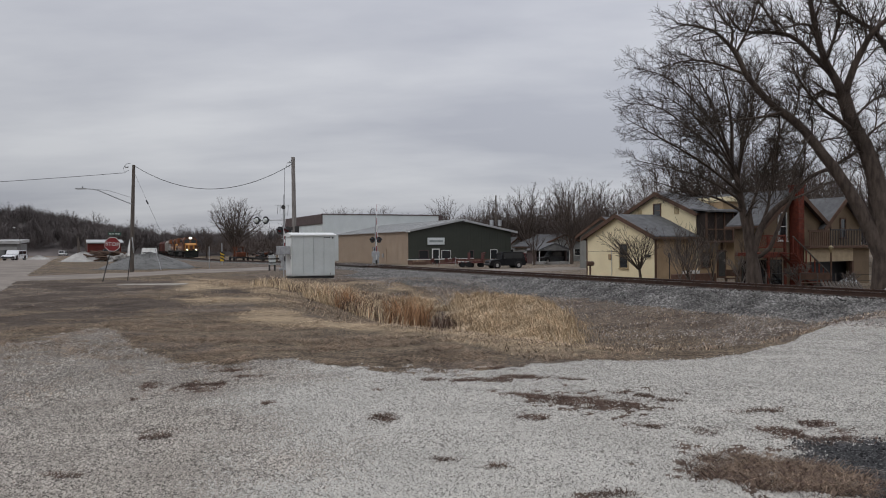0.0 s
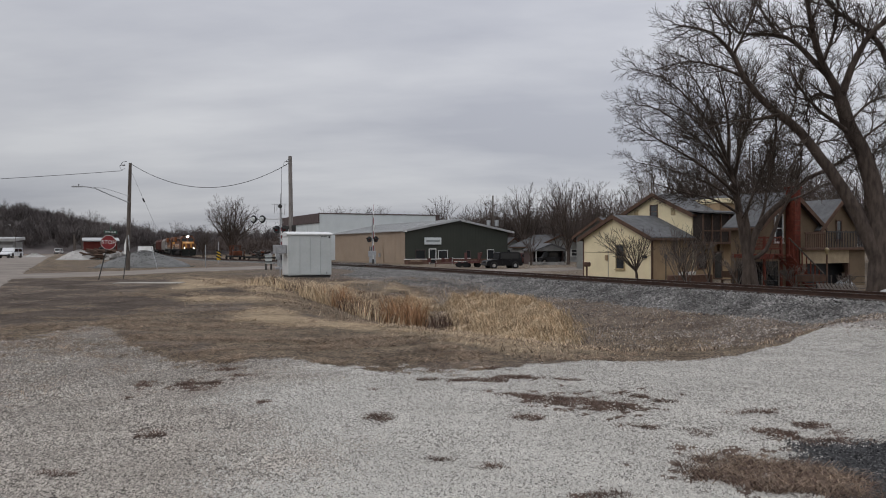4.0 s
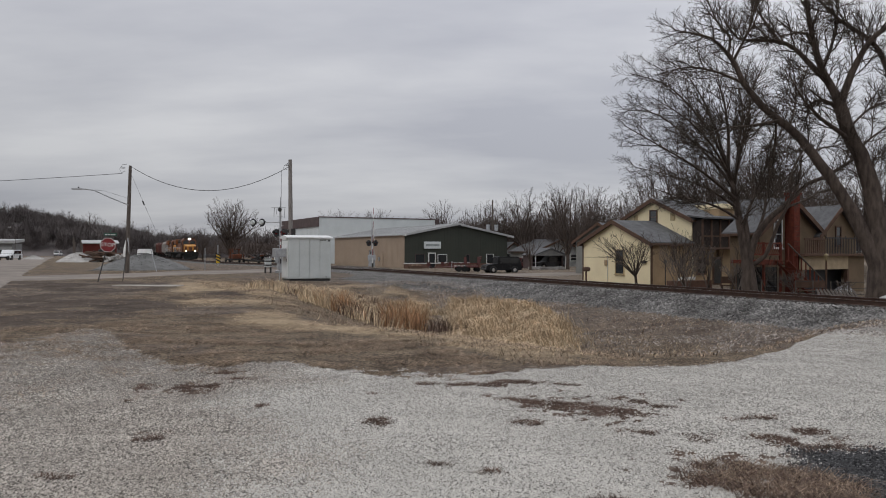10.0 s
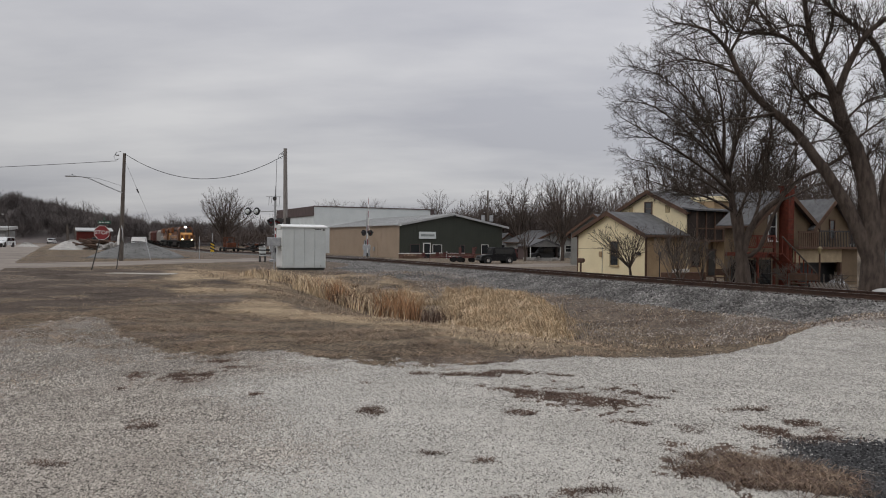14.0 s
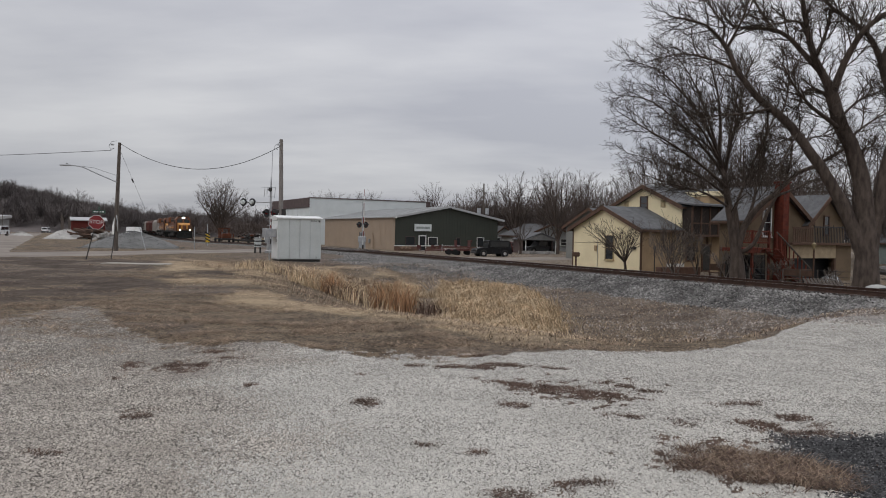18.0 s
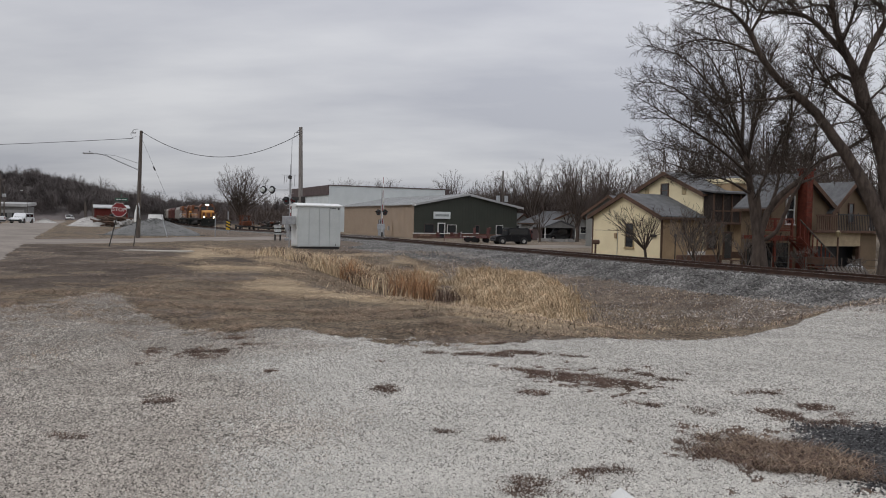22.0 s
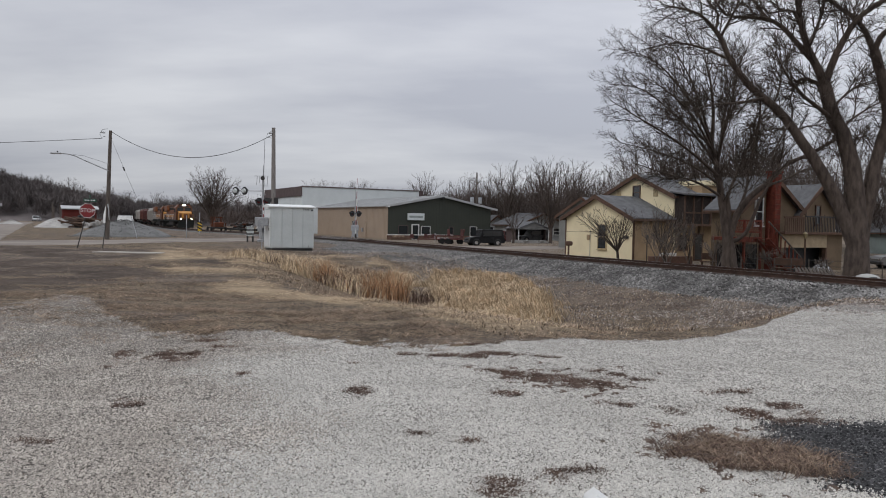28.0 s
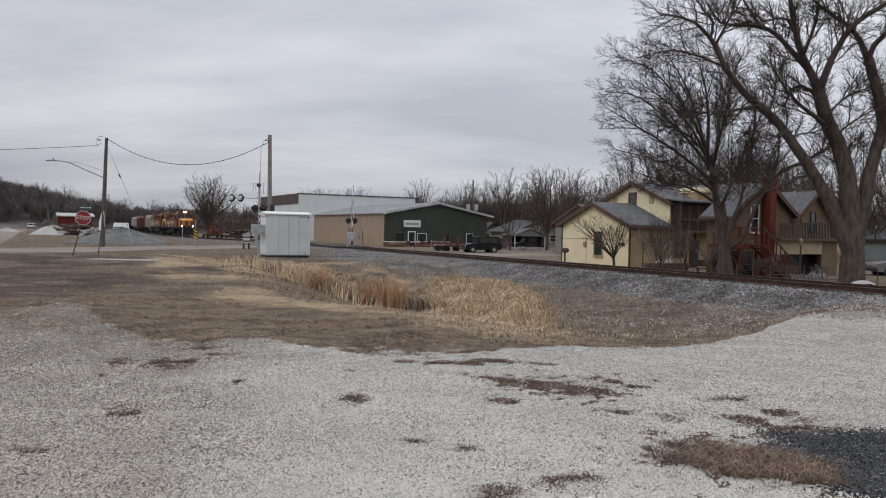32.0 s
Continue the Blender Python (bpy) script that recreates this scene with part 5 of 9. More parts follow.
def gable_block(t, x0, x1, y0, y1, z0, he, hp, wall_front, wall_side, along="y", over=0.3, name="", roof_m=None):
    """Walls and pitched roof; the ridge runs along y, the gable faces -y."""
    xm = (x0 + x1) / 2
    th = 0.16
    F = Matrix(((1, 0, 0, 0), (0, 0, 1, 0), (0, 1, 0, 0), (0, 0, 0, 1)))
    poly = [(x0, z0), (x1, z0), (x1, he), (xm, hp), (x0, he)]
    a = part("gable_wall", Bag().prism(poly, th, Matrix.Translation((0, y0, 0)) @ F), wall_front, t)
    part("gable_wall", Bag().prism(poly, th, Matrix.Translation((0, y1 - th, 0)) @ F), wall_side, t)
    part("side_wall", Bag().box(x0, y0 + th, z0, x0 + th, y1 - th, he), wall_side, t)
    part("side_wall", Bag().box(x1 - th, y0 + th, z0, x1, y1 - th, he), wall_side, t)
    rise = (hp - he) / (xm - x0)
    for sg, (xa, xb) in ((-1, (x0 - over, xm)), (1, (x1 + over, xm))):
        za, zb = he - over * rise, hp
        q = [(xa, za + 0.02), (xb, zb + 0.02), (xb, zb + 0.17), (xa, za + 0.17)]
        if sg > 0:
            q = q[::-1]
        roof = part("roof", Bag().prism(q, y1 - y0 + 2 * over, Matrix.Translation((0, y0 - over, 0)) @ F), roof_m or M_SHINGLE, t, "grey shingle roof")
        q = [(xa, za - 0.12), (xb, zb - 0.12), (xb, zb + 0.19), (xa, za + 0.19)]
        part("rake_board", Bag().prism(q if sg < 0 else q[::-1], 0.05, Matrix.Translation((0, y0 - over - 0.052, 0)) @ F), M_TRIM, roof)
        part("gutter", Bag().box(min(xa, xa + sg * 0.1), y0 - over, za - 0.05, max(xa, xa + sg * 0.1), y1 + over, za + 0.1, 0.015), M_TRIM, roof)
    return a


def yellow_house():
    # local -y looks at the track; local x runs towards the lot end of the gable
    m = Matrix.Translation((14.8, 52.0, -0.9)) @ Matrix(((0.4472, 0.8944, 0, 0), (-0.8944, 0.4472, 0, 0), (0, 0, 1, 0), (0, 0, 0, 1)))
    t = thing("yellow_house", m, "cream yellow house with brown trim and grey shingle roof", "house")
    w = 7.68
    # side walls take the darker tan: their shade is in the colour
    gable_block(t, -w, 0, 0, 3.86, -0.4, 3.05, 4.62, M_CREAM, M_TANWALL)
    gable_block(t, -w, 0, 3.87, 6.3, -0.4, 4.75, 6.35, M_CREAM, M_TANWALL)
    window(t, -3.75, -2.75, 0.75, 2.6, 0, frame_m=mat("pale_tan_frame", (0.42, 0.33, 0.19), None, 3, 0.8), muntin=1)
    window(t, -4.35, -3.5, 4.55, 5.65, 3.87, frame_m=M_TRIM, muntin=1)
    for x in (-5.9, -1.9):
        part("gable_vent", Bag().box(x - 0.22, 3.81, 4.75, x + 0.22, 3.87, 5.3, 0.01), mat("vent_tan", (0.40, 0.32, 0.19), None, 3, 0.8), t)
    part("corner_board", Bag().box(-0.02, -0.03, -0.3, 0.03, 0.14, 3.0), M_TRIM, t)
    part("corner_board", Bag().box(-w - 0.03, -0.03, -0.3, -w + 0.1, 0.1, 3.0), M_TRIM, t)
    part("wall_lamp", Bag().box(-0.85, -0.16, 1.6, -0.4, 0, 1.8, 0.03), M_BLACK, t)
    part("conduit", Bag().tube([(-4.6, -0.05, -0.2), (-4.6, -0.05, 2.1)], 0.02), M_GALV, t)
    part("meter", Bag().box(-4.95, -0.12, 1.4, -4.65, 0, 1.8, 0.03), M_TANWALL, t)
    part("siding_line", Bag().box(-w, -0.012, 1.98, 0, 0, 2.0), M_TRIM, t)
    # dark screened porch on the upper storey
    p = part("screened_porch", Bag().box(0.02, 3.9, 2.75, 0.9, 8.4, 4.75, 0.02), mat("dark_screen", (0.035, 0.026, 0.022), None, 3, 0.8), t, "dark screened upper porch")
    for k in range(6):
        y = 3.9 + k * 0.87
        part("porch_post", Bag().box(0.88, y, 2.75, 0.98, y + 0.1, 4.75), M_TRIM, p)
    part("porch_rail", Bag().box(0.9, 3.9, 3.5, 0.97, 8.4, 3.6), M_TRIM, p)
    part("porch_floor", Bag().box(0.0, 3.88, 2.6, 1.05, 8.5, 2.75, 0.01), M_TRIM, p)
    part("porch_roof", Bag().add([(-0.2, 3.6, 5.0), (1.4, 3.6, 4.78), (1.4, 8.8, 4.78), (-0.2, 8.8, 5.0), (-0.2, 3.6, 5.1), (1.4, 3.6, 4.9), (1.4, 8.8, 4.9), (-0.2, 8.8, 5.1)], [(3, 2, 1, 0), (4, 5, 6, 7), (0, 1, 5, 4), (1, 2, 6, 5), (2, 3, 7, 6), (3, 0, 4, 7)]), M_SHINGLE, p)
    # openings in the side wall, which faces the lot end (+x)
    for nm, y0, y1, z0, z1 in (("side_window", 4.3, 5.2, 0.75, 1.95), ("side_door", 5.9, 6.8, 0.0, 2.05)):
        q = part(nm, Bag().box(0, y0, z0, 0.07, y1, z1, 0.01), M_TRIM, t)
        part("pane", Bag().box(0.07, y0 + 0.12, z0 + 0.12, 0.085, y1 - 0.12, z1 - 0.12), M_GLASS, q)
    part("wing_front", Bag().prism([(8.25, -0.4), (11.3, -0.4), (11.3, 4.85), (9.78, 6.25), (8.25, 4.85)], 0.14, Matrix(((0, 0, 1, -0.04), (1, 0, 0, 0), (0, 1, 0, 0), (0, 0, 0, 1)))), M_CREAM, t)
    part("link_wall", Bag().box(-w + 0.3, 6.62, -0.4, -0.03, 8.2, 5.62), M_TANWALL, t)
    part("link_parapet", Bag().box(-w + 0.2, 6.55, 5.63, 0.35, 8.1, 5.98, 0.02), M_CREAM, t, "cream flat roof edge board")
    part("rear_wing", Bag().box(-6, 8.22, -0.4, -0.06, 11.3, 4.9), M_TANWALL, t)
    part("wing_roof", Bag().add([(-6.3, 8.0, 4.8), (0.6, 8.0, 4.8), (0.6, 11.6, 4.8), (-6.3, 11.6, 4.8), (-6.3, 9.8, 6.42), (0.6, 9.8, 6.42), (-6.3, 8.0, 4.68), (0.6, 8.0, 4.68), (0.6, 11.6, 4.68), (-6.3, 11.6, 4.68), (-6.3, 9.8, 6.28), (0.6, 9.8, 6.28)], [(0, 1, 5, 4), (2, 3, 4, 5), (7, 6, 10, 11), (9, 8, 11, 10), (1, 7, 11, 5), (5, 11, 8, 2), (6, 0, 4, 10), (10, 4, 3, 9), (0, 6, 7, 1), (2, 8, 9, 3)]), M_SHINGLE, t)
    q = part("wing_window", Bag().box(0.1, 9.0, 2.7, 0.18, 9.8, 4.6, 0.01), M_TRIM, t)
    part("pane", Bag().box(0.18, 9.1, 2.8, 0.2, 9.7, 4.5), M_GLASS, q)
    return t


yellow_house()


def brown_house():
    # local x along the front, which looks back along the track towards the lot
    m = Matrix.Translation((21.3, 43.6, -0.85)) @ Matrix.Rotation(radians(GRID), 4, "Z")
    t = thing("brown_house", m, "brown two-storey house with red deck, stairs and balcony", "house")
    gable_block(t, 2.65, 6.3, 0.9, 4.2, -0.4, 3.5, 5.15, M_BROWNHOUSE, M_BROWNHOUSE, over=0.35)
    window(t, 4.2, 4.75, 2.75, 4.0, 0.9, frame_m=M_TRIM)
    # the ground floor stands forward and carries the balcony
    part("garage_header", Bag().box(0, 0, 1.35, 4.19, 0.2, 2.15), mat("cream_header", (0.43, 0.34, 0.225), None, 2, 0.85), t, "cream garage header")
    part("garage_wall", Bag().box(4.2, 0, -0.4, 5.7, 0.2, 2.14), M_BROWNHOUSE, t)
    part("garage_jamb", Bag().box(4.06, -0.03, -0.4, 4.2, 0.2, 1.35), M_TRIM, t)
    part("garage_wall", Bag().box(0, 0, -0.4, 0.25, 0.2, 1.35), M_BROWNHOUSE, t)
    part("garage_side", Bag().box(4.65, 0.2, -0.4, 4.85, 0.89, 2.15), M_BROWNHOUSE, t)
    # black sheet just inside the opening, in place of the garage's deep shade
    part("garage_shade_back", Bag().box(0, 0.8, -0.4, 4.65, 0.89, 2.15), M_BLACK, t)
    part("balcony_floor", Bag().box(-0.2, -0.35, 2.15, 5.9, 0.89, 2.3, 0.01), M_TRIM, t)
    bal = part("balcony_rail", Bag().box(1.7, -0.33, 3.2, 5.1, -0.26, 3.27), M_BLACK, t, "black metal balcony railing")
    for i in range(24):
        x = 1.7 + i * 0.147
        part("baluster", Bag().box(x, -0.31, 2.3, x + 0.035, -0.28, 3.2 + (0.16 if i % 6 == 0 else 0)), M_BLACK, bal)
    wood = part("wood_rail", Bag().box(-0.2, -0.33, 3.1, 1.65, -0.26, 3.2), M_TRIM, t, "brown wooden balcony railing")
    for i in range(10):
        x = -0.15 + i * 0.185
        part("picket", Bag().box(x, -0.31, 2.3, x + 0.09, -0.28, 3.15), M_TRIM, wood)
    # main body to the left, with chimney, red deck and stairs
    gable_block(t, -2.45, 2.6, 0.95, 3.1, -0.4, 3.65, 5.5, M_BROWNHOUSE, M_BROWNHOUSE, over=0.35)
    window(t, -1.3, -0.55, 2.6, 4.3, 0.95, frame_m=M_WHITE)
    ch = part("chimney", Bag().box(-0.30, 0.3, -0.4, 0.22, 0.94, 5.75, 0.02), M_BRICKRED, t, "red brick chimney")
    part("chimney_cap", Bag().box(-0.36, 0.23, 5.75, 0.28, 1.0, 5.9, 0.02), M_BRICKRED, ch)
    for z in np.arange(0, 5.7, 0.3):
        part("brick_course", Bag().box(-0.31, 0.29, z, 0.23, 0.3, z + 0.012), M_TRIM, ch)
    deck = part("deck", Bag().box(-4.8, 0.0, 1.75, -1.7, 0.93, 1.95, 0.01), M_REDWOOD, t, "red stained wooden deck")
    part("deck_fascia", Bag().box(-4.8, -0.04, 1.65, -1.7, 0.0, 1.8), M_REDWOOD, deck)
    # added dark pane that imitates the shade of the opening below the deck
    part("underdeck_shade", Bag().box(-4.3, 0.9, -0.2, -1.0, 0.94, 1.5), M_GLASS, t, "dark panel standing in for the shaded opening under the deck")
    for x in (-4.75, -3.2, -1.82):
        part("deck_post", Bag().box(x, 0.02, -0.4, x + 0.12, 0.14, 2.95), M_REDWOOD, deck)
    for z in (2.2, 2.85):
        part("deck_rail", Bag().box(-4.8, 0.02, z, -1.7, 0.1, z + 0.08), M_REDWOOD, deck)
    for i in range(18):
        for sg in (-1, 1):
            x = -4.7 + i * 0.165
            q = Bag().add([(x, 0.05 + 0.01 * sg, 2.25), (x + 0.04, 0.05 + 0.01 * sg, 2.25), (x + 0.04 + 0.3 * sg, 0.05 + 0.01 * sg, 2.85), (x + 0.3 * sg, 0.05 + 0.01 * sg, 2.85)], [(0, 1, 2, 3)])
            part("lattice_slat", q, M_REDWOOD, deck)
    st = part("stairs", Bag().tube([(-2.4, -0.1, 1.9), (0.5, -0.1, -0.15)], 0.09, 4).tube([(-2.4, -0.9, 1.9), (0.5, -0.9, -0.15)], 0.09, 4), M_REDWOOD, t, "red wooden outside stairs")
    for i in range(11):
        f = (i + 0.5) / 11
        part("tread", Bag().box(-2.52 + f * 2.9, -0.95, 1.95 - f * 2.05, -2.24 + f * 2.9, -0.05, 1.99 - f * 2.05), M_REDWOOD, st)
    hr = part("handrail", Bag().tube([(-2.4, -0.95, 2.85), (0.55, -0.95, 0.78)], 0.045, 6), M_WOOD_POLE, st)
    for i in range(9):
        f = i / 8
        part("baluster", Bag().box(-2.4 + 2.9 * f, -0.97, 1.9 - 2.05 * f, -2.35 + 2.9 * f, -0.92, 2.85 - 2.07 * f), M_REDWOOD, hr)
    tarp = thing("tarp_heap", m @ Matrix.Translation((3.1, -0.35, -0.1)), "pale tarpaulin thrown over a heap", "tarpaulin")
    part("tarp", Bag().add([(-0.8, -0.3, 0), (0.75, -0.35, 0), (0.8, 0.3, 0), (-0.7, 0.28, 0), (-0.35, -0.1, 0.32), (0.3, -0.12, 0.62), (0.4, 0.12, 0.55), (-0.3, 0.1, 0.38)], [(0, 1, 5, 4), (1, 2, 6, 5), (2, 3, 7, 6), (3, 0, 4, 7), (4, 5, 6, 7)]), M_GALV, tarp)
    lamp = thing("lamp_post", m @ Matrix.Translation((0.9, -0.9, 0)), "dark lamp post with a lantern beside the garage", "lamp post")
    part("post", Bag().tube([(0, 0, -0.4), (0, 0, 1.9)], 0.05, 8), M_TRIM, lamp)
    part("lantern", Bag().tube([(0, 0, 1.9), (0, 0, 2.2), (0, 0, 2.32)], [0.08, 0.16, 0.02], 6), mat("lantern_glass", (0.30, 0.24, 0.13), None, 4, 0.4), lamp)
    return t


brown_house()


# ---- the two large trees beside the track ----
def great_maple():
    c = Crown(11, ((2.0, 0.22, 0.036), (1.0, 0.115, 0.017), (0.46, 0.10, 0.0095)))
    c.limb(((0.05, 0, -1.15), (0.02, 0, -0.7), (0, 0, -0.3)), 0.82, 0.54, 0, False)
    c.limb(((0, 0, -0.34), (-0.03, 0, 0.47), (-0.03, 0, 1.4), (-0.05, 0, 2.1), (-0.08, 0, 3.4)), 0.54, 0.25, 0, False)
    c.limb(((-0.02, -0.02, 0.1), (-0.13, -0.05, 0.8), (-0.43, 0.02, 1.74), (-0.8, 0.09, 2.59), (-1.34, 0.16, 3.7), (-2, 0.23, 4.73), (-2.58, 0.3, 5.54), (-3.03, 0.38, 6.19), (-3.68, 0.45, 6.81), (-4.18, 0.52, 7.21), (-4.76, 0.59, 7.86), (-5.3, 0.66, 8.6), (-5.62, 0.73, 9.38), (-5.92, 0.8, 9.85)), 0.34, 0.09, 0.5)
    c.limb(((-5.92, 0.8, 9.85), (-6.58, 0.65, 10.38), (-7.58, 0.5, 10.59), (-8.3, 0.35, 10.65)), 0.075, 0.02, 0.15)
    c.limb(((-5.87, 0.8, 9.79), (-5.64, 1.13, 10.54), (-6.06, 1.47, 11.33), (-6.41, 1.8, 12.5)), 0.07, 0.02, 0.15)
    c.limb(((-5.67, 0.75, 9.5), (-5.42, 0.3, 10.2), (-5.28, -0.15, 10.87), (-5.23, -0.6, 11.85)), 0.07, 0.02, 0.15)
    c.limb(((-5.23, 0.7, 8.57), (-6.42, 1, 9.14), (-7.4, 1.3, 9.35), (-8.58, 1.6, 9.13)), 0.075, 0.015, 0.15)
    c.limb(((-3.94, 0.4, 6.98), (-5.1, 0, 6.71), (-6.64, -0.4, 6.49), (-7.57, -0.8, 6.05)), 0.08, 0.015, 0.15)
    c.limb(((-4.09, 0.4, 7.09), (-3.9, 0.77, 6.27), (-3.96, 1.13, 5.13), (-3.97, 1.5, 3.6)), 0.055, 0.012, 0.15)
    c.limb(((-2.92, 0.2, 5.93), (-3.61, -0.2, 5), (-4.09, -0.6, 3.94)), 0.05, 0.012, 0.15)
    c.limb(((-2.7, 0.2, 5.62), (-2.06, 0.4, 5.89), (-1.29, 0.6, 5.91)), 0.05, 0.012, 0.15)
    c.limb(((-3.56, 0.3, 6.67), (-3.13, 0.67, 7.68), (-2.99, 1.03, 8.93), (-3.13, 1.4, 9.96)), 0.05, 0.015, 0.15)
    c.limb(((0, 0, 0.1), (0, 0, 0.8), (-0.11, 0.01, 2.44), (-0.22, 0.03, 3.36), (-0.39, 0.04, 4.4), (-0.8, 0.06, 5.55), (-1.14, 0.07, 6.19), (-1.44, 0.09, 6.97), (-1.59, 0.1, 7.56)), 0.44, 0.25, 0.5)
    c.limb(((-1.57, 0.1, 7.47), (-2, 0, 8.27), (-2.42, -0.1, 8.92), (-2.76, -0.2, 9.79), (-3, -0.3, 10.66), (-3.3, -0.4, 12.08)), 0.19, 0.07, 0.15)
    c.limb(((-2.09, 0, 8.4), (-2.77, 0.15, 9.2), (-3.3, 0.3, 9.86), (-3.95, 0.45, 10.23), (-4.71, 0.6, 10.3), (-5.48, 0.75, 10.43), (-5.91, 0.9, 11.12)), 0.13, 0.035, 0.15)
    c.limb(((-3.85, 0.5, 10.22), (-4.2, 1, 11.13), (-4.67, 1.5, 12.33)), 0.08, 0.03, 0.15)
    c.limb(((-2.68, -0.1, 9.64), (-3.2, -0.4, 10.29), (-3.91, -0.7, 10.21), (-4.84, -1, 9.93)), 0.08, 0.02, 0.15)
    c.limb(((-1.57, 0.1, 7.47), (-1.34, -0.07, 8.5), (-1, -0.23, 9.38), (-0.65, -0.4, 10.02), (-0.08, -0.57, 10.55), (0.61, -0.73, 10.95), (1.39, -0.9, 11.72)), 0.17, 0.06, 0.15)
    c.limb(((-1.38, 0.1, 6.92), (-1.78, 0.38, 7.66), (-2.28, 0.65, 7.83), (-2.47, 0.92, 7.55), (-2.45, 1.2, 6.72)), 0.11, 0.02, 0.15)
    c.limb(((-1.1, 0.1, 6.06), (-1.95, -0.23, 6.52), (-2.71, -0.55, 6.9), (-3.58, -0.88, 7.6), (-4.28, -1.2, 8.51)), 0.11, 0.025, 0.15)
    c.limb(((-1.25, 0.1, 6.58), (-0.17, 0.47, 7.48), (0.99, 0.83, 7.93), (2.07, 1.2, 8.19)), 0.06, 0.015, 0.15)
    c.limb(((-0.85, 0.1, 5.78), (-0.29, -0.2, 6.33), (0.32, -0.5, 6.75), (0.71, -0.8, 6.83)), 0.055, 0.015, 0.15)
    c.limb(((-0.55, 0, 4.97), (0.18, 0.35, 5.49), (1.02, 0.7, 4.72)), 0.05, 0.012, 0.15)
    c.limb(((0.02, 0.02, 0.1), (0.07, 0.04, 0.8), (0.29, 0.01, 2.45), (0.44, -0.04, 3.37), (0.55, -0.08, 4.3), (0.79, -0.12, 5.33), (0.93, -0.17, 6.13), (0.82, -0.21, 6.97), (0.51, -0.26, 7.94), (0.17, -0.3, 8.83)), 0.33, 0.19, 0.5)
    c.limb(((0.17, -0.3, 8.78), (-0.12, -0.08, 9.71), (-0.46, 0.14, 10.29), (-1.06, 0.36, 10.79), (-1.67, 0.58, 11.42), (-2.29, 0.8, 12.29)), 0.13, 0.04, 0.15)
    c.limb(((0.19, -0.3, 8.76), (0.2, -0.63, 9.31), (0.68, -0.97, 9.91), (1.04, -1.3, 10.81)), 0.14, 0.05, 0.15)
    c.limb(((0.89, -0.2, 6.59), (1.94, 0.37, 7.98), (2.74, 0.93, 9.76), (3.75, 1.5, 11.61)), 0.14, 0.04, 0.15)
    c.limb(((0.93, 0, 5.58), (1.59, -0.53, 6.33), (2.35, -1.07, 7.27), (3.03, -1.6, 8.93)), 0.12, 0.03, 0.15)
    c.limb(((-2.32, 0.1, 8.97), (-1.62, 0.6, 10.27), (-1.15, 1.1, 11.59), (-0.8, 1.6, 12.95)), 0.09, 0.025, 0.15)
    return tree("large_bare_tree", Matrix.Translation((17.83, 30.0, -0.03)), c.out, "large bare maple with thick grey-brown forked trunk", "bare trees", min_r=0.0055)


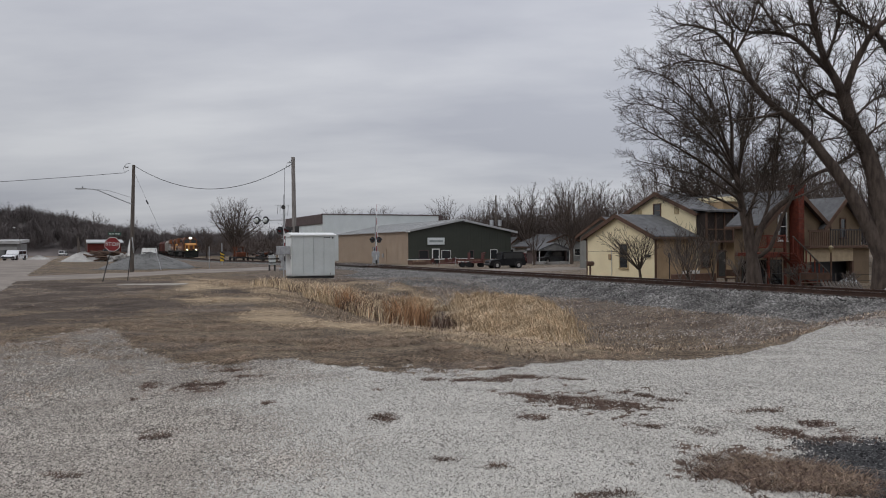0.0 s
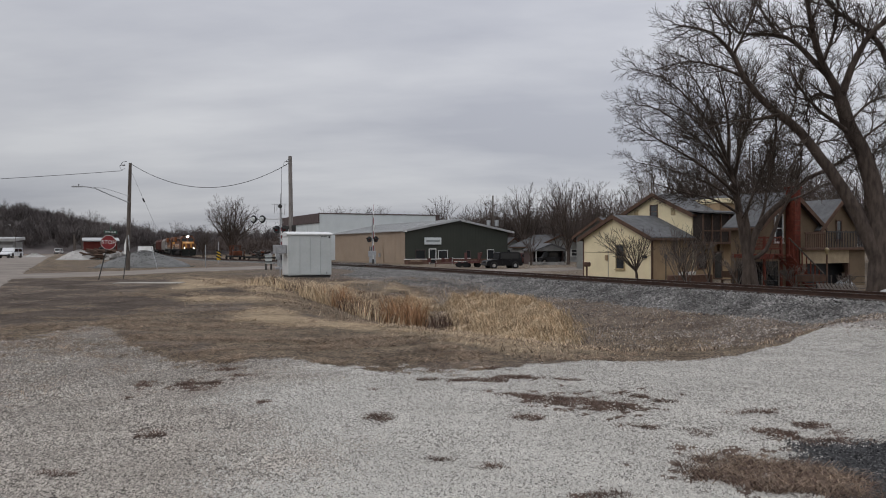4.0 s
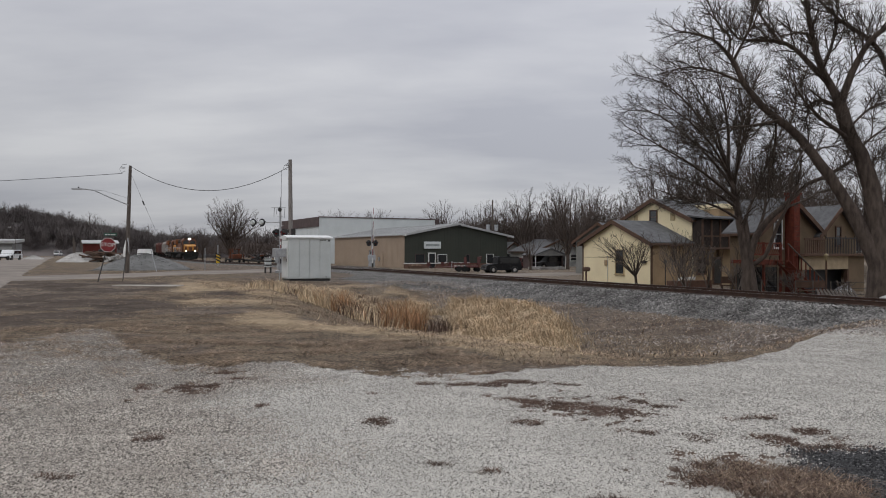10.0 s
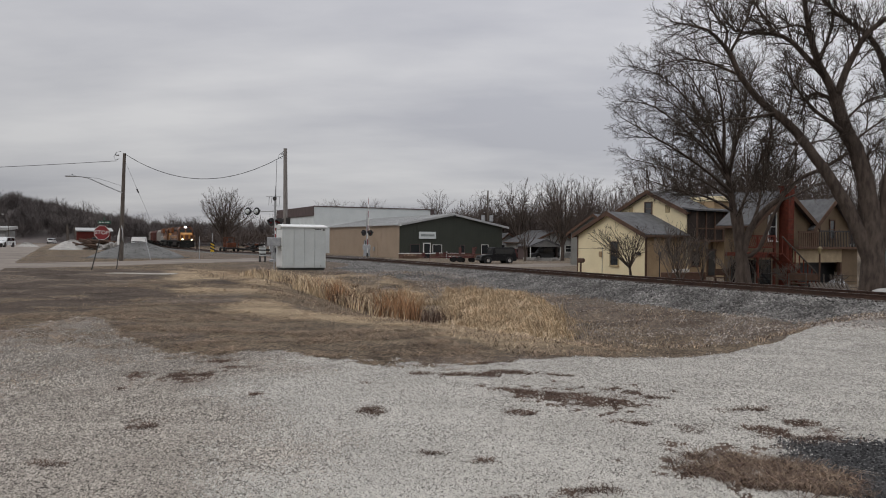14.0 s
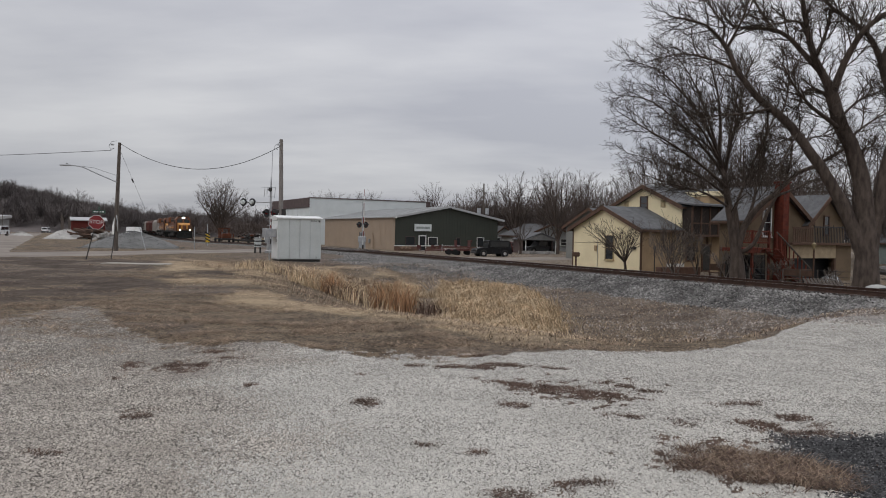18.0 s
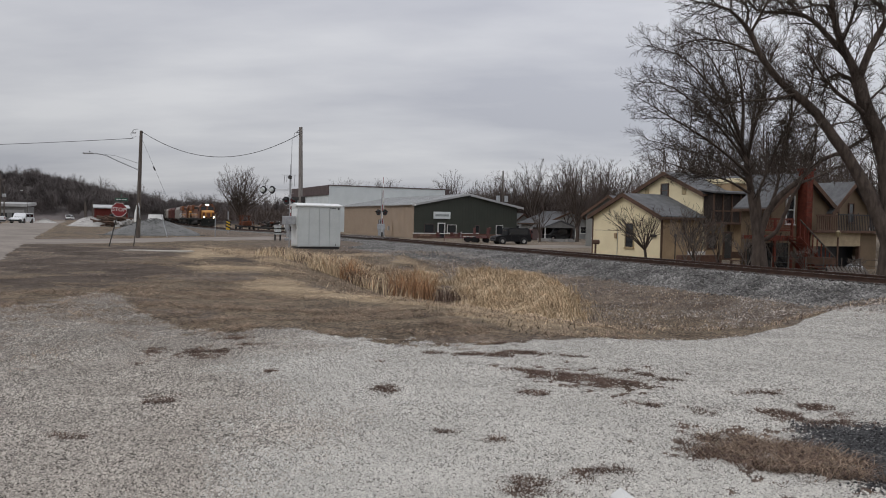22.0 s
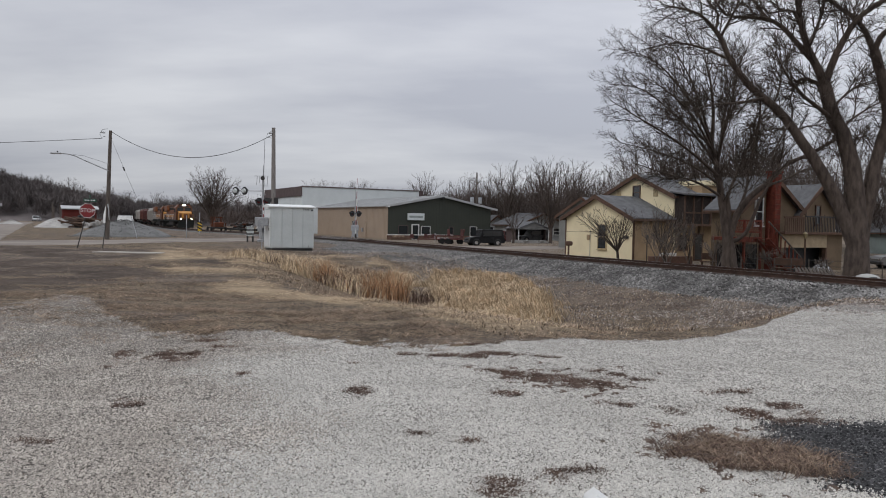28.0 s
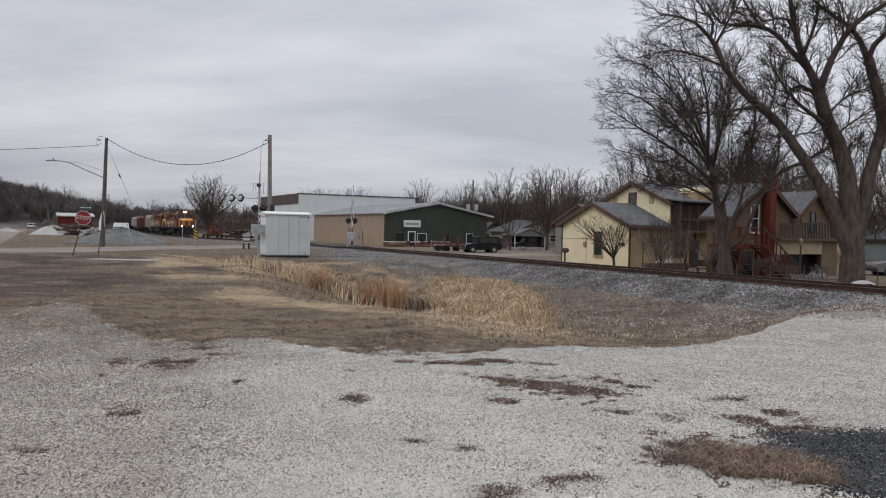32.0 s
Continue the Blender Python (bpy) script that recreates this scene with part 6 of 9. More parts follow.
def spreading_tree():
    c = Crown(12, ((2.2, 0.23, 0.036), (1.1, 0.12, 0.015), (0.48, 0.105, 0.009)), 0.06)
    c.limb(((0, 0, -1.1), (0, 0, -0.75), (0, 0, -0.45)), 0.66, 0.46, 0, False)
    c.limb(((0, 0, -0.51), (-0.02, 0, 0.26), (-0.08, 0, 1.11), (-0.15, 0, 1.82), (-0.12, 0, 2.9), (-0.2, 0, 3.6)), 0.46, 0.05, 0, False)
    c.limb(((-0.17, 0, 1.4), (-0.34, 0.07, 2.53), (-0.52, 0.15, 3.81), (-0.7, 0.22, 4.95), (-0.99, 0.3, 5.95)), 0.22, 0.12, 0.35)
    c.limb(((0, 0, 1.4), (0.29, -0.07, 2.48), (0.92, -0.14, 3.4), (1.59, -0.21, 3.98), (2.14, -0.29, 4.55), (2.77, -0.36, 5.12), (3.58, -0.43, 5.47), (5, -0.5, 6.33)), 0.2, 0.06, 0.7)
    c.limb(((0.29, -0.2, 2.6), (0.84, 0.22, 3.7), (1.17, 0.65, 4.88), (1.67, 1.07, 6.23), (2.06, 1.5, 7.75)), 0.1, 0.02, 0.2)
    c.limb(((0.13, 0, 1.12), (0.68, -0.28, 1.56), (1.17, -0.56, 3.06), (1.5, -0.84, 3.94), (1.89, -1.12, 5.04), (1.94, -1.4, 6.38)), 0.12, 0.03, 0.6)
    c.limb(((1.61, -0.3, 3.92), (2.79, 0.2, 4.31), (4.13, 0.7, 4.88), (5.21, 1.2, 4.77)), 0.08, 0.02, 0.45)
    c.limb(((-0.62, 0.1, 4.37), (-1.91, -0.3, 5.3), (-3.63, -0.7, 6.34), (-5.16, -1.1, 7.08), (-6.61, -1.5, 7.79)), 0.1, 0.015, 0.2)
    c.limb(((-0.69, 0.1, 4.8), (-1.34, 0.53, 6.02), (-2.53, 0.95, 7.42), (-4.2, 1.38, 8.84), (-5.87, 1.8, 9.17)), 0.1, 0.015, 0.2)
    c.limb(((-0.92, 0.3, 5.72), (-1.38, 0.08, 6.76), (-2.51, -0.15, 8.39), (-4.18, -0.37, 9.92), (-6.08, -0.6, 10.49)), 0.1, 0.015, 0.2)
    c.limb(((-0.92, 0.3, 5.81), (-1.28, 0.7, 7.56), (-1.89, 1.1, 9.49), (-2.68, 1.5, 11), (-3.28, 1.9, 11.67)), 0.1, 0.015, 0.2)
    c.limb(((-0.95, 0.3, 5.89), (-0.92, 0.28, 7.37), (-1.09, 0.25, 8.92), (-1.42, 0.23, 10.18), (-1.6, 0.2, 11.24)), 0.11, 0.015, 0.2)
    c.limb(((-0.65, 0.2, 5.09), (-0.56, -0.3, 6.73), (-0.44, -0.8, 8.05), (-0.33, -1.3, 9.61), (-0.13, -1.8, 10.52)), 0.1, 0.015, 0.2)
    c.limb(((-0.55, 0.1, 3.95), (-1.86, 0.6, 4.95), (-3.61, 1.1, 5.68), (-5.19, 1.6, 6.11)), 0.08, 0.015, 0.2)
    c.limb(((-0.47, 0.1, 3.38), (-1.96, -0.53, 4.03), (-3.87, -1.17, 4.42), (-5.53, -1.8, 4.83)), 0.08, 0.015, 0.2)
    c.limb(((-0.38, 0, 2.81), (0.59, 0.53, 4.86), (1.79, 1.07, 7.25), (2.67, 1.6, 9.05)), 0.1, 0.015, 0.2)
    c.limb(((-0.78, 0.2, 5.37), (-1.32, 1, 6.59), (-2.24, 1.8, 7.4), (-3.2, 2.6, 7.79)), 0.09, 0.015, 0.2)
    c.limb(((-0.78, 0.2, 5.37), (-2.23, -0.8, 7.05), (-3.77, -1.8, 8.08), (-5.7, -2.8, 8.9)), 0.09, 0.015, 0.2)
    c.limb(((-0.65, 0.2, 4.81), (-0.1, 1.13, 6.92), (0.52, 2.07, 9.14), (0.54, 3, 11.13)), 0.09, 0.015, 0.2)
    return tree("large_bare_tree", Matrix.Translation((15.43, 37.0, -0.2)), c.out, "wide bare tree with dense fine twigs", "bare trees", min_r=0.0055)


great_maple()
spreading_tree()


def place_trees():
    """Bare trees round the buildings and behind them."""
    kinds = []
    for k, (h, wd, r, nl) in enumerate(((12.0, 11.0, 0.24, 10), (14.0, 12.0, 0.26, 11), (10.0, 9.0, 0.18, 9))):
        br = crown_tree(101 + k, h, wd, r, nl, 0.16, 1.45, 0.015, 0.26)
        kinds.append(tree("bare_tree", stand(0, 0), br, "tall bare winter tree behind the houses", "bare trees", M_TWIG_HAZE, 0.012))
    spots = ((0.3, 152, 1), (-8.5, 186, 0), (-14.5, 184, 1), (-24, 186, 1), (-27.5, 190, 1), (4.5, 150, 2), (14.5, 128, 0), (18.5, 116, 2), (22, 112, 0), (8, 126, 0), (11, 129, 0), (14, 122, 1), (19, 119, 1), (24, 116, 1), (30, 84, 0), (25.5, 90, 1), (-5, 175, 2), (-12, 185, 2), (-18, 188, 1), (7, 165, 2), (13, 150, 0), (20.5, 128, 1), (24.5, 122, 0), (17.5, 138, 2), (29, 130, 1), (32, 118, 0), (27, 104, 2), (36, 110, 1), (40, 96, 0),
             (35, 88, 2), (45, 92, 1), (50, 86, 0), (44, 74, 2), (55, 80, 1), (38, 78, 0), (60, 74, 0), (50, 66, 2), (64, 86, 1), (31, 96, 0), (22, 150, 2), (35, 140, 1), (-1, 195, 1), (68, 64, 2), (47, 58, 0), (58, 58, 1), (12, 175, 1), (42, 118, 0), (52, 105, 1),
             (25, 68, 0), (29, 66, 1), (32.5, 70, 2), (36, 67, 0), (40, 68, 1), (30, 76, 2), (34, 80, 1), (43, 63, 0), (27, 73, 1), (38, 74, 2), (46, 70, 1), (24, 71, 1), (27.5, 63.5, 0), (31, 63, 2), (34, 74, 0))
    used = [False] * 3
    for i, (x, y, k) in enumerate(spots):
        m = stand(x, y, (i * 67) % 360)
        if not used[k]:
            kinds[k].matrix_world = m
            used[k] = True
        else:
            copy_thing(kinds[k], m)
    # single trees that stand above the wooded ridge
    for i, (th, D, z, k) in enumerate(((-30.3, 335, 12.6, 0), (-29.6, 340, 12.2, 2), (-26.7, 330, 8.5, 0), (-25.0, 335, 6.0, 1), (-24.4, 330, 4.7, 0), (-22.6, 330, 2.6, 1), (-21.3, 300, 1.0, 0), (-19.4, 290, -1.0, 1), (-18.2, 285, -1.0, 0))):
        copy_thing(kinds[k], Matrix.Translation((D * math.tan(radians(th)), D, z)) @ Matrix.Rotation(i * 1.3, 4, "Z"))
    br = crown_tree(135, 15.5, 18.0, 0.42, 17, 0.17, 2.0, 0.018, 0.18)
    tree("bare_tree", stand(-47.8, 171.0), br, "broad bare tree standing beside the railway", "bare trees", M_TWIG_HAZE, 0.017)
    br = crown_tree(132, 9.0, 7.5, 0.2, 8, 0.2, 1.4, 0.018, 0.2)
    tree("bare_tree", stand(-57.5, 181.0), br, "smaller bare tree beside the railway", "bare trees", M_TWIG_HAZE, 0.017)
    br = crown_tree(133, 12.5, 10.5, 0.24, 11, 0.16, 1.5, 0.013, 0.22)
    tree("bare_tree", stand(16.9, 98.0), br, "tall bare tree before the low house", "bare trees", M_TWIG_HAZE, 0.011)
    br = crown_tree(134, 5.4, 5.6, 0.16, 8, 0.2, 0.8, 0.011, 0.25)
    tree("bare_tree", stand(11.6, 95.0), br, "small bare yard tree before the white cottage", "bare trees", M_TWIG_HAZE, 0.012)
    # thin pale brush before the houses
    for k, (x, y, h) in enumerate(((14.0, 44.2, 4.4), (14.8, 44.0, 5.0), (15.6, 43.6, 4.2), (13.6, 41.2, 3.4), (16.4, 40.6, 3.2), (18.9, 39.2, 2.4), (20.6, 37.4, 1.6), (23.4, 35.4, 1.5))):
        br = random_tree(170 + k, h, 0.04, 3, 0.36, (3, 4), 0.08, 4)
        tree("bare_shrub", stand(x, y, k * 50), br, "pale leafless shrub with many thin stems", "bare shrubs", M_SHRUB, 0.008)
    # small ornamental tree in front of the yellow house
    rng = random.Random(7)
    out = []
    limb(rng, ((0, 0, -0.2), (-0.05, 0, 0.5), (-0.1, 0, 0.9)), 0.10, 0.085, out, 0)
    for k in range(11):
        a = 2 * math.pi * k / 11 + rng.uniform(-0.2, 0.2)
        sp = rng.uniform(0.45, 1.1)
        end = Vector((math.cos(a) * 2.5 * sp - 0.75, math.sin(a) * 2.2 * sp, rng.uniform(2.8, 3.9) - 0.6 * sp))
        midp = end * 0.5 + Vector((0, 0, 0.45))
        limb(rng, ((-0.1, 0, 0.85), midp, end), 0.05, 0.012, out, 10, 1, 0.9, 0.5, (3, 4))
    tree("ornamental_tree", stand(12.5, 47.0), out, "small round-headed bare tree before the yellow house", "bare trees", min_r=0.009)
    for x, y, h, k in ((15.0, 45.6, 6.6, 5), (14.3, 43.4, 6.0, 9), (16.2, 44.8, 6.2, 17), (13.9, 42.0, 5.0, 21), (17.0, 43.2, 5.6, 25), (18.3, 41.5, 3.8, 31)):
        br = random_tree(140 + k, h, 0.055, 2, 0.42, (3, 4), 0.1, 3)
        tree("small_bare_tree", stand(x, y, k * 40), br, "thin bare sapling beside the houses", "bare trees", min_r=0.009)


place_trees()


def sprays(spots, heights, rng, per, wid):
    """Rounded bare crowns of thin upward twigs, one mesh."""
    n = len(spots)
    base = np.repeat(np.array(spots), per, axis=0)
    h = np.repeat(np.array(heights), per)
    m = n * per
    a = rng.uniform(0, 2 * np.pi, m)
    el = rng.uniform(-0.25, 1.0, m)
    rr = rng.uniform(0.35, 1.0, m) ** 0.5
    flat = np.sqrt(np.clip(1 - el ** 2, 0, 1)) * rr * h * 0.40
    tip = base + np.stack([np.cos(a) * flat, np.sin(a) * flat, h * (0.55 + 0.45 * el * rr)], 1)
    a2, k2 = a + rng.uniform(-0.7, 0.7, m), rng.uniform(0.1, 0.75, m)
    root = base + np.stack([np.cos(a2) * flat * k2, np.sin(a2) * flat * k2, (tip[:, 2] - base[:, 2]) * rng.uniform(0.6, 0.97, m)], 1)
    b = a + np.pi / 2
    w = wid * rng.uniform(0.5, 1.3, m)
    off = np.stack([np.cos(b) * w, np.sin(b) * w, np.zeros(m)], 1)
    v = np.stack([root - off, root + off, tip], 1).reshape(-1, 3)
    return v, np.arange(m * 3).reshape(-1, 3)


def hazy_woods():
    rng = np.random.default_rng(5)
    # wooded hillside along the far end of the road
    spots, hs = [], []
    for i in range(1500):
        th = rng.uniform(-42, -12.5)
        D = rng.uniform(250, 400)
        rise = np.interp(th, (-42, -33, -29, -26.4, -24.2, -21.3, -19.5, -12), (18, 13.2, 11.4, 7.6, 4.4, 1.4, -0.6, -1.0))
        x, y = D * math.tan(radians(th)), D
        z = -1.0 + (rise + 1.0) * min((D - 250) / 60, 1.0)
        spots.append((x, y, z - 0.5)); hs.append(rng.uniform(7, 11.5) * np.interp(th, (-29, -20, -12), (1, 0.95, 0.85)))
    v, t = sprays(spots, hs, rng, 210, 0.075)
    ob = new("wooded_hill", tri_mesh("wooded_hill", v, t, M_WOODS_HAZE))
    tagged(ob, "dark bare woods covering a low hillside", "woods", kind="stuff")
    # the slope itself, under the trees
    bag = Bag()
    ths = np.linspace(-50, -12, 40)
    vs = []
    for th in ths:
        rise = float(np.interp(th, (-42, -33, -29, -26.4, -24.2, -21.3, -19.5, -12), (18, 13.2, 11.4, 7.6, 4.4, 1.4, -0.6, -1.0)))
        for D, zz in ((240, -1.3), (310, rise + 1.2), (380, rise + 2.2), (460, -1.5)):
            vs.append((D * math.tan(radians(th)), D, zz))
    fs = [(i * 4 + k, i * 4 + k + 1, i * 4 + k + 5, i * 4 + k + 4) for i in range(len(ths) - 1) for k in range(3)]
    tagged(new("hillside", bag.add(vs, fs).mesh("hillside", M_WOODS_HAZE, True)), "leaf-littered dark hillside under bare woods", "hill", kind="structure")
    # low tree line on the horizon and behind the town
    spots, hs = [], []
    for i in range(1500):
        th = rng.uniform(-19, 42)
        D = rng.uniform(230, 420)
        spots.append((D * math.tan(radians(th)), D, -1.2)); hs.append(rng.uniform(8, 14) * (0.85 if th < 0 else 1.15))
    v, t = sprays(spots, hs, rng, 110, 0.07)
    tagged(new("far_treeline", tri_mesh("far_treeline", v, t, M_WOODS_HAZE)), "grey-brown bare tree line on the horizon", "woods", kind="stuff")
    # thickets behind the houses and along the railway
    spots, hs = [], []
    for i in range(420):
        x, y = rng.uniform(24, 75), rng.uniform(72, 150)
        spots.append((x, y, -1.0)); hs.append(rng.uniform(5, 11))
    for i in range(900):
        x = rng.uniform(-30, 46)
        y = rng.uniform(128, 190) if x > 4 else rng.uniform(174, 196)
        spots.append((x, y, -1.0)); hs.append(rng.uniform(5.0, 10.8) if x > 2 else rng.uniform(5.0, 9.6))
    for i in range(260):
        k = rng.uniform(150, 330)
        p = plan(-9 - rng.uniform(0, 22), k)
        spots.append((p.x, p.y, -1.0)); hs.append(rng.uniform(3.0, 6.5))
    v, t = sprays(spots, hs, rng, 90, 0.045)
    tagged(new("thicket", tri_mesh("thicket", v, t, M_TWIG_HAZE)), "tangled bare brush behind the houses and railway", "brush", kind="stuff")


hazy_woods()


# ---- the train ----
M_ORANGE = mat("locomotive_orange", (0.20, 0.060, 0.013), (0.055, 0.022, 0.010), 0.9, 0.55, stain=0.15)
M_YELLOW = mat("locomotive_yellow", (0.46, 0.20, 0.02), (0.34, 0.145, 0.015), 0.8, 0.55, stain=0.12)
M_LOCODARK = mat("locomotive_dark_green", (0.014, 0.015, 0.013), (0.009, 0.010, 0.009), 0.8, 0.8)
M_TRUCK = mat("grimy_truck_steel", (0.035, 0.03, 0.027), (0.022, 0.02, 0.018), 2, 0.8)
M_LAMP = mat("lit_headlamp", (1.0, 0.93, 0.80), (1.0, 0.93, 0.80), 1, 0.3, stain=0.0, emit=40.0)
M_DITCH = mat("lit_ditch_lamp", (1.0, 0.80, 0.50), (1.0, 0.80, 0.50), 1, 0.3, stain=0.0, emit=14.0)
AXLES = []


def wheelset(parent, x, r):
    b = Bag().tube([(0, -0.75, 0), (0, 0.75, 0)], 0.08, 8)
    for y in (-0.82, 0.69):
        b.disc((0, y, 0), (0, 1, 0), r, 0.13, 18)
        b.box(-r * 0.8, y - 0.01 if y < 0 else y + 0.12, -0.05, r * 0.8, y + 0.0 if y < 0 else y + 0.14, 0.05)
    ob = part("wheelset", b, M_TRUCK, parent)
    ob.location = (x, 0, r)
    AXLES.append((ob, x, r))
    return ob


def bogie(t, x, axles, r):
    span = max(axles) + r
    b = Bag()
    for y in (-1.05, 0.95):
        b.box(x - span, y, r * 0.7, x + span, y + 0.1, r * 1.5, 0.03)
        for a in axles:
            b.box(x + a - 0.14, y - 0.05, r * 0.6, x + a + 0.14, y + 0.15, r * 1.3, 0.03)
    b.box(x - 0.3, -1.0, r * 0.8, x + 0.3, 1.0, r * 1.5)
    part("bogie_frame", b, M_TRUCK, t)
    for a in axles:
        wheelset(t, x + a, r)


def locomotive(label, lit):
    t = thing("locomotive", Matrix.Identity(4), label, "locomotive", "train")
    part("underframe", Bag().box(-11, -1.5, 1.3, 11, 1.5, 1.62, 0.03), M_LOCODARK, t)
    part("fuel_tank", Bag().box(-3.4, -1.35, 0.4, 3.4, 1.35, 1.28, 0.2), M_TRUCK, t)
    for x in (-7.1, 7.1):
        bogie(t, x, (-1.85, 0, 1.85), 0.51)
    hood = part("long_hood", Bag().box(-10.4, -0.95, 1.62, 5.4, 0.95, 4.25, 0.12), M_ORANGE, t, "orange engine hood")
    part("radiator", Bag().box(-10.2, -1.45, 3.35, -5.2, 1.45, 4.55, 0.15), M_ORANGE, hood)
    part("roof_band", Bag().box(-5.1, -0.85, 4.25, 5.4, 0.85, 4.42, 0.05), M_LOCODARK, hood)
    part("side_band", Bag().box(-10.45, -0.97, 3.6, 5.38, 0.97, 4.1), M_LOCODARK, hood, "dark band below the roof")
    part("stripe", Bag().box(-10.3, -0.965, 2.2, 5.4, 0.965, 2.5), M_YELLOW, hood, "yellow side stripe")
    for i in range(5):
        x = -9.2 + i * 1.0 if i < 3 else -1 + (i - 3) * 2.2
        part("fan", Bag().disc((x, 0, 4.5 if i < 3 else 4.4), (0, 0, 1), 0.5, 0.12, 14), M_LOCODARK, hood)
    for i in range(12):
        x = -4.8 + i * 0.84
        part("hood_door", Bag().box(x, -0.975, 1.75, x + 0.76, 0.975, 2.15), M_ORANGE, hood)
    cab = part("cab", Bag().prism([(-1.5, 1.62), (1.5, 1.62), (1.5, 4.0), (1.0, 4.62), (-1.0, 4.62), (-1.5, 4.0)], 2.9, Matrix(((0, 0, 1, 5.42), (1, 0, 0, 0), (0, 1, 0, 0), (0, 0, 0, 1)))), M_ORANGE, t, "orange driver's cab")
    part("cab_roof", Bag().box(5.4, -1.02, 4.62, 8.4, 1.02, 4.74, 0.04), M_LOCODARK, cab)
    for y in (-1.25, 0.12):
        part("windscreen", Bag().box(8.32, y, 3.3, 8.35, y + 1.13, 4.0, 0.0), M_GLASS, cab)
    for y in (-1.52, 1.50):
        part("side_window", Bag().box(5.9, y, 3.1, 7.6, y + 0.02, 3.85), M_GLASS, cab)
    nose = part("nose", Bag().prism([(8.33, 1.62), (10.3, 1.62), (10.2, 2.9), (9.6, 3.2), (8.33, 3.3)], 2.3, Matrix(((1, 0, 0, 0), (0, 0, -1, 1.15), (0, 1, 0, 0), (0, 0, 0, 1)))), M_YELLOW, t, "yellow nose")
    part("nose_stripe", Bag().box(10.19, -1.14, 1.64, 10.32, 1.14, 1.95, 0.0), M_LOCODARK, nose)
    for y in (-1.15, 0.72):
        part("nose_panel", Bag().box(10.1, y, 1.96, 10.31, y + 0.43, 2.86, 0.02), M_ORANGE, nose)
    part("nose_door", Bag().box(10.2, -0.35, 1.75, 10.33, 0.35, 2.75, 0.02), M_ORANGE, nose)
    part("number_board", Bag().box(8.33, -0.95, 4.08, 8.4, -0.4, 4.3), M_BLACK, cab)
    part("number_board", Bag().box(8.33, 0.4, 4.08, 8.4, 0.95, 4.3), M_BLACK, cab)
    part("headlight_housing", Bag().box(8.2, -0.34, 4.22, 8.5, 0.34, 4.6, 0.04), M_LOCODARK, cab)
    lamp = M_LAMP if lit else M_GLASS
    for y in (-0.15, 0.15):
        part("headlight", Bag().disc((8.5, y, 4.42), (1, 0, 0), 0.12, 0.03, 14), lamp, cab, "lit white headlight" if lit else "")
    for y in (-0.95, 0.95):
        part("ditch_light", Bag().disc((11.0, y, 1.85), (1, 0, 0), 0.11, 0.08, 14), M_DITCH if lit else M_GLASS, t, "lit white ditch light" if lit else "")
        part("ditch_light_housing", Bag().box(10.75, y - 0.2, 1.62, 11.0, y + 0.2, 2.08, 0.03), M_LOCODARK, t)
    part("pilot", Bag().box(10.7, -1.45, 0.35, 11.05, 1.45, 1.3, 0.05).add([(11.05, -1.4, 0.15), (11.45, 0, 0.12), (11.05, 1.4, 0.15), (11.05, -1.4, 0.75), (11.25, 0, 0.75), (11.05, 1.4, 0.75)], [(0, 1, 4, 3), (1, 2, 5, 4)]), M_LOCODARK, t, "dark pilot plate with plough")
    part("coupler", Bag().box(11.0, -0.15, 0.75, 11.6, 0.15, 1.05, 0.04), M_TRUCK, t)
    for y in (-1.46, 1.46):
        rail = part("handrail", Bag().tube([(-10.8, y, 2.65), (5.2, y, 2.65)], 0.025, 5), M_WHITE, t)
        for i in range(9):
            part("stanchion", Bag().tube([(-10.8 + i * 2, y, 1.62), (-10.8 + i * 2, y, 2.65)], 0.022, 5), M_WHITE, rail)
    for y in (-1.4, 1.4):
        part("front_rail", Bag().tube([(10.9, y, 1.3), (10.9, y, 2.7), (10.9, y * 0.35, 2.7)], 0.025, 5), M_YELLOW, t)
        for k in range(4):
            part("step", Bag().box(10.35, y - 0.12, 0.4 + k * 0.28, 10.7, y + 0.12, 0.44 + k * 0.28), M_TRUCK, t)
    return t


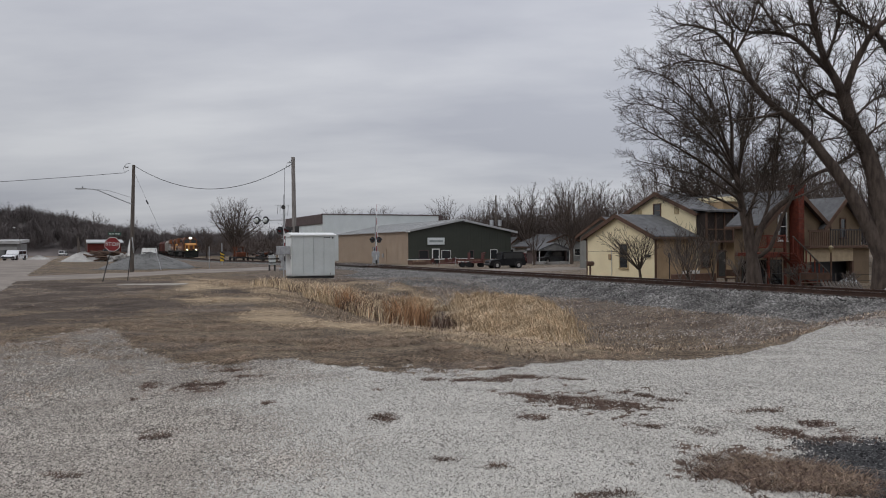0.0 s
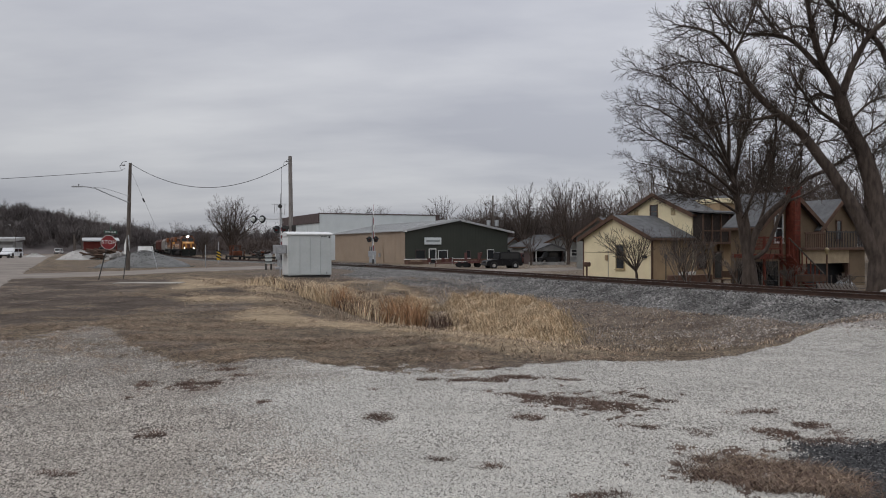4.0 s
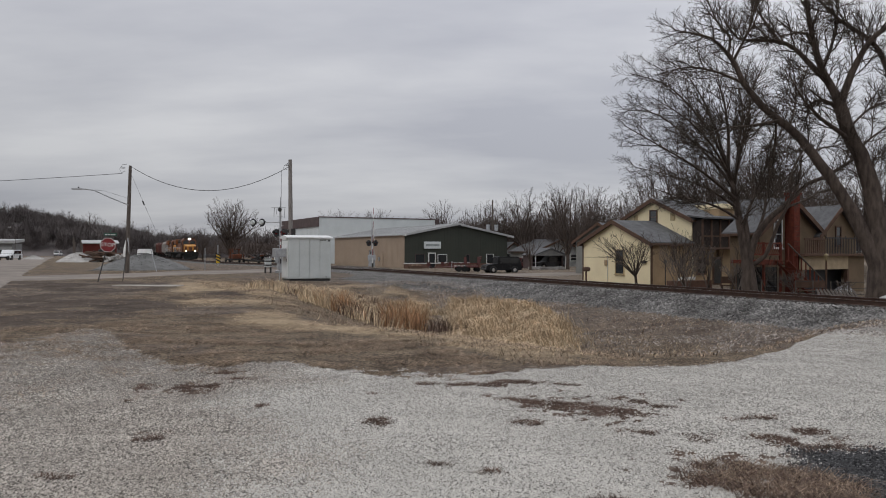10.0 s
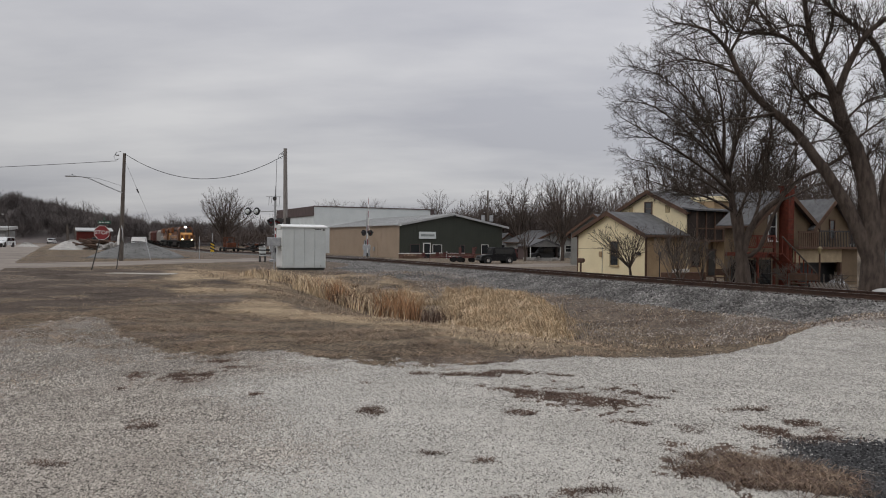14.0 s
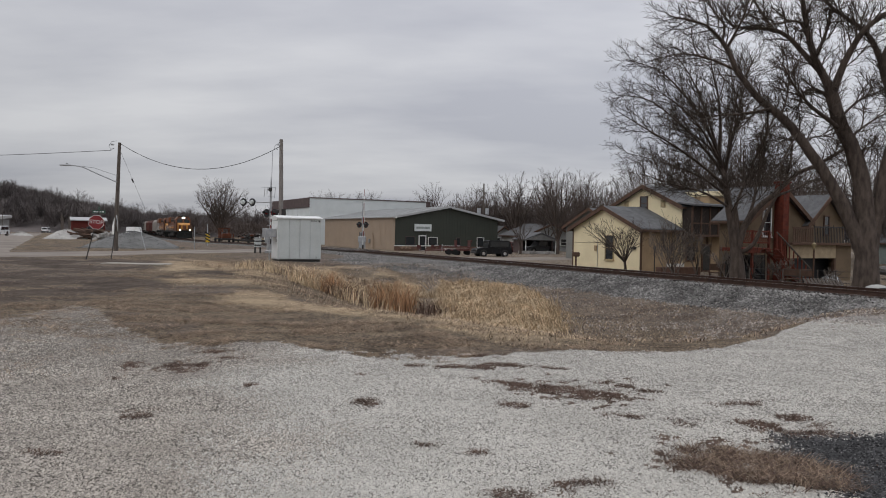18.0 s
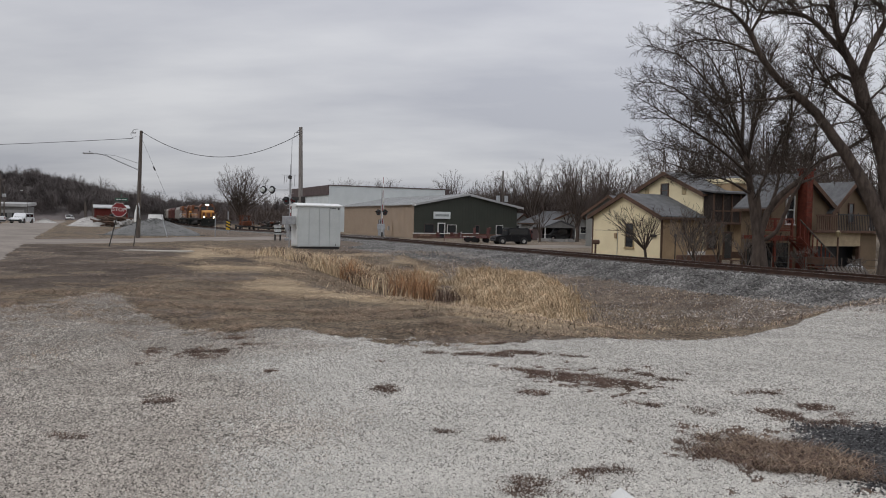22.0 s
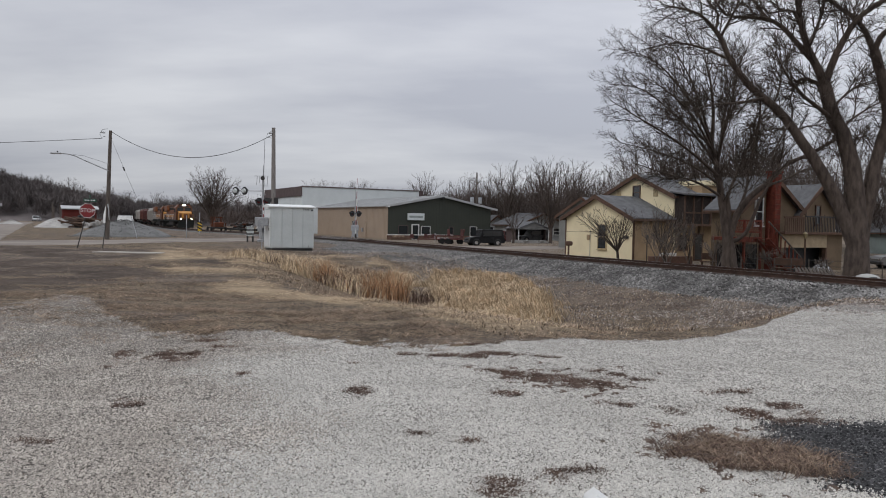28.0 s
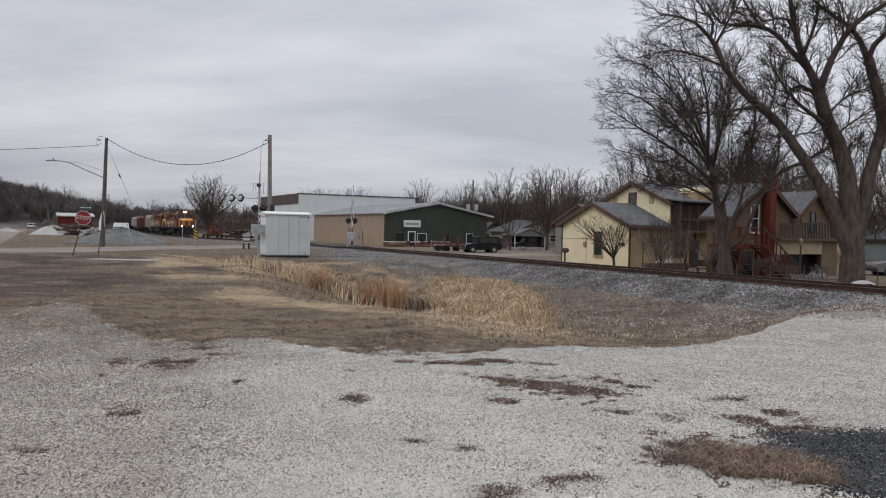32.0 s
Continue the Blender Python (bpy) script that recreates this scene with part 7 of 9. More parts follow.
def hopper(label, paint, length=16.0):
    t = thing("hopper_wagon", Matrix.Identity(4), label, "freight wagon", "train")
    h = length / 2
    prof = [(-1.5, 1.35), (1.5, 1.35), (1.56, 2.2), (1.52, 3.7), (1.1, 4.3), (-1.1, 4.3), (-1.52, 3.7), (-1.56, 2.2)]
    body = part("body", Bag().prism(prof, length - 3.0, Matrix(((0, 0, 1, -h + 1.5), (1, 0, 0, 0), (0, 1, 0, 0), (0, 0, 0, 1)))), paint, t)
    for i in range(15):
        x = -h + 1.8 + i * (length - 3.6) / 14
        part("rib", Bag().box(x - 0.05, -1.62, 1.4, x + 0.05, 1.62, 3.65, 0.02), paint, body)
    part("running_board", Bag().box(-h + 1, -0.4, 4.38, h - 1, 0.4, 4.44), M_GALV, body)
    for i in range(4):
        x = -h + 3.2 + i * (length - 6.4) / 3
        part("hatch", Bag().box(x - 0.9, -0.35, 4.3, x + 0.9, 0.35, 4.42, 0.03), paint, body)
    for i in range(3):
        x = -3.4 + i * 3.4
        part("hopper_chute", Bag().add([(x - 1.5, -1.3, 1.4), (x + 1.5, -1.3, 1.4), (x + 1.5, 1.3, 1.4), (x - 1.5, 1.3, 1.4), (x - 0.4, -0.5, 0.4), (x + 0.4, -0.5, 0.4), (x + 0.4, 0.5, 0.4), (x - 0.4, 0.5, 0.4)], [(0, 1, 2, 3), (7, 6, 5, 4), (0, 4, 5, 1), (1, 5, 6, 2), (2, 6, 7, 3), (3, 7, 4, 0)]), paint, t)
    part("end_platform", Bag().box(-h, -1.4, 1.05, -h + 1.6, 1.4, 1.3).box(h - 1.6, -1.4, 1.05, h, 1.4, 1.3).box(-h, -0.25, 0.95, h, 0.25, 1.25), M_TRUCK, t)
    for x in (-h + 0.15, h - 0.15):
        for y in (-1.35, 1.35):
            part("ladder", Bag().tube([(x, y, 1.2), (x, y, 4.1)], 0.03, 5), M_TRUCK, t)
    for x in (-h + 2.2, h - 2.2):
        bogie(t, x, (-0.88, 0.88), 0.42)
    part("coupler", Bag().box(h, -0.15, 0.75, h + 0.45, 0.15, 1.0).box(-h - 0.45, -0.15, 0.75, -h, 0.15, 1.0), M_TRUCK, t)
    return t


TRAIN = [(locomotive("orange and yellow freight locomotive with lit headlights", True), 0.0), (locomotive("orange freight locomotive coupled behind the leader", False), 22.9)]
for k, (lab, c) in enumerate((("pale grey covered hopper wagon", (0.31, 0.285, 0.26)), ("rust-brown steel hopper wagon", (0.10, 0.038, 0.032)), ("rust-brown steel hopper wagon", (0.13, 0.05, 0.04)), ("dusty white covered hopper wagon", (0.34, 0.315, 0.285)), ("pale grey covered hopper wagon", (0.40, 0.38, 0.35)), ("rust-brown steel hopper wagon", (0.10, 0.045, 0.04)), ("dusty grey covered hopper wagon", (0.30, 0.29, 0.27)))):
    TRAIN.append((hopper(lab, mat("wagon_paint", c, tuple(v * 0.75 for v in c), 0.7, 0.75, stain=0.15)), 42.7 + k * 17.0))


# ---- vehicles ----
M_TYRE = mat("tyre_rubber", (0.022, 0.022, 0.022), (0.015, 0.015, 0.015), 6, 0.9)
M_CHROME = mat("bright_metal", (0.55, 0.55, 0.55), (0.45, 0.45, 0.45), 5, 0.25, 0.9)
M_TAIL = mat("tail_lamp_red", (0.22, 0.015, 0.012), None, 5, 0.3)


def vehicle(name, m, label, paint, length=4.6, width=1.85, height=1.75, hood=0.30, rear=0.97, boxy=False):
    """A car: lower body, cabin with panes, wheels, lamps and bumpers; x is forwards."""
    t = thing(name, m, label, "car")
    h, w = length / 2, width / 2
    z1, z2 = height * 0.56, height
    low = [(-h + 0.06, 0.3), (h - 0.08, 0.3), (h, 0.45), (h, z1 * 0.7), (h - 0.12, z1 * 0.86), (h - length * hood * 0.55, z1 * 0.96), (h - length * hood, z1), (-h + 0.08, z1), (-h, z1 * 0.9), (-h, 0.45)]
    S = Matrix(((1, 0, 0, 0), (0, 0, -1, w), (0, 1, 0, 0), (0, 0, 0, 1)))
    part("body", Bag().prism(low, width, S), paint, t)
    xf, xr = h - length * hood, h - length * rear
    sl = 0.12 if boxy else 0.55
    S2 = Matrix(((1, 0, 0, 0), (0, 0, -1, w - 0.08), (0, 1, 0, 0), (0, 0, 0, 1)))
    cab = part("cabin", Bag().prism([(xr, z1), (xf, z1), (xf - sl, z2 - 0.04), (xf - sl - 0.2, z2), (xr + 0.25, z2), (xr + 0.08, z2 - 0.05)], width - 0.16, S2), paint, t)
    part("windscreen", Bag().add([(xf - 0.04, -w + 0.18, z1 + 0.05), (xf - 0.04, w - 0.18, z1 + 0.05), (xf - sl + 0.03, w - 0.22, z2 - 0.1), (xf - sl + 0.03, -w + 0.22, z2 - 0.1)], [(0, 1, 2, 3)]), M_GLASS, cab)
    part("rear_window", Bag().box(xr - 0.012, -w + 0.25, z1 + 0.1, xr + 0.05, w - 0.25, z2 - 0.16), M_GLASS, cab)
    n = 2
    for sg in (-1, 1):
        y = sg * (w - 0.075)
        for k in range(n):
            a = xr + 0.2 + (xf - sl * 0.7 - xr - 0.3) * k / n
            b = xr + 0.2 + (xf - sl * 0.7 - xr - 0.3) * (k + 1) / n - 0.1
            part("side_window", Bag().box(a, min(y, y + sg * 0.012), z1 + 0.06, b, max(y, y + sg * 0.012), z2 - 0.14), M_GLASS, cab)
        for x in (-h + length * 0.2, h - length * 0.19):
            part("wheel_arch", Bag().disc((x, sg * (w - 0.16), 0.36), (0, sg, 0), 0.43, 0.165, 18), M_BLACK, t)
            wheel = part("wheel", Bag().disc((x, sg * (w - 0.21), 0.34), (0, sg, 0), 0.34, 0.24, 18), M_TYRE, t)
            part("rim", Bag().disc((x, sg * (w + 0.028), 0.34), (0, sg, 0), 0.20, 0.012, 14), M_CHROME, wheel)
        part("headlamp", Bag().box(h - 0.03, sg * w * 0.75 - 0.14, z1 * 0.62, h + 0.015, sg * w * 0.75 + 0.14, z1 * 0.78, 0.01), M_CHROME, t)
        part("tail_lamp", Bag().box(-h - 0.015, sg * w * 0.86 - 0.08, z1 * 0.68, -h + 0.03, sg * w * 0.86 + 0.08, z1 * 0.95, 0.01), M_TAIL, t)
        part("mirror", Bag().box(xf - 0.35, min(sg * w, sg * (w + 0.18)), z1 + 0.02, xf - 0.22, max(sg * w, sg * (w + 0.18)), z1 + 0.18, 0.02), M_BLACK, t)
        for k in range(2):
            part("door_seam", Bag().box(xf - 0.5 - k * 1.0, min(sg * w, sg * (w + 0.006)), 0.45, xf - 0.48 - k * 1.0, max(sg * w, sg * (w + 0.006)), z1 - 0.02), M_BLACK, t)
        part("door_handle", Bag().box(xf - 1.4, min(sg * w, sg * (w + 0.03)), z1 - 0.14, xf - 1.22, max(sg * w, sg * (w + 0.03)), z1 - 0.1), M_BLACK, t)
    if rear < 0.8:
        part("bed_liner", Bag().box(-h + 0.08, -w + 0.12, z1 - 0.3, xr - 0.06, w - 0.12, z1 + 0.012), M_BLACK, t, "dark open load bed")
    part("front_bumper", Bag().box(h - 0.08, -w, 0.34, h + 0.08, w, 0.55, 0.03), M_BLACK, t)
    part("rear_bumper", Bag().box(-h - 0.08, -w, 0.36, -h + 0.08, w, 0.58, 0.03), M_BLACK, t)
    part("number_plate", Bag().box(-h - 0.095, -0.16, 0.6, -h - 0.005, 0.16, 0.72), M_WHITE, t)
    if boxy:
        part("spare_wheel", Bag().disc((-h - 0.02, 0, 0.95), (-1, 0, 0), 0.36, 0.2, 18), M_TYRE, t)
    return t


P_BLACK = mat("black_car_paint", (0.008, 0.008, 0.009), (0.007, 0.007, 0.008), 1, 0.65, stain=0.05)
P_SILVER = mat("silver_car_paint", (0.17, 0.165, 0.16), (0.145, 0.14, 0.136), 1, 0.35, 0.4, stain=0.05)
P_WHITE = mat("white_car_paint", (0.66, 0.67, 0.68), (0.6, 0.61, 0.62), 1, 0.35, stain=0.05)
P_RED = mat("red_car_paint", (0.07, 0.011, 0.010), None, 1, 0.4, stain=0.08)
P_GREY = mat("dark_grey_paint", (0.06, 0.062, 0.066), None, 1, 0.4, stain=0.08)
vehicle("off_road_car", stand(7.0, 84.0, 197), "black boxy off-road car parked in the lot", P_BLACK, 4.2, 1.85, 1.82, 0.32, 0.96, True)
vehicle("estate_car", stand(32.2, 47.9, 172), "dusty silver car parked beside the big tree", P_SILVER, 4.8, 1.85, 1.72, 0.27, 0.95)
vehicle("estate_car", stand(-65.0, 113.0, 278), "white estate car parked at the roadside", P_WHITE, 4.7, 1.85, 1.55, 0.26, 0.97)
vehicle("pickup_truck", stand(-66.6, 106.0, 172), "white pickup truck parked beside the road", P_WHITE, 5.6, 2.0, 1.95, 0.3, 0.62)
vehicle("van", stand(-124.0, 243.0, 105), "white van seen from behind on the far road", P_WHITE, 4.6, 1.9, 1.75, 0.22, 0.98)
vehicle("sedan", stand(10.2, 106.0, 160), "dark red car parked behind a small tree", P_RED, 4.5, 1.8, 1.5, 0.28, 0.9)
vehicle("suv", stand(15.2, 102.6, 200), "dark grey car parked under the carport", P_GREY, 4.5, 1.85, 1.7, 0.28, 0.96)
vehicle("pickup_truck", stand(-50.5, 112.0, 20), "dark pickup behind the timber heap", P_GREY, 5.0, 1.9, 1.7, 0.3, 0.62)


# ---- yard across the crossing: stone piles, timber, shed, machines ----
def stone_pile(x, y, rx, ry, h, material, label, seed, deg=0, ragged=0.25):
    n, mm = 56, 20
    vs, fs = [], []
    rng = np.random.default_rng(seed)
    for i in range(mm + 1):
        f = i / mm
        for k in range(n):
            a = 2 * math.pi * k / n
            px, py = math.cos(a) * f * rx, math.sin(a) * f * ry
            z = h * max(0.0, 1 - f ** 1.25) * (1 + 0.25 * (float(value_noise(np.array(px * 0.8 + seed), np.array(py * 0.8), 3)) - 0.5)) + rng.normal(0, 0.03) * h * ragged * 2
            vs.append((px, py, z - (0.12 if i == mm else 0)))
    for i in range(mm):
        for k in range(n):
            a, b = i * n + k, i * n + (k + 1) % n
            fs.append((a, a + n, b + n, b))
    bag = Bag().add(vs, fs)
    # loose stones on the flanks
    for q in range(900):
        f, a = rng.uniform(0.05, 1.12), rng.uniform(0, 2 * math.pi)
        px, py = math.cos(a) * f * rx, math.sin(a) * f * ry
        z = h * max(0.0, 1 - f ** 1.25)
        r = rng.uniform(0.02, 0.05)
        o = [(px + r * rng.uniform(0.6, 1.2), py, z), (px - r, py, z), (px, py + r, z), (px, py - r * rng.uniform(0.6, 1.2), z), (px, py, z + r), (px, py, z - r)]
        bag.add(o, [(0, 2, 4), (2, 1, 4), (1, 3, 4), (3, 0, 4), (2, 0, 5), (1, 2, 5), (3, 1, 5), (0, 3, 5)])
    ob = solo("stone_mound", bag, material, stand(x, y, deg), label, "stone pile")
    return ob


stone_pile(-24.4, 61.5, 3.9, 2.9, 1.38, M_PILE, "heap of grey crushed stone beside the crossing", 3, 40)
M_CONC = mat("pale_concrete_rubble", (0.40, 0.39, 0.37), (0.30, 0.29, 0.275), 1.2, 0.95, bump=0.6, stain=0.25, island=0.2)
stone_pile(-48.0, 99.5, 2.9, 2.4, 1.35, M_CONC, "heap of pale crushed concrete", 8, 10)
stone_pile(-66.3, 122.0, 2.0, 1.2, 0.75, M_CONC, "low heap of white rubble by the road", 9)


def timber_heap():
    rng = random.Random(4)
    m1 = mat("old_timber", (0.13, 0.085, 0.062), (0.075, 0.05, 0.04), 2, 0.95, stain=0.2, rand=0.3)
    t = thing("timber_heap", stand(-44.9, 100.0, 15), "tumbled heap of old brown railway timbers", "timber heap")
    for i in range(46):
        z = rng.uniform(0.05, 1.2)
        m = Matrix.Translation((rng.uniform(-2.6, 2.6) * (1.15 - z / 2), rng.uniform(-1.2, 1.2), z)) @ Euler((rng.uniform(-.3, .3), rng.uniform(-.35, .35), rng.uniform(-.5, .5))).to_matrix().to_4x4()
        part("timber", Bag().box(-1.25, -0.12, -0.09, 1.25, 0.12, 0.09, 0.015, m), m1, t)
    t = thing("rubble_heap", stand(-41.8, 97.0), "grey broken stone blocks beside the timber", "rubble heap")
    for i in range(26):
        z = rng.uniform(0, 0.7)
        s = rng.uniform(0.15, 0.4)
        m = Matrix.Translation((rng.uniform(-1.6, 1.6), rng.uniform(-1, 1), z)) @ Euler((rng.uniform(0, 3), rng.uniform(0, 3), rng.uniform(0, 3))).to_matrix().to_4x4()
        part("block", Bag().box(-s, -s * 0.7, -s * 0.5, s, s * 0.7, s * 0.5, s * 0.15, m), M_CONC, t)


timber_heap()


def yard_buildings():
    red = mat("red_shed_siding", (0.13, 0.026, 0.02), (0.09, 0.02, 0.016), 1, 0.8, stain=0.15)
    t = thing("red_shed", stand(-62.5, 131.0, GRID), "small red shed with a white metal roof", "shed")
    part("wall", Bag().box(0, 0, -0.3, 5.4, 4.5, 2.7, 0.03), red, t)
    part("door", Bag().box(0.7, -0.06, 0, 3.2, 0, 2.3, 0.02), red, t)
    # no hole in the wall: a black slab gives the doorway's dark inside
    part("opening_shade", Bag().box(3.6, -0.05, 0.1, 5.1, 0.0, 2.2), M_BLACK, t)
    part("roof", Bag().add([(-0.2, -0.5, 2.75), (5.8, -0.5, 2.75), (5.8, 5, 3.3), (-0.2, 5, 3.3), (-0.2, -0.5, 2.9), (5.8, -0.5, 2.9), (5.8, 5, 3.45), (-0.2, 5, 3.45)], [(3, 2, 1, 0), (4, 5, 6, 7), (0, 1, 5, 4), (1, 2, 6, 5), (2, 3, 7, 6), (3, 0, 4, 7)]), M_WROOF, t)
    t = thing("grey_workshop", stand(-117.4, 178.0, GRID - 10), "long grey metal workshop with white roof edge", "building")
    part("wall", Bag().box(0, 0, -0.3, 14.0, 9, 3.4), mat("grey_block_wall", (0.21, 0.21, 0.205), (0.15, 0.15, 0.147), 0.7, 0.9), t)
    part("panel_band", Bag().box(0.1, -0.04, 1.9, 13.9, 0, 2.6, 0.01), mat("pale_panel", (0.33, 0.33, 0.32), (0.26, 0.26, 0.255), 0.9, 0.8), t)
    part("roof", Bag().add([(-0.5, -0.6, 3.4), (14.5, -0.6, 3.4), (14.5, 9.5, 3.9), (-0.5, 9.5, 3.9), (-0.5, -0.6, 4.1), (14.5, -0.6, 4.1), (14.5, 9.5, 4.6), (-0.5, 9.5, 4.6)], [(3, 2, 1, 0), (4, 5, 6, 7), (0, 1, 5, 4), (1, 2, 6, 5), (2, 3, 7, 6), (3, 0, 4, 7)]), mat("dull_metal_roof", (0.36, 0.36, 0.355), (0.27, 0.27, 0.265), 0.8, 0.6, stain=0.15), t)
    for k in range(3):
        part("window", Bag().box(6.2 + k * 2.5, -0.06, 0.8, 7.6 + k * 2.5, 0, 1.8, 0.02), M_GLASS, t)
    part("door", Bag().box(3.0, -0.06, 0, 4.2, 0, 2.2, 0.02), M_FASCIA, t)
    t = thing("utility_pole", stand(-81.5, 136.0), "thin pole with meter before the workshop", "utility pole")
    part("pole", Bag().tube([(0, 0, -0.4), (0, 0, 6.5)], [0.13, 0.09], 8), M_WOOD_POLE, t)
    part("transformer", Bag().box(-0.1, -0.5, 4.6, 0.5, -0.1, 5.2, 0.05), M_GALV, t)
    t = thing("utility_pole", stand(-78.6, 130.0), "tall bare wooden pole beside the workshop", "utility pole")
    part("pole", Bag().tube([(0, 0, -0.4), (0, 0, 8.2)], [0.14, 0.10], 8), M_WOOD_POLE, t)
    part("crossarm", Bag().box(-0.8, -0.06, 7.4, 0.8, 0.06, 7.55), M_WOOD_POLE, t)
    t = thing("street_light", stand(-85.2, 150.0), "distant curved street light", "street light")
    part("pole", Bag().tube([(0, 0, -0.4), (0, 0, 5.7), (-0.9, 0, 6.3)], 0.05, 8), M_WOOD_POLE, t)
    part("lamp_head", Bag().box(-1.4, -0.12, 6.25, -0.9, 0.12, 6.36, 0.02), M_WHITE, t)
    for x, y, h in ((-73.5, 150.0, 4.2), (-72.2, 150.5, 4.0), (-82.0, 168.0, 3.6)):
        t = thing("bare_post", stand(x, y), "plain grey wooden post beside the far road", "post")
        part("post", Bag().tube([(0, 0, -0.4), (0, 0, h)], 0.16, 8), M_WOOD_POLE, t)


yard_buildings()


def flat_trailer():
    t = thing("tank_trailer", stand(-29.6, 75.0, GRID + 90), "white trailer with tanks parked behind the stone pile", "trailer")
    part("deck", Bag().box(-3, -1.1, 0.7, 3, 1.1, 0.95, 0.02), M_GALV, t)
    for x in (-1.2, -0.2):
        for y in (-1.0, 0.8):
            part("wheel", Bag().disc((x, y, 0.38), (0, 1, 0), 0.38, 0.2, 16), M_TYRE, t)
    for x in (-2.0, 0.0, 2.0):
        part("tank", Bag().disc((x, 0, 0.95), (0, 0, 1), 0.62, 0.75, 16, 0.5), M_WHITE, t, "white plastic tank")
    part("drawbar", Bag().tube([(3, 0, 0.8), (4.6, 0, 0.5)], 0.06, 6), M_DARKSTEEL, t)
    t = thing("folded_canopy", stand(-27.7, 66.0), "tall white folded canopy standing behind the pole", "canopy")
    part("frame", Bag().tube([(0, 0, -0.2), (0, 0, 2.2)], 0.05, 6), M_GALV, t)
    part("cloth", Bag().tube([(0, 0, 1.0), (0, 0, 1.7), (0.12, 0, 2.9)], [0.26, 0.22, 0.05], 9), M_WHITE, t)


flat_trailer()


def track_machines():
    org = mat("machine_orange", (0.13, 0.038, 0.016), (0.07, 0.025, 0.012), 1.5, 0.75, stain=0.2)
    t = thing("track_machine", stand(-33.2, 121.0, GRID + 90), "rusty orange railway work machine on the siding", "work machine")
    part("chassis", Bag().box(-3.0, -1.0, 0.55, 3.0, 1.0, 0.8, 0.05), M_TRUCK, t)
    part("engine", Bag().box(-2.3, -0.7, 0.8, -0.7, 0.7, 1.55, 0.08), org, t)
    c = part("cab", Bag().box(-0.3, -0.85, 0.8, 0.7, 0.85, 1.25, 0.05), org, t)
    for x in (-0.27, 0.62):
        for y in (-0.8, 0.72):
            part("cab_post", Bag().box(x, y, 1.25, x + 0.08, y + 0.08, 2.3), org, c)
    part("cab_roof", Bag().box(-0.4, -0.9, 2.3, 0.8, 0.9, 2.4, 0.03), org, c)
    part("seat", Bag().box(0.0, -0.3, 1.25, 0.5, 0.3, 1.75, 0.06), M_BLACK, c)
    part("boom", Bag().tube([(0.9, 0, 0.9), (1.6, 0, 2.2), (3.2, 0, 1.9), (3.6, 0, 0.9)], 0.1, 6), org, t)
    for x in (-2.7, -0.5, 1.2, 2.4):
        part("frame_bar", Bag().tube([(x, -0.95, 0.8), (x + 0.3, -0.95, 1.5), (x + 0.9, -0.95, 0.8)], 0.05, 5), M_TRUCK if x > 0 else org, t)
    for x in (-1.6, 1.6):
        for y in (-1.2, 1.0):
            part("wheel", Bag().disc((x, y, 0.42), (0, 1, 0), 0.42, 0.2, 16), M_TYRE, t)
    t = thing("flat_wagon", stand(-29.0, 120.0, GRID + 90), "dark flat wagon loaded with scrap and poles", "freight wagon")
    part("deck", Bag().box(-5.5, -1.3, 0.9, 5.5, 1.3, 1.2, 0.03), M_TRUCK, t)
    rng = random.Random(9)
    for i in range(22):
        m = Matrix.Translation((rng.uniform(-4.6, 4.6), rng.uniform(-0.9, 0.9), rng.uniform(1.3, 1.9))) @ Euler((rng.uniform(-.2, .2), rng.uniform(-.3, .3), rng.uniform(-.6, .6))).to_matrix().to_4x4()
        part("scrap_piece", Bag().box(-rng.uniform(.5, 1.5), -0.12, -0.12, rng.uniform(.5, 1.5), 0.12, 0.12, 0.02, m), rng.choice((M_TRUCK, M_RAIL, org)), t)
    for x in (-4.8, -1.5, 2.0, 4.9):
        part("stake", Bag().box(x - 0.08, -1.36, 0.2, x + 0.08, -1.28, 2.1), M_WHITE, t)
    for x in (-4, 4):
        for y in (-0.9, 0.75):
            part("wheel", Bag().disc((x, y, 0.45), (0, 1, 0), 0.45, 0.15, 16), M_TRUCK, t)


track_machines()


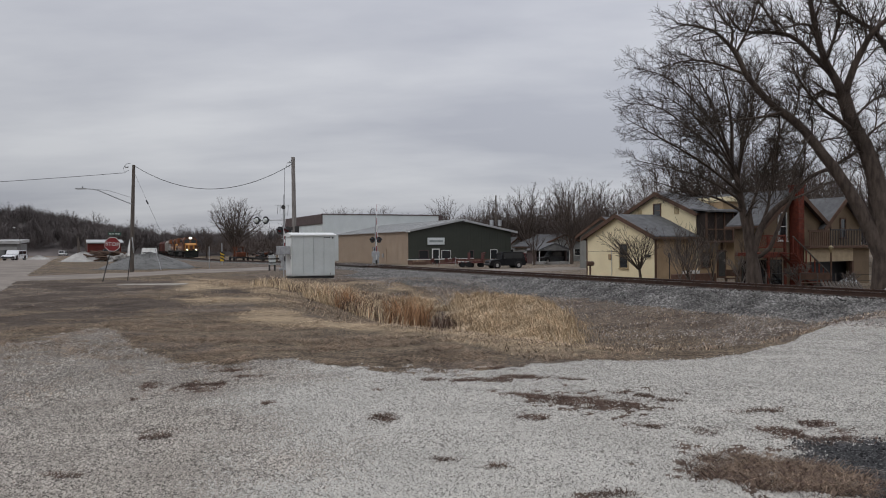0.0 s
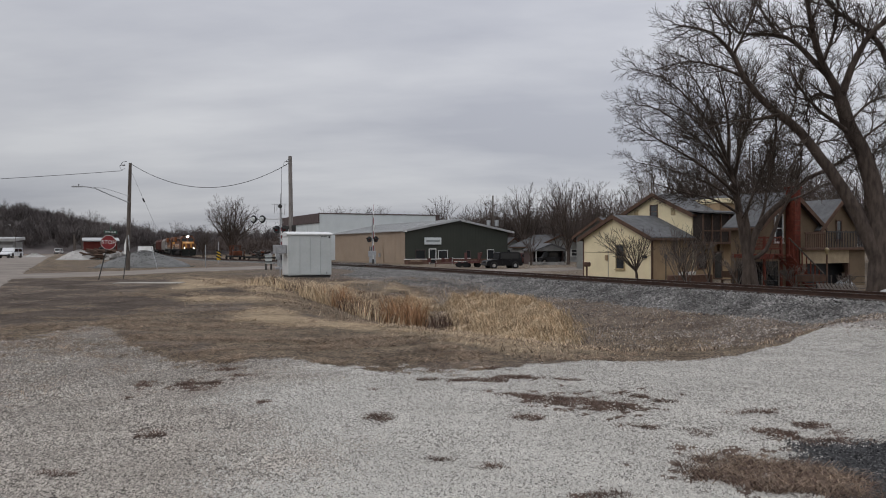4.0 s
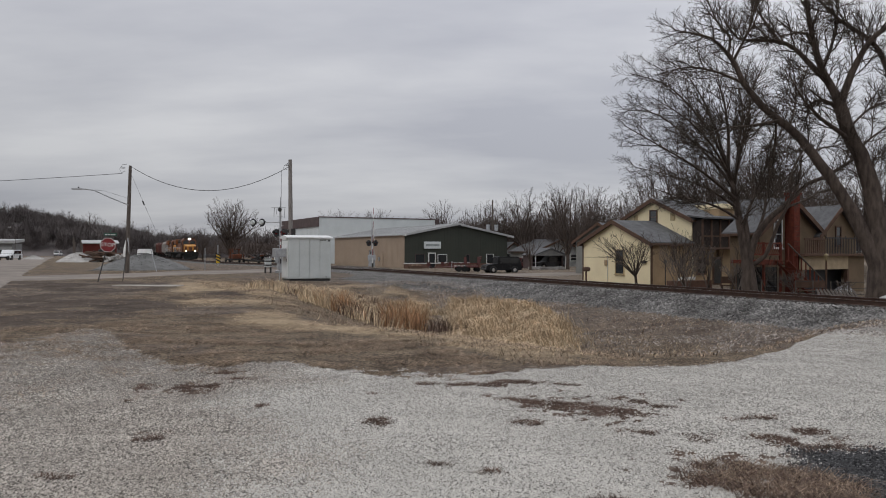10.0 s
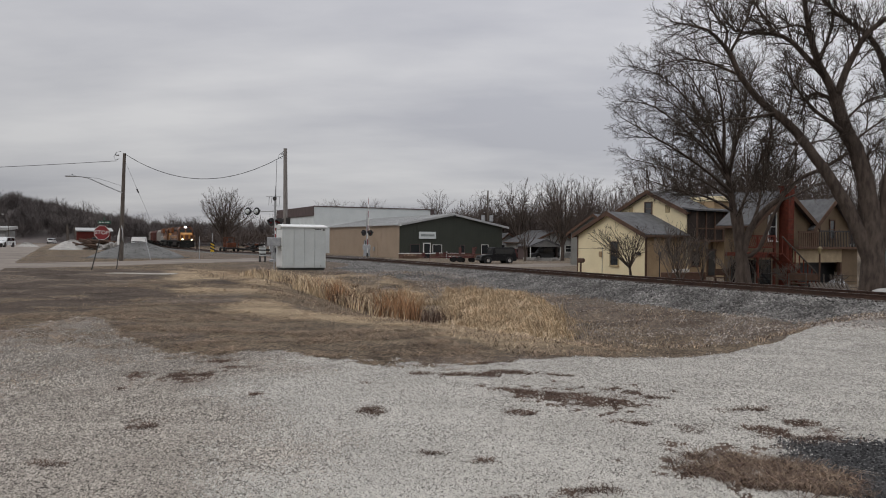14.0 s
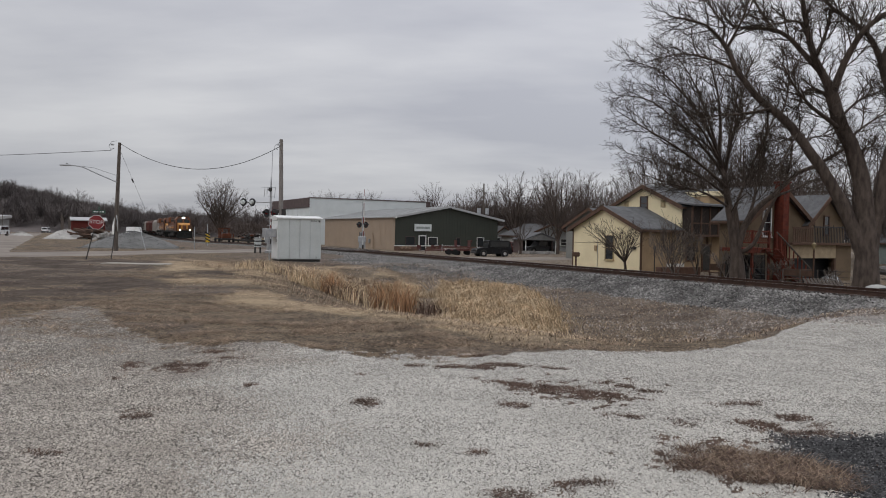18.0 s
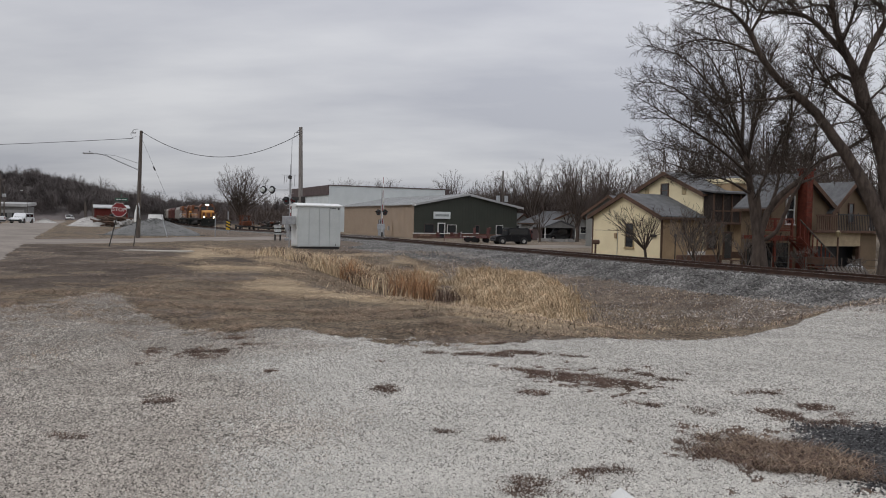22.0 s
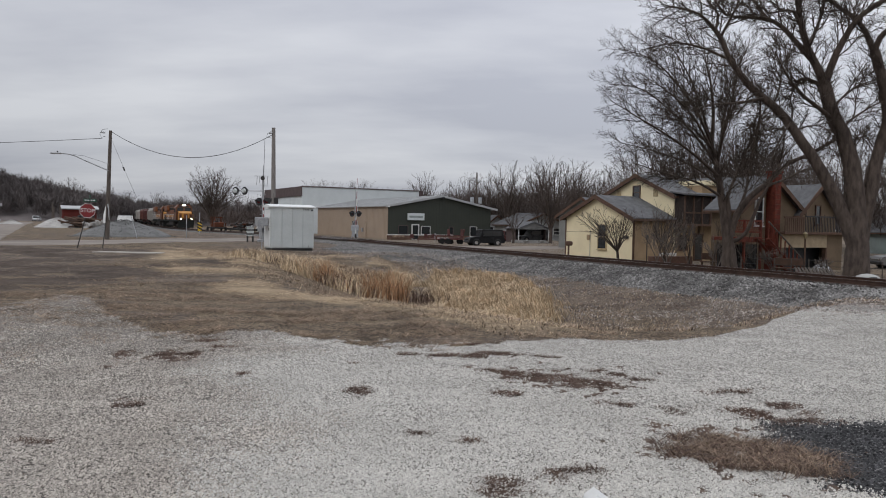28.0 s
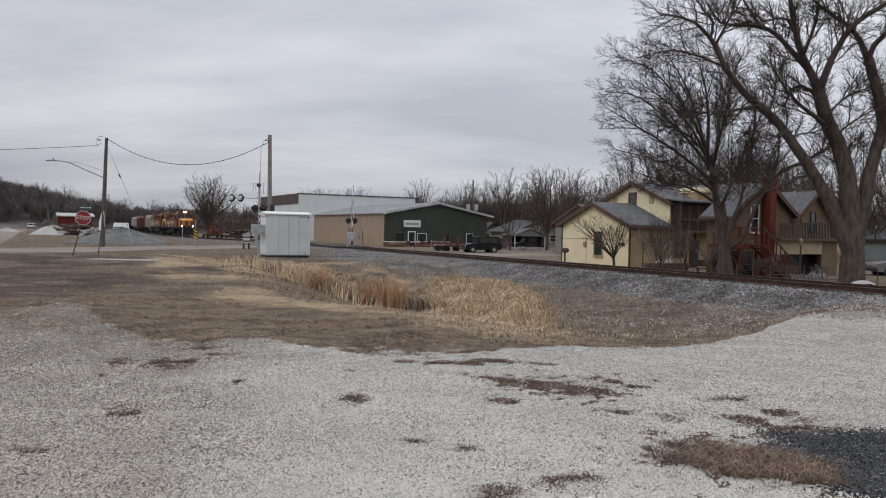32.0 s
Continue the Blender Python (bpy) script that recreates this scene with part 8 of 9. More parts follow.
# ---- town clutter beyond the track ----
def shop_front():
    m = Matrix.Translation((-4.95, 104.0, -1.0)) @ Matrix.Rotation(radians(GRID), 4, "Z")
    redp = mat("red_enamel", (0.10, 0.020, 0.016), (0.06, 0.014, 0.012), 2, 0.6, stain=0.15)
    t = thing("utility_cart", stand(3.9, 89.0, 12), "orange-red wheeled utility cart with a high frame", "cart")
    part("tray", Bag().box(-0.7, -0.5, 0.5, 0.7, 0.5, 0.75, 0.03), redp, t)
    for x in (-0.85, 0.8):
        part("upright", Bag().box(x, -0.55, 0.9, x + 0.06, 0.55, 1.75), redp, t)
    for x in (-0.6, 0.6):
        for y in (-0.62, 0.52):
            part("wheel", Bag().disc((x, y, 0.28), (0, 1, 0), 0.28, 0.1, 14), M_TYRE, t)
    t = thing("flat_trailer", stand(2.6, 88.6, 4), "low red utility trailer with a raised ramp gate", "trailer")
    part("deck", Bag().box(-2.0, -0.85, 0.5, 2.0, 0.85, 0.6, 0.02), redp, t)
    for y in (-0.85, 0.8):
        side = part("side_rail", Bag().box(-2.0, y, 0.95, 2.0, y + 0.05, 1.0), redp, t)
        for k in range(5):
            part("stanchion", Bag().box(-2.0 + k * 0.985, y, 0.6, -1.94 + k * 0.985, y + 0.05, 0.95), redp, side)
        for x in (-0.35, 0.4):
            part("wheel", Bag().disc((x, y - 0.16 if y < 0 else y + 0.07, 0.33), (0, 1, 0), 0.33, 0.14, 14), M_TYRE, t)
    gate = part("ramp_gate", Bag().tube([(2.0, -0.8, 0.55), (2.35, -0.8, 1.75), (2.35, 0.8, 1.75), (2.0, 0.8, 0.55)], 0.05, 6), redp, t)
    for k in range(4):
        part("gate_bar", Bag().tube([(2.05 + k * 0.08, -0.8, 0.72 + k * 0.27), (2.05 + k * 0.08, 0.8, 0.72 + k * 0.27)], 0.035, 5), redp, gate)
    part("drawbar", Bag().tube([(-2.0, -0.6, 0.5), (-3.2, 0, 0.45)], 0.05, 6).tube([(-2.0, 0.6, 0.5), (-3.2, 0, 0.45)], 0.05, 6), redp, t)
    part("jack", Bag().tube([(-3.1, 0, -0.02), (-3.1, 0, 0.75)], 0.035, 6), redp, t)
    t = thing("carport", stand(15.0, 100.0, GRID - 14), "dark open carport with a grey pitched roof", "carport")
    roof = part("roof", Bag().prism([(-2.4, 1.75), (0, 2.7), (2.4, 1.75), (2.4, 1.9), (0, 2.86), (-2.4, 1.9)], 5.4, Matrix(((1, 0, 0, 0), (0, 0, 1, -0.2), (0, 1, 0, 0), (0, 0, 0, 1)))), M_SHINGLE, t)
    part("gable_board", Bag().prism([(-2.2, 1.78), (2.2, 1.78), (0, 2.66)], 0.06, Matrix(((1, 0, 0, 0), (0, 0, 1, -0.12), (0, 1, 0, 0), (0, 0, 0, 1)))), mat("grey_gable_board", (0.20, 0.20, 0.195), None, 2, 0.85), roof)
    part("back_wall", Bag().box(-2.2, 4.9, -0.2, 2.2, 5.0, 1.76), M_FASCIA, t)
    for x in (-2.2, 2.1):
        part("side_wall", Bag().box(x, 1.2, -0.2, x + 0.1, 4.9, 1.76), M_FASCIA, t)
        part("post", Bag().box(x, 0, -0.3, x + 0.1, 0.1, 1.78), M_WHITE, t)
    for k, (x, y, w) in enumerate(((12.6, 97.6, 0.9), (14.2, 96.8, 1.2), (15.8, 97.2, 0.8))):
        t = thing("board_stack", stand(x, y, 20 * k), "low stack of pale weathered boards on the ground", "boards", "board stacks")
        for j in range(4):
            part("board", Bag().box(-w, -0.3 + 0.05 * j, 0.02 + j * 0.09, w, 0.25 + 0.03 * j, 0.1 + j * 0.09, 0.01, Matrix.Rotation(0.1 * j, 4, "Z")), M_CONC, t)
    proto = None
    for k, x in enumerate((2.9, 5.1, 6.3)):
        mm = m @ Matrix.Translation((x, -2.2, 0.0)) @ Matrix.Rotation(radians(10 * k), 4, "Z")
        if proto:
            copy_thing(proto, mm)
            continue
        proto = thing("garden_chair", mm, "red metal garden chair before the shop", "chair", "chairs before the shop")
        part("seat", Bag().box(-0.28, -0.25, 0.38, 0.28, 0.25, 0.43, 0.01), redp, proto)
        part("backrest", Bag().box(-0.28, 0.22, 0.43, 0.28, 0.27, 0.95, 0.01), redp, proto)
        for a in (-0.25, 0.22):
            for b in (-0.22, 0.22):
                part("leg", Bag().box(a, b, -0.05, a + 0.03, b + 0.03, 0.38), redp, proto)
    t = thing("planter_box", m @ Matrix.Translation((1.2, -1.2, 0)), "brown timber planter with dry plants", "planter")
    part("box", Bag().box(-1.0, -0.3, -0.1, 1.0, 0.3, 0.45, 0.02), M_TRIM, t)
    for k in range(9):
        part("dry_stem", Bag().tube([(-0.8 + k * 0.2, 0, 0.4), (-0.85 + k * 0.21, 0.1, 0.75)], 0.02, 4), M_STRAW, t)
    t = thing("white_bench", m @ Matrix.Translation((8.2, -1.6, 0)), "long low white bench before the shop", "bench")
    part("seat", Bag().box(-1.1, -0.2, 0.38, 1.1, 0.2, 0.45, 0.01), M_WHITE, t)
    for x in (-0.95, 0.85):
        part("leg", Bag().box(x, -0.18, -0.05, x + 0.08, 0.18, 0.38), M_WHITE, t)
    t = thing("bollard", m @ Matrix.Translation((5.9, -3.2, 0)), "grey steel bollard before the shop", "bollard")
    part("post", Bag().tube([(0, 0, -0.2), (0, 0, 1.1)], 0.08, 10), M_GALV, t)
    t = thing("utility_pole", stand(8.3, 116.0), "utility pole with two grey transformers behind the shop", "utility pole")
    part("pole", Bag().tube([(0, 0, -0.5), (0, 0, 10.4)], [0.17, 0.11], 10), M_WOOD_POLE, t)
    for x in (-0.7, 0.55):
        part("transformer", Bag().disc((x, -0.2, 5.6), (0, 0, 1), 0.3, 0.95, 12), M_GALV, t)


shop_front()


def small_house(x, y, deg, w, dp, he, hp, wall, label, roof_m=None):
    t = thing("small_house", stand(x, y, deg), label, "house")
    gable_block(t, 0, w, 0, dp, -0.4, he, hp, wall, wall, over=0.35, roof_m=roof_m)
    window(t, w * 0.15, w * 0.35, 0.9, 2.0, 0)
    door = part("door", Bag().box(w * 0.5, -0.06, 0, w * 0.5 + 0.95, 0, 2.1, 0.01), M_FASCIA, t)
    part("handle", Bag().box(w * 0.5 + 0.8, -0.1, 1.0, w * 0.5 + 0.85, -0.06, 1.1), M_GALV, door)
    window(t, w * 0.72, w * 0.92, 0.9, 2.0, 0)
    return t


H_GREY = mat("pale_grey_clapboard", (0.22, 0.22, 0.205), (0.17, 0.17, 0.16), 1, 0.85, stain=0.12)
H_WHITE = mat("white_clapboard", (0.42, 0.425, 0.42), (0.33, 0.335, 0.33), 1, 0.85, stain=0.1)
H_TEAL = mat("pale_teal_siding", (0.30, 0.35, 0.34), (0.25, 0.29, 0.28), 1, 0.8, stain=0.1)
small_house(14.7, 80.0, GRID - 60, 5.2, 9.0, 3.5, 5.3, H_GREY, "pale grey clapboard cottage with grey roof")
small_house(14.8, 114.0, GRID, 9.0, 7.0, 2.4, 4.2, H_WHITE, "low white cottage with grey shingle roof")
small_house(10.6, 124.0, GRID, 4.0, 8.0, 2.3, 3.8, H_WHITE, "small white cottage behind the shop")
small_house(50.5, 78.5, GRID, 6.5, 5.0, 2.3, 3.6, H_TEAL, "pale teal garage with white door", M_SHINGLE)
small_house(56.0, 79.0, GRID, 9.0, 8.0, 3.0, 5.2, H_WHITE, "white house among bare trees")


def yard_things():
    t = thing("letter_box", stand(8.69, 44.0), "dark letter box on a wooden post", "letter box")
    part("post", Bag().box(-0.05, -0.05, -0.3, 0.05, 0.05, 1.15, 0.01), M_TRIM, t)
    part("box", Bag().box(-0.22, -0.13, 1.15, 0.22, 0.13, 1.42, 0.06), M_TRIM, t)
    part("flag", Bag().box(0.22, -0.02, 1.25, 0.25, 0.1, 1.32), M_RED, t)
    t = thing("white_well_cap", stand(16.45, 27.0), "white domed well cap with a dark stain", "well cap")
    n, vs, fs = 24, [], []
    prof = ((0.45, -0.3), (0.45, 0.42), (0.44, 0.54), (0.37, 0.66), (0.2, 0.73), (0.02, 0.755))
    for r, z in prof:
        for k in range(n):
            a = 2 * math.pi * k / n
            vs.append((math.cos(a) * r, math.sin(a) * r, z))
    for i in range(len(prof) - 1):
        for k in range(n):
            fs.append((i * n + k, i * n + (k + 1) % n, (i + 1) * n + (k + 1) % n, (i + 1) * n + k))
    fs.append(tuple(range((len(prof) - 1) * n, len(prof) * n)))
    part("cap", Bag().add(vs, fs), mat("weathered_white_plastic", (0.44, 0.44, 0.425), (0.34, 0.34, 0.325), 2.5, 0.7, stain=0.2), t, "", True)
    part("mark", Bag().box(-0.14, -0.42, 0.57, 0.10, -0.36, 0.65), M_BLACK, t)
    # yard fence and picnic bench behind the rail
    t = thing("wire_fence", stand(15.7, 36.2, -32), "low wire mesh fence on thin posts", "fence")
    for i in range(9):
        part("post", Bag().tube([(i * 0.75, 0, -0.2), (i * 0.75, 0, 1.05)], 0.03, 6), M_WOOD_POLE, t)
    for k in range(4):
        part("wire", Bag().tube([(0, 0, 0.2 + k * 0.27), (6, 0, 0.2 + k * 0.27)], 0.008, 4), M_DARKSTEEL, t)
    t = thing("picnic_table", stand(17.7, 33.2, -10), "grey weathered slatted picnic table lying tilted", "table")
    for i in range(11):
        part("slat", Bag().box(-0.8 + i * 0.15, -0.4, 0.55, -0.7 + i * 0.15, 0.4, 0.59, 0.004, Matrix.Rotation(radians(28), 4, "X")), M_WOOD_POLE, t)
    for x in (-0.7, 0.7):
        part("leg", Bag().tube([(x, -0.3, 0.45), (x, -0.45, -0.2)], 0.035, 6), M_DARKSTEEL, t)
        part("leg", Bag().tube([(x, 0.3, 0.75), (x, 0.5, -0.2)], 0.035, 6), M_DARKSTEEL, t)
    t = thing("stone_planter", stand(16.6, 49.3, GRID), "long dark stone planter with white pots", "planter")
    part("wall", Bag().box(-1.8, -0.25, -0.2, 1.8, 0.25, 0.55, 0.03), M_BRICK, t)
    for k in range(5):
        part("pot", Bag().disc((-0.9 + k * 0.32, 0, 0.55), (0, 0, 1), 0.09, 0.22, 10, 0.12), M_WHITE, t)
    for x, y in ((17.6, 44.6), (19.2, 38.5)):
        t = thing("garden_bench", stand(x, y, -30), "dark brown wooden garden bench in the yard", "bench", "yard benches")
        part("seat", Bag().box(-0.7, -0.22, 0.4, 0.7, 0.22, 0.45, 0.01), M_TRIM, t)
        part("backrest", Bag().box(-0.7, 0.2, 0.55, 0.7, 0.24, 0.95, 0.01), M_TRIM, t)
        for a in (-0.65, 0.6):
            part("leg", Bag().box(a, -0.2, -0.1, a + 0.06, 0.24, 0.4), M_TRIM, t)
    t = thing("yard_lamp", stand(14.9, 49.0), "thin garden lamp post beside the house", "lamp post")
    part("post", Bag().tube([(0, 0, -0.2), (0, 0, 1.6)], 0.035, 8), M_BLACK, t)
    part("lantern", Bag().tube([(0, 0, 1.6), (0, 0, 1.8), (0, 0, 1.92)], [0.06, 0.13, 0.02], 6), M_BLACK, t)
    # white post top close to the lens
    t = thing("white_post", Matrix.Translation((0.562, 2.2, 0)), "white painted wooden post standing in the gravel", "post")
    part("post", Bag().add([(-0.05, -0.05, -0.3), (0.05, -0.05, -0.3), (0.05, 0.05, -0.3), (-0.05, 0.05, -0.3), (-0.05, -0.05, 0.76), (0.05, -0.05, 0.725), (0.05, 0.05, 0.735), (-0.05, 0.05, 0.77), (-0.025, -0.03, 0.795), (0.03, -0.03, 0.755), (0.03, 0.03, 0.76), (-0.025, 0.03, 0.80)],
                           [(3, 2, 1, 0), (0, 1, 5, 4), (1, 2, 6, 5), (2, 3, 7, 6), (3, 0, 4, 7), (4, 5, 9, 8), (5, 6, 10, 9), (6, 7, 11, 10), (7, 4, 8, 11), (8, 9, 10, 11)]), M_WHITE, t)
    t = thing("paving_slab", stand(-13.1, 33.6, 0), "flat pale concrete slab in the grass", "slab")
    part("slab", Bag().box(-1.45, -0.45, -0.1, 1.45, 0.45, 0.02, 0.015), mat("worn_concrete", (0.40, 0.37, 0.33), (0.26, 0.235, 0.205), 1.2, 0.95, stain=0.25), t)


yard_things()


# ---- loose stones, grass and reeds ----
RNG = np.random.default_rng(21)


def wedge(n, d0, d1, a0=-35, a1=35):
    """Places in a fan before the lot, thinning with distance."""
    dd = d0 * np.exp(RNG.uniform(0, 1, n) * math.log(d1 / d0))
    a = np.radians(RNG.uniform(a0, a1, n))
    return np.sin(a) * dd, np.cos(a) * dd


def stones(name, x, y, size, material, label, category):
    n = len(x)
    z = ground_z(x, y)
    # a rough lump: four-sided, open below where it beds in the ground
    shape = np.array([(1, 0, -0.3), (0, 1, -0.3), (-1, 0, -0.3), (0, -1, -0.3), (0.15, 0.1, 0.75)], dtype=float)
    tri = np.array([(0, 1, 4), (1, 2, 4), (2, 3, 4), (3, 0, 4)])
    a = RNG.uniform(0, 2 * np.pi, n)
    tilt = RNG.normal(0, 0.4, (n, 2))
    v = shape[None] * size[:, None, None] * RNG.uniform(0.6, 1.35, (n, 5, 1))
    c, s = np.cos(a)[:, None], np.sin(a)[:, None]
    vx, vy = v[:, :, 0] * c - v[:, :, 1] * s, v[:, :, 0] * s + v[:, :, 1] * c
    vz = v[:, :, 2] + vx * tilt[:, :1] + vy * tilt[:, 1:]
    p = np.stack([vx + x[:, None], vy + y[:, None], vz + (z + size * 0.2)[:, None]], 2).reshape(-1, 3)
    t = (tri[None] + (np.arange(n) * 5)[:, None, None]).reshape(-1, 3)
    return tagged(new(name, tri_mesh(name, p, t, material)), label, category, kind="stuff")


def blades(name, x, y, h, w, material, label, lean=None, amount=0.5, bend=True):
    n = len(x)
    z = ground_z(x, y) - 0.01
    a = RNG.uniform(0, 2 * np.pi, n)
    lx, ly = np.cos(a) * amount, np.sin(a) * amount
    if lean is not None:
        lx, ly = lx * 0.5 + lean[0], ly * 0.5 + lean[1]
    b = RNG.uniform(0, np.pi, n)
    ox, oy = np.cos(b) * w * 0.5, np.sin(b) * w * 0.5
    base = np.stack([x, y, z], 1)
    off = np.stack([ox, oy, np.zeros(n)], 1)
    mid = base + np.stack([lx * h * 0.3, ly * h * 0.3, h * 0.6], 1)
    norm = np.sqrt(np.clip(1 - 0.5 * (lx ** 2 + ly ** 2), 0.15, 1))
    tip = base + np.stack([lx * h, ly * h, h * norm], 1)
    if not bend:
        v = np.stack([base - off, base + off, tip], 1).reshape(-1, 3)
        t = np.arange(n * 3).reshape(-1, 3)
    else:
        v = np.stack([base - off, base + off, mid + off * 0.7, mid - off * 0.7, tip], 1).reshape(-1, 3)
        k = (np.arange(n) * 5)[:, None]
        t = np.concatenate([k + [0, 1, 2], k + [0, 2, 3], k + [3, 2, 4]])
    return tagged(new(name, tri_mesh(name, v, t, material)), label, "grass", kind="stuff")


def scatter():
    # white gravel
    x, y = wedge(300000, 4.1, 19.0)
    g, weed, straw, bal, dark, dirt, mud, dusty = zones(x, y)
    keep = RNG.uniform(0, 1, len(x)) < g ** 2 * (1 - 0.85 * weed) * (1 - dark)
    size = RNG.uniform(0.006, 0.012, len(x)) * (0.9 + np.hypot(x, y) * 0.02)
    dull = keep & (RNG.uniform(0, 1, len(x)) < dusty * 1.2)
    keep = keep & ~dull
    stones("loose_gravel", x[keep], y[keep], size[keep], M_STONE, "loose white limestone gravel of the lot", "gravel")
    stones("soiled_gravel", x[dull], y[dull], size[dull], mat("soiled_limestone_gravel", (0.47, 0.43, 0.38), (0.33, 0.298, 0.26), 1.0, 0.93, stain=0.12, island=0.4), "muddy limestone gravel trodden into the dirt", "gravel")
    # the same gravel round about and behind
    x, y = wedge(60000, 0.9, 16.0, -180, 180)
    th = np.degrees(np.arctan2(x, y))
    keep = ((np.abs(th) > 35) | (np.hypot(x, y) < 4.1)) & (RNG.uniform(0, 1, len(x)) < zones(x, y)[0])
    stones("loose_gravel", x[keep], y[keep], RNG.uniform(0.007, 0.014, keep.sum()), M_STONE, "loose white limestone gravel of the lot", "gravel")
    # dark chips beside the weeds
    x, y = RNG.uniform(2.2, 5.4, 16000), RNG.uniform(4.0, 6.5, 16000)
    keep = RNG.uniform(0, 1, len(x)) < zones(x, y)[4]
    stones("dark_chippings", x[keep], y[keep], RNG.uniform(0.006, 0.016, keep.sum()), mat("dark_chips", (0.062, 0.062, 0.064), (0.03, 0.03, 0.031), 2, 0.9, stain=0.1, island=0.8), "dark asphalt chippings at the edge of the gravel", "gravel")
    # ballast on the near shoulder
    n = 62000
    d, s = np.where(RNG.uniform(0, 1, n) < 0.8, RNG.uniform(-1.4, 3.8, n), RNG.uniform(3.0, 9.6, n)), 12 + 70 * RNG.uniform(0, 1, n) ** 1.5
    px, py = RX + TDIR.x * s + TN.x * d, TDIR.y * s + TN.y * d
    keep = (RNG.uniform(0, 1, n) < zones(px, py)[3]) & (np.abs(d) > 0.12)
    stones("ballast", px[keep], py[keep], RNG.uniform(0.025, 0.06, keep.sum()), M_BALLAST, "grey crushed-rock railway ballast", "ballast")
    # pale stones rolled down the bank
    n = 40000
    d, s = RNG.uniform(2.6, 11.0, n), RNG.uniform(20, 52, n)
    px, py = RX + TDIR.x * s + TN.x * d, TDIR.y * s + TN.y * d
    keep = RNG.uniform(0, 1, n) < sstep(11.5, 5, d) * (0.12 + 1.2 * sstep(0.42, 0.62, fbm(px * 0.9, py * 0.9, 13))) * (0.45 + 0.65 * sstep(33, 29, s) + 1.1 * sstep(38, 41, s)) * (1 - 0.8 * zones(px, py)[2])
    stones("bank_stones", px[keep], py[keep], RNG.uniform(0.012, 0.036, keep.sum()), mat("bank_stone", (0.36, 0.32, 0.285), (0.18, 0.158, 0.14), 0.9, 0.92, stain=0.12, island=0.6), "pale stones scattered down the bank", "stones")
    # short dead turf between the gravel and the ditch
    x, y = wedge(330000, 8.6, 36.0)
    g, weed, straw, bal, dark, dirt, mud, dusty = zones(x, y)
    d, s = dcoord(x, y), scoord(x, y)
    keep = (RNG.uniform(0, 1, len(x)) < (1 - g) * (1 - 0.75 * dirt) * (1 - 0.85 * mud) * (0.15 + sstep(0.38, 0.62, fbm(x * 2.1, y * 2.1, 29, 3)))) & (d > 13) & (d > ditch_lip(s) - 0.6)
    x, y, st = x[keep], y[keep], straw[keep]
    r = np.hypot(x, y)
    tall = 0.5 + 1.3 * sstep(0.4, 0.7, fbm(x * 2.1, y * 2.1, 29, 3))
    sel = RNG.uniform(0, 1, len(x)) < st * 0.7
    blades("dead_turf", x[~sel], y[~sel], RNG.uniform(0.025, 0.095, (~sel).sum()) * tall[~sel], 0.005 + 0.00045 * r[~sel], M_TURF, "short dead brown turf", amount=1.25, bend=False)
    blades("straw_turf", x[sel], y[sel], RNG.uniform(0.04, 0.12, sel.sum()) * tall[sel], 0.005 + 0.00045 * r[sel], M_STRAW, "pale straw-coloured winter grass", amount=1.3, bend=False)
    # long grass combed down the far bank
    n = 60000
    d, s = RNG.uniform(3.4, 13.0, n), RNG.uniform(26, 44, n)
    px, py = RX + TDIR.x * s + TN.x * d, TDIR.y * s + TN.y * d
    keep = RNG.uniform(0, 1, n) < zones(px, py)[2]
    px, py = px[keep], py[keep]
    tuft = fbm(px * 1.6, py * 1.6, 23, 2)
    blades("bank_grass", px, py, RNG.uniform(0.2, 0.5, len(px)) * (0.35 + 1.2 * tuft), np.full(len(px), 0.020), M_STRAW, "long straw-yellow grass combed down the bank", (TN.x * 1.5 + 0.2 + (tuft - 0.5) * 3, TN.y * 1.7), 0.9)
    # thin dry stalks over the rest of the bank and the lip of the ditch
    n = 52000
    d, s = RNG.uniform(3.4, 17.6, n), RNG.uniform(20, 50, n)
    px, py = RX + TDIR.x * s + TN.x * d, TDIR.y * s + TN.y * d
    w = 0.3 + 0.6 * sstep(13.2, 15.5, d) + 0.45 * (fbm(px * 0.8, py * 0.8, 15) > 0.56)
    keep = (RNG.uniform(0, 1, n) < w) & (zones(px, py)[0] < 0.4)
    px, py, dd = px[keep], py[keep], d[keep]
    pick = RNG.uniform(0, 1, len(px))
    lip = dd > 13
    for nm, sel, hh, ma, lab in (("lip_grass", lip & (pick < 0.86), (0.04, 0.13), M_TURF, "dry brown grass along the ditch lip"), ("lip_straw", lip & (pick >= 0.86), (0.04, 0.11), M_STRAW, "dry straw along the ditch lip"),
                                 ("bank_weeds", ~lip & (pick < 0.35), (0.05, 0.16), M_WEED, "brown dead weeds on the bank"), ("bank_grass_thin", ~lip & (pick >= 0.35) & (pick < 0.8), (0.05, 0.17), M_TURF, "thin dry brown grass on the bank"), ("bank_straw", ~lip & (pick >= 0.8), (0.04, 0.15), M_STRAW, "thin pale straw on the bank")):
        blades(nm, px[sel], py[sel], RNG.uniform(*hh, sel.sum()), np.full(sel.sum(), 0.012), ma, lab, None, 1.25)
    # reeds standing in the ditch, in two clumps
    reeds = (M_REED, "reeds", "tall orange-brown dry reeds in the ditch")
    straws = (M_STRAW, "ditch_straw", "pale dry stalks between the reeds")
    weeds = (M_WEED, "ditch_weeds", "brown dead weeds in the ditch")
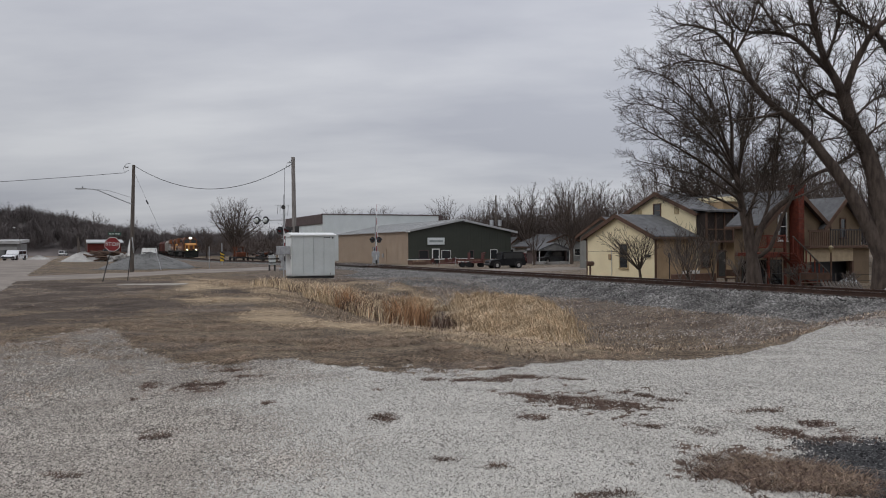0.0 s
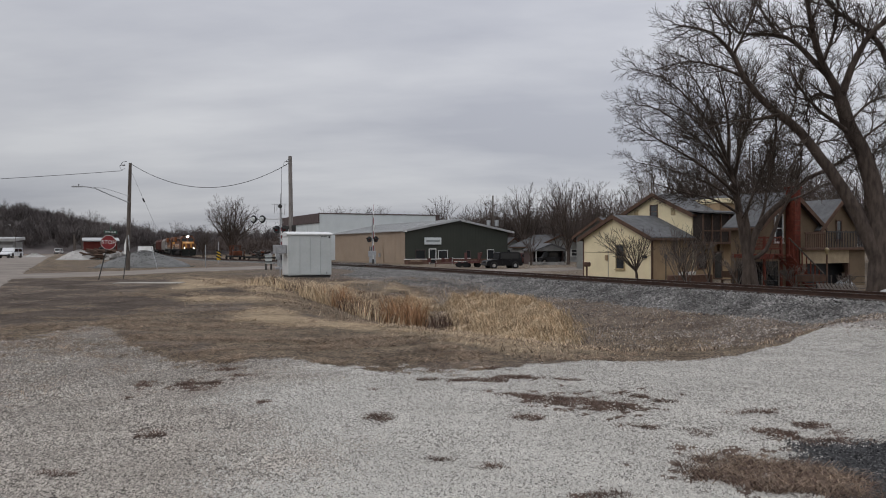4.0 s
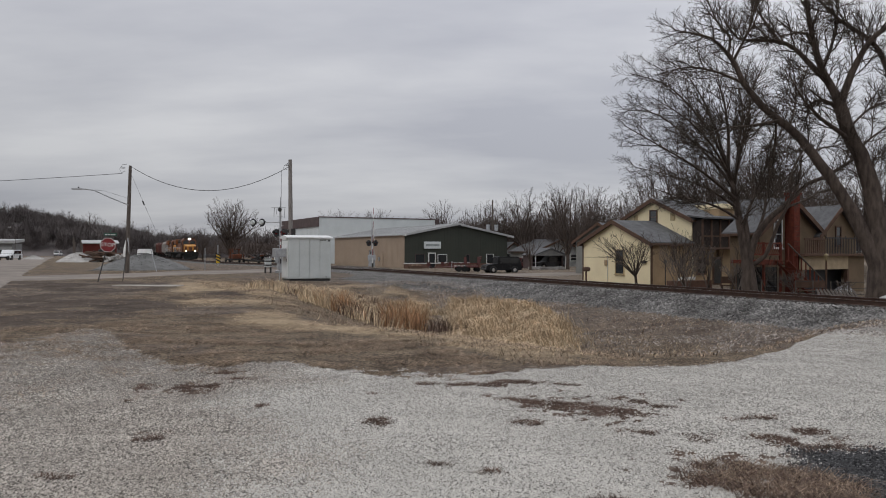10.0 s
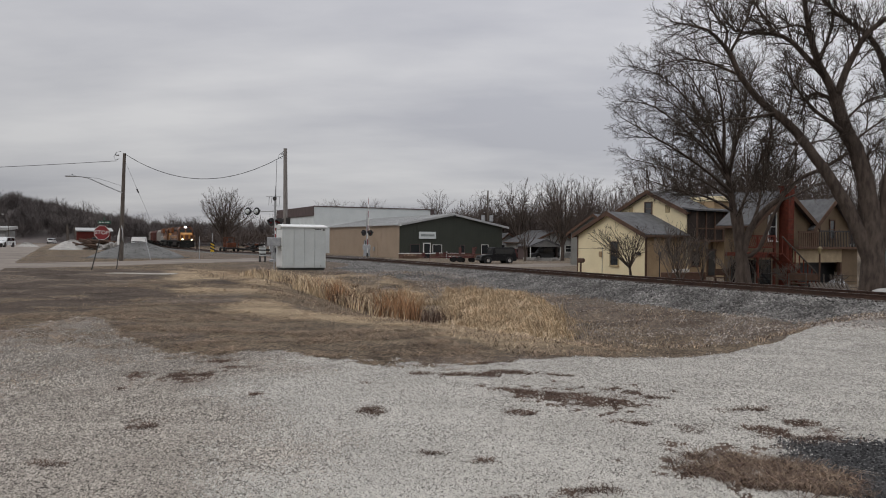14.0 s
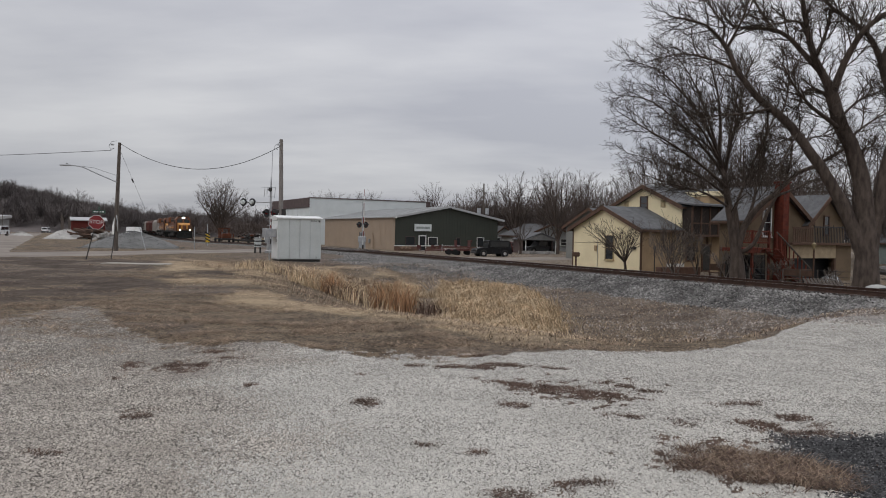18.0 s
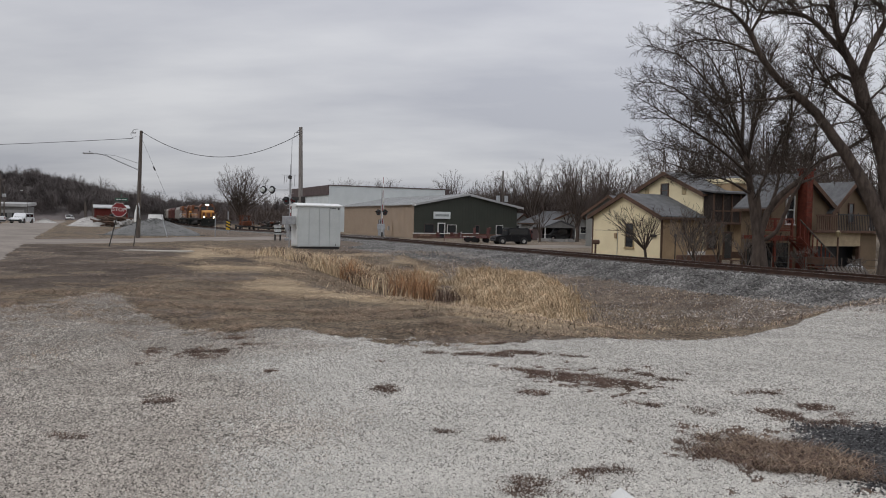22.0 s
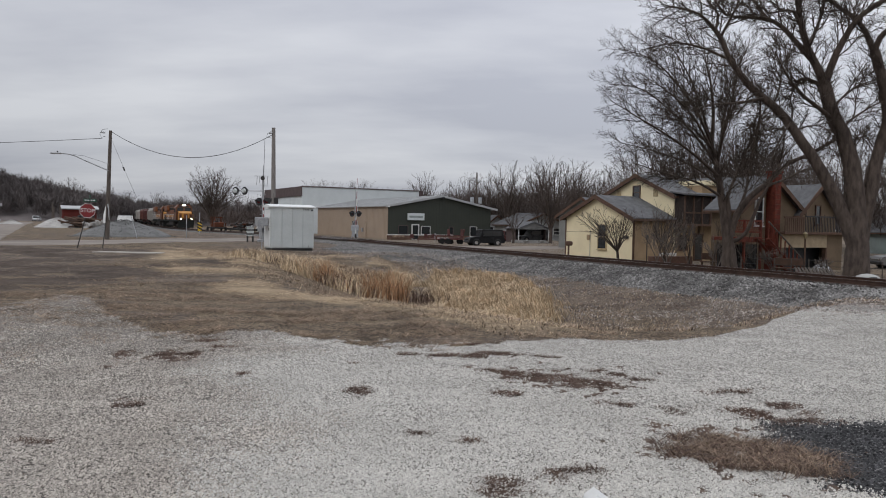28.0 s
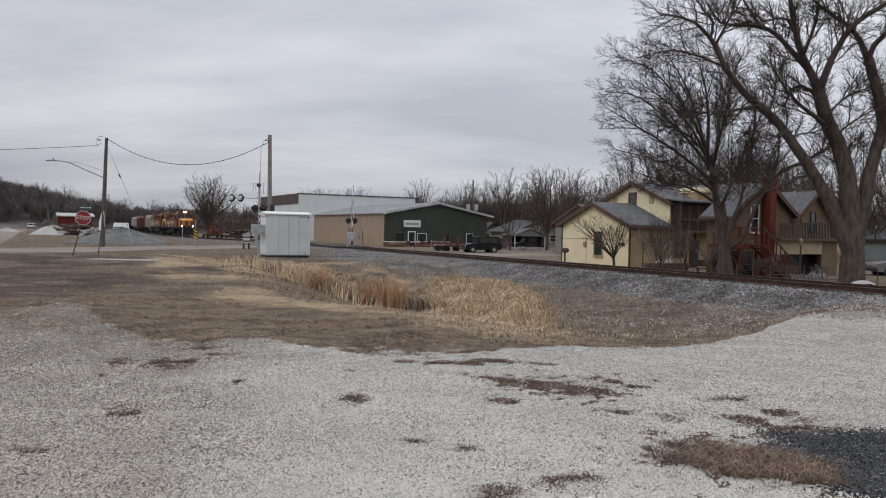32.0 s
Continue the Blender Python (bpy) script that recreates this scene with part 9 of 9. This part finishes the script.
    clumps = ((13.3, 34.1, 0.75, 0.95, 520, 1.35, reeds), (13.1, 33.6, 0.4, 0.5, 240, 1.5, reeds), (13.8, 34.9, 0.5, 0.6, 110, 1.2, reeds), (14.1, 37.2, 0.6, 0.7, 260, 1.25, reeds), (13.9, 36.3, 0.5, 0.9, 110, 0.95, reeds), (14.4, 38.6, 0.7, 0.9, 110, 0.9, reeds),
              (13.5, 35.2, 1.3, 2.2, 700, 0.95, straws), (14.6, 38.6, 1.0, 1.3, 700, 0.9, straws), (12.3, 33.2, 0.9, 0.7, 260, 0.95, weeds), (13.6, 35.6, 1.3, 2.0, 520, 1.0, weeds), (14.7, 40.4, 0.9, 1.0, 200, 0.7, weeds), (14.2, 39.3, 0.8, 1.2, 200, 0.95, weeds), (14.8, 40.8, 1.0, 1.0, 300, 0.7, straws),
              (15.4, 43.2, 0.8, 1.0, 260, 0.5, weeds), (15.4, 42.4, 1.2, 1.6, 420, 0.6, straws), (12.0, 45.0, 1.6, 1.7, 900, 0.34, straws), (10.4, 44.0, 1.3, 1.6, 500, 0.32, weeds), (12.0, 39.0, 1.2, 1.6, 300, 0.5, weeds))
    for cd, cs, rd, rs, n, hi, (ma, nm, lab) in clumps:
        q, r = RNG.uniform(0, 2 * np.pi, n), np.sqrt(RNG.uniform(0, 1, n))
        d, s = cd + np.cos(q) * r * rd, cs + np.sin(q) * r * rs
        px, py = RX + TDIR.x * s + TN.x * d, TDIR.y * s + TN.y * d
        dense = fbm(px * 1.3, py * 1.3, 17, 2)
        keep = RNG.uniform(0, 1, n) < sstep(0.25, 0.5, dense)
        px, py = px[keep], py[keep]
        blades(nm, px, py, hi * RNG.uniform(0.5, 1.05, len(px)) * (1.1 - 0.45 * r[keep]), np.full(len(px), 0.022), ma, lab, None, 0.42 if nm == "reeds" else 0.7)
    # dead weeds in the yards across the track
    n = 16000
    d, s = RNG.uniform(-11, -3.6, n), RNG.uniform(14, 42, n)
    px, py = RX + TDIR.x * s + TN.x * d, TDIR.y * s + TN.y * d
    keep = RNG.uniform(0, 1, n) < sstep(0.42, 0.6, fbm(px * 0.7, py * 0.7, 19, 3)) + 0.08
    px, py = px[keep], py[keep]
    blades("yard_weeds", px, py, RNG.uniform(0.08, 0.42, len(px)), np.full(len(px), 0.022), M_WEED, "brown dead weeds in the yards beside the track", None, 0.8)
    # weed tufts in the gravel
    xs, ys = [], []
    for px, py, a, b in PATCHES:
        n = int(2600 * math.sqrt(a * b) * 2)
        q, r = RNG.uniform(0, 2 * np.pi, n), np.sqrt(RNG.uniform(0, 1, n)) * 1.15
        xs.append(px + np.cos(q) * r * a); ys.append(py + np.sin(q) * r * b)
    x, y = np.concatenate(xs), np.concatenate(ys)
    keep = RNG.uniform(0, 1, len(x)) < zones(x, y)[1] * 0.9 + 0.05
    x, y = x[keep], y[keep]
    h = RNG.uniform(0.012, 0.06, len(x)) * np.where((y < 5.9) & (x > 1.4), 1.9, 1)
    blades("gravel_weeds", x, y, h, np.full(len(x), 0.006), M_WEED, "dead brown weed tufts in the gravel", None, 2.2)
    sel = (y < 6.0) & (x > 1.2) & (RNG.uniform(0, 1, len(x)) < 0.55)
    blades("gravel_straw", x[sel] + 0.02, y[sel], h[sel] * 1.2, np.full(sel.sum(), 0.005), M_TURF, "dry straw tufts in the gravel", None, 2.2)
    # scattered single weeds over the gravel
    x, y = wedge(500, 4.4, 10)
    k = RNG.integers(0, len(x), 4000)
    xx, yy = x[k] + RNG.normal(0, 0.02, 4000), y[k] + RNG.normal(0, 0.02, 4000)
    sel = RNG.uniform(0, 1, 4000) < 0.5
    blades("single_weeds", xx[sel], yy[sel], RNG.uniform(0.01, 0.035, sel.sum()), np.full(sel.sum(), 0.005), M_WEED, "scattered dead weed sprigs in the gravel", None, 1.2)


scatter()


# ---- what moves ----
def train_at(t):
    """Place along the track of the leading locomotive's middle at t seconds."""
    return 197.34 - 0.3756 * t - 0.0215 * t * t + 0.000083 * t ** 3


def motions():
    def on_track(s):
        slope = (bend(s + 1) - bend(s - 1)) / 2
        way = TDIR + TN * slope
        return Matrix.Translation(plan(-0.75 + bend(s), s, float(dip(s)))) @ Matrix.Rotation(math.atan2(-way.y, -way.x), 4, "Z")

    times = [i * 0.4 for i in range(81)]
    for wagon, back in TRAIN:
        walk(wagon, [(t, on_track(train_at(t) + back)) for t in times[::5]])
    for axle, x, r in AXLES:
        walk(axle, [(t, Matrix.Translation((x, 0, r)) @ Matrix.Rotation((train_at(0) - train_at(t)) / r, 4, "Y")) for t in times])


motions()
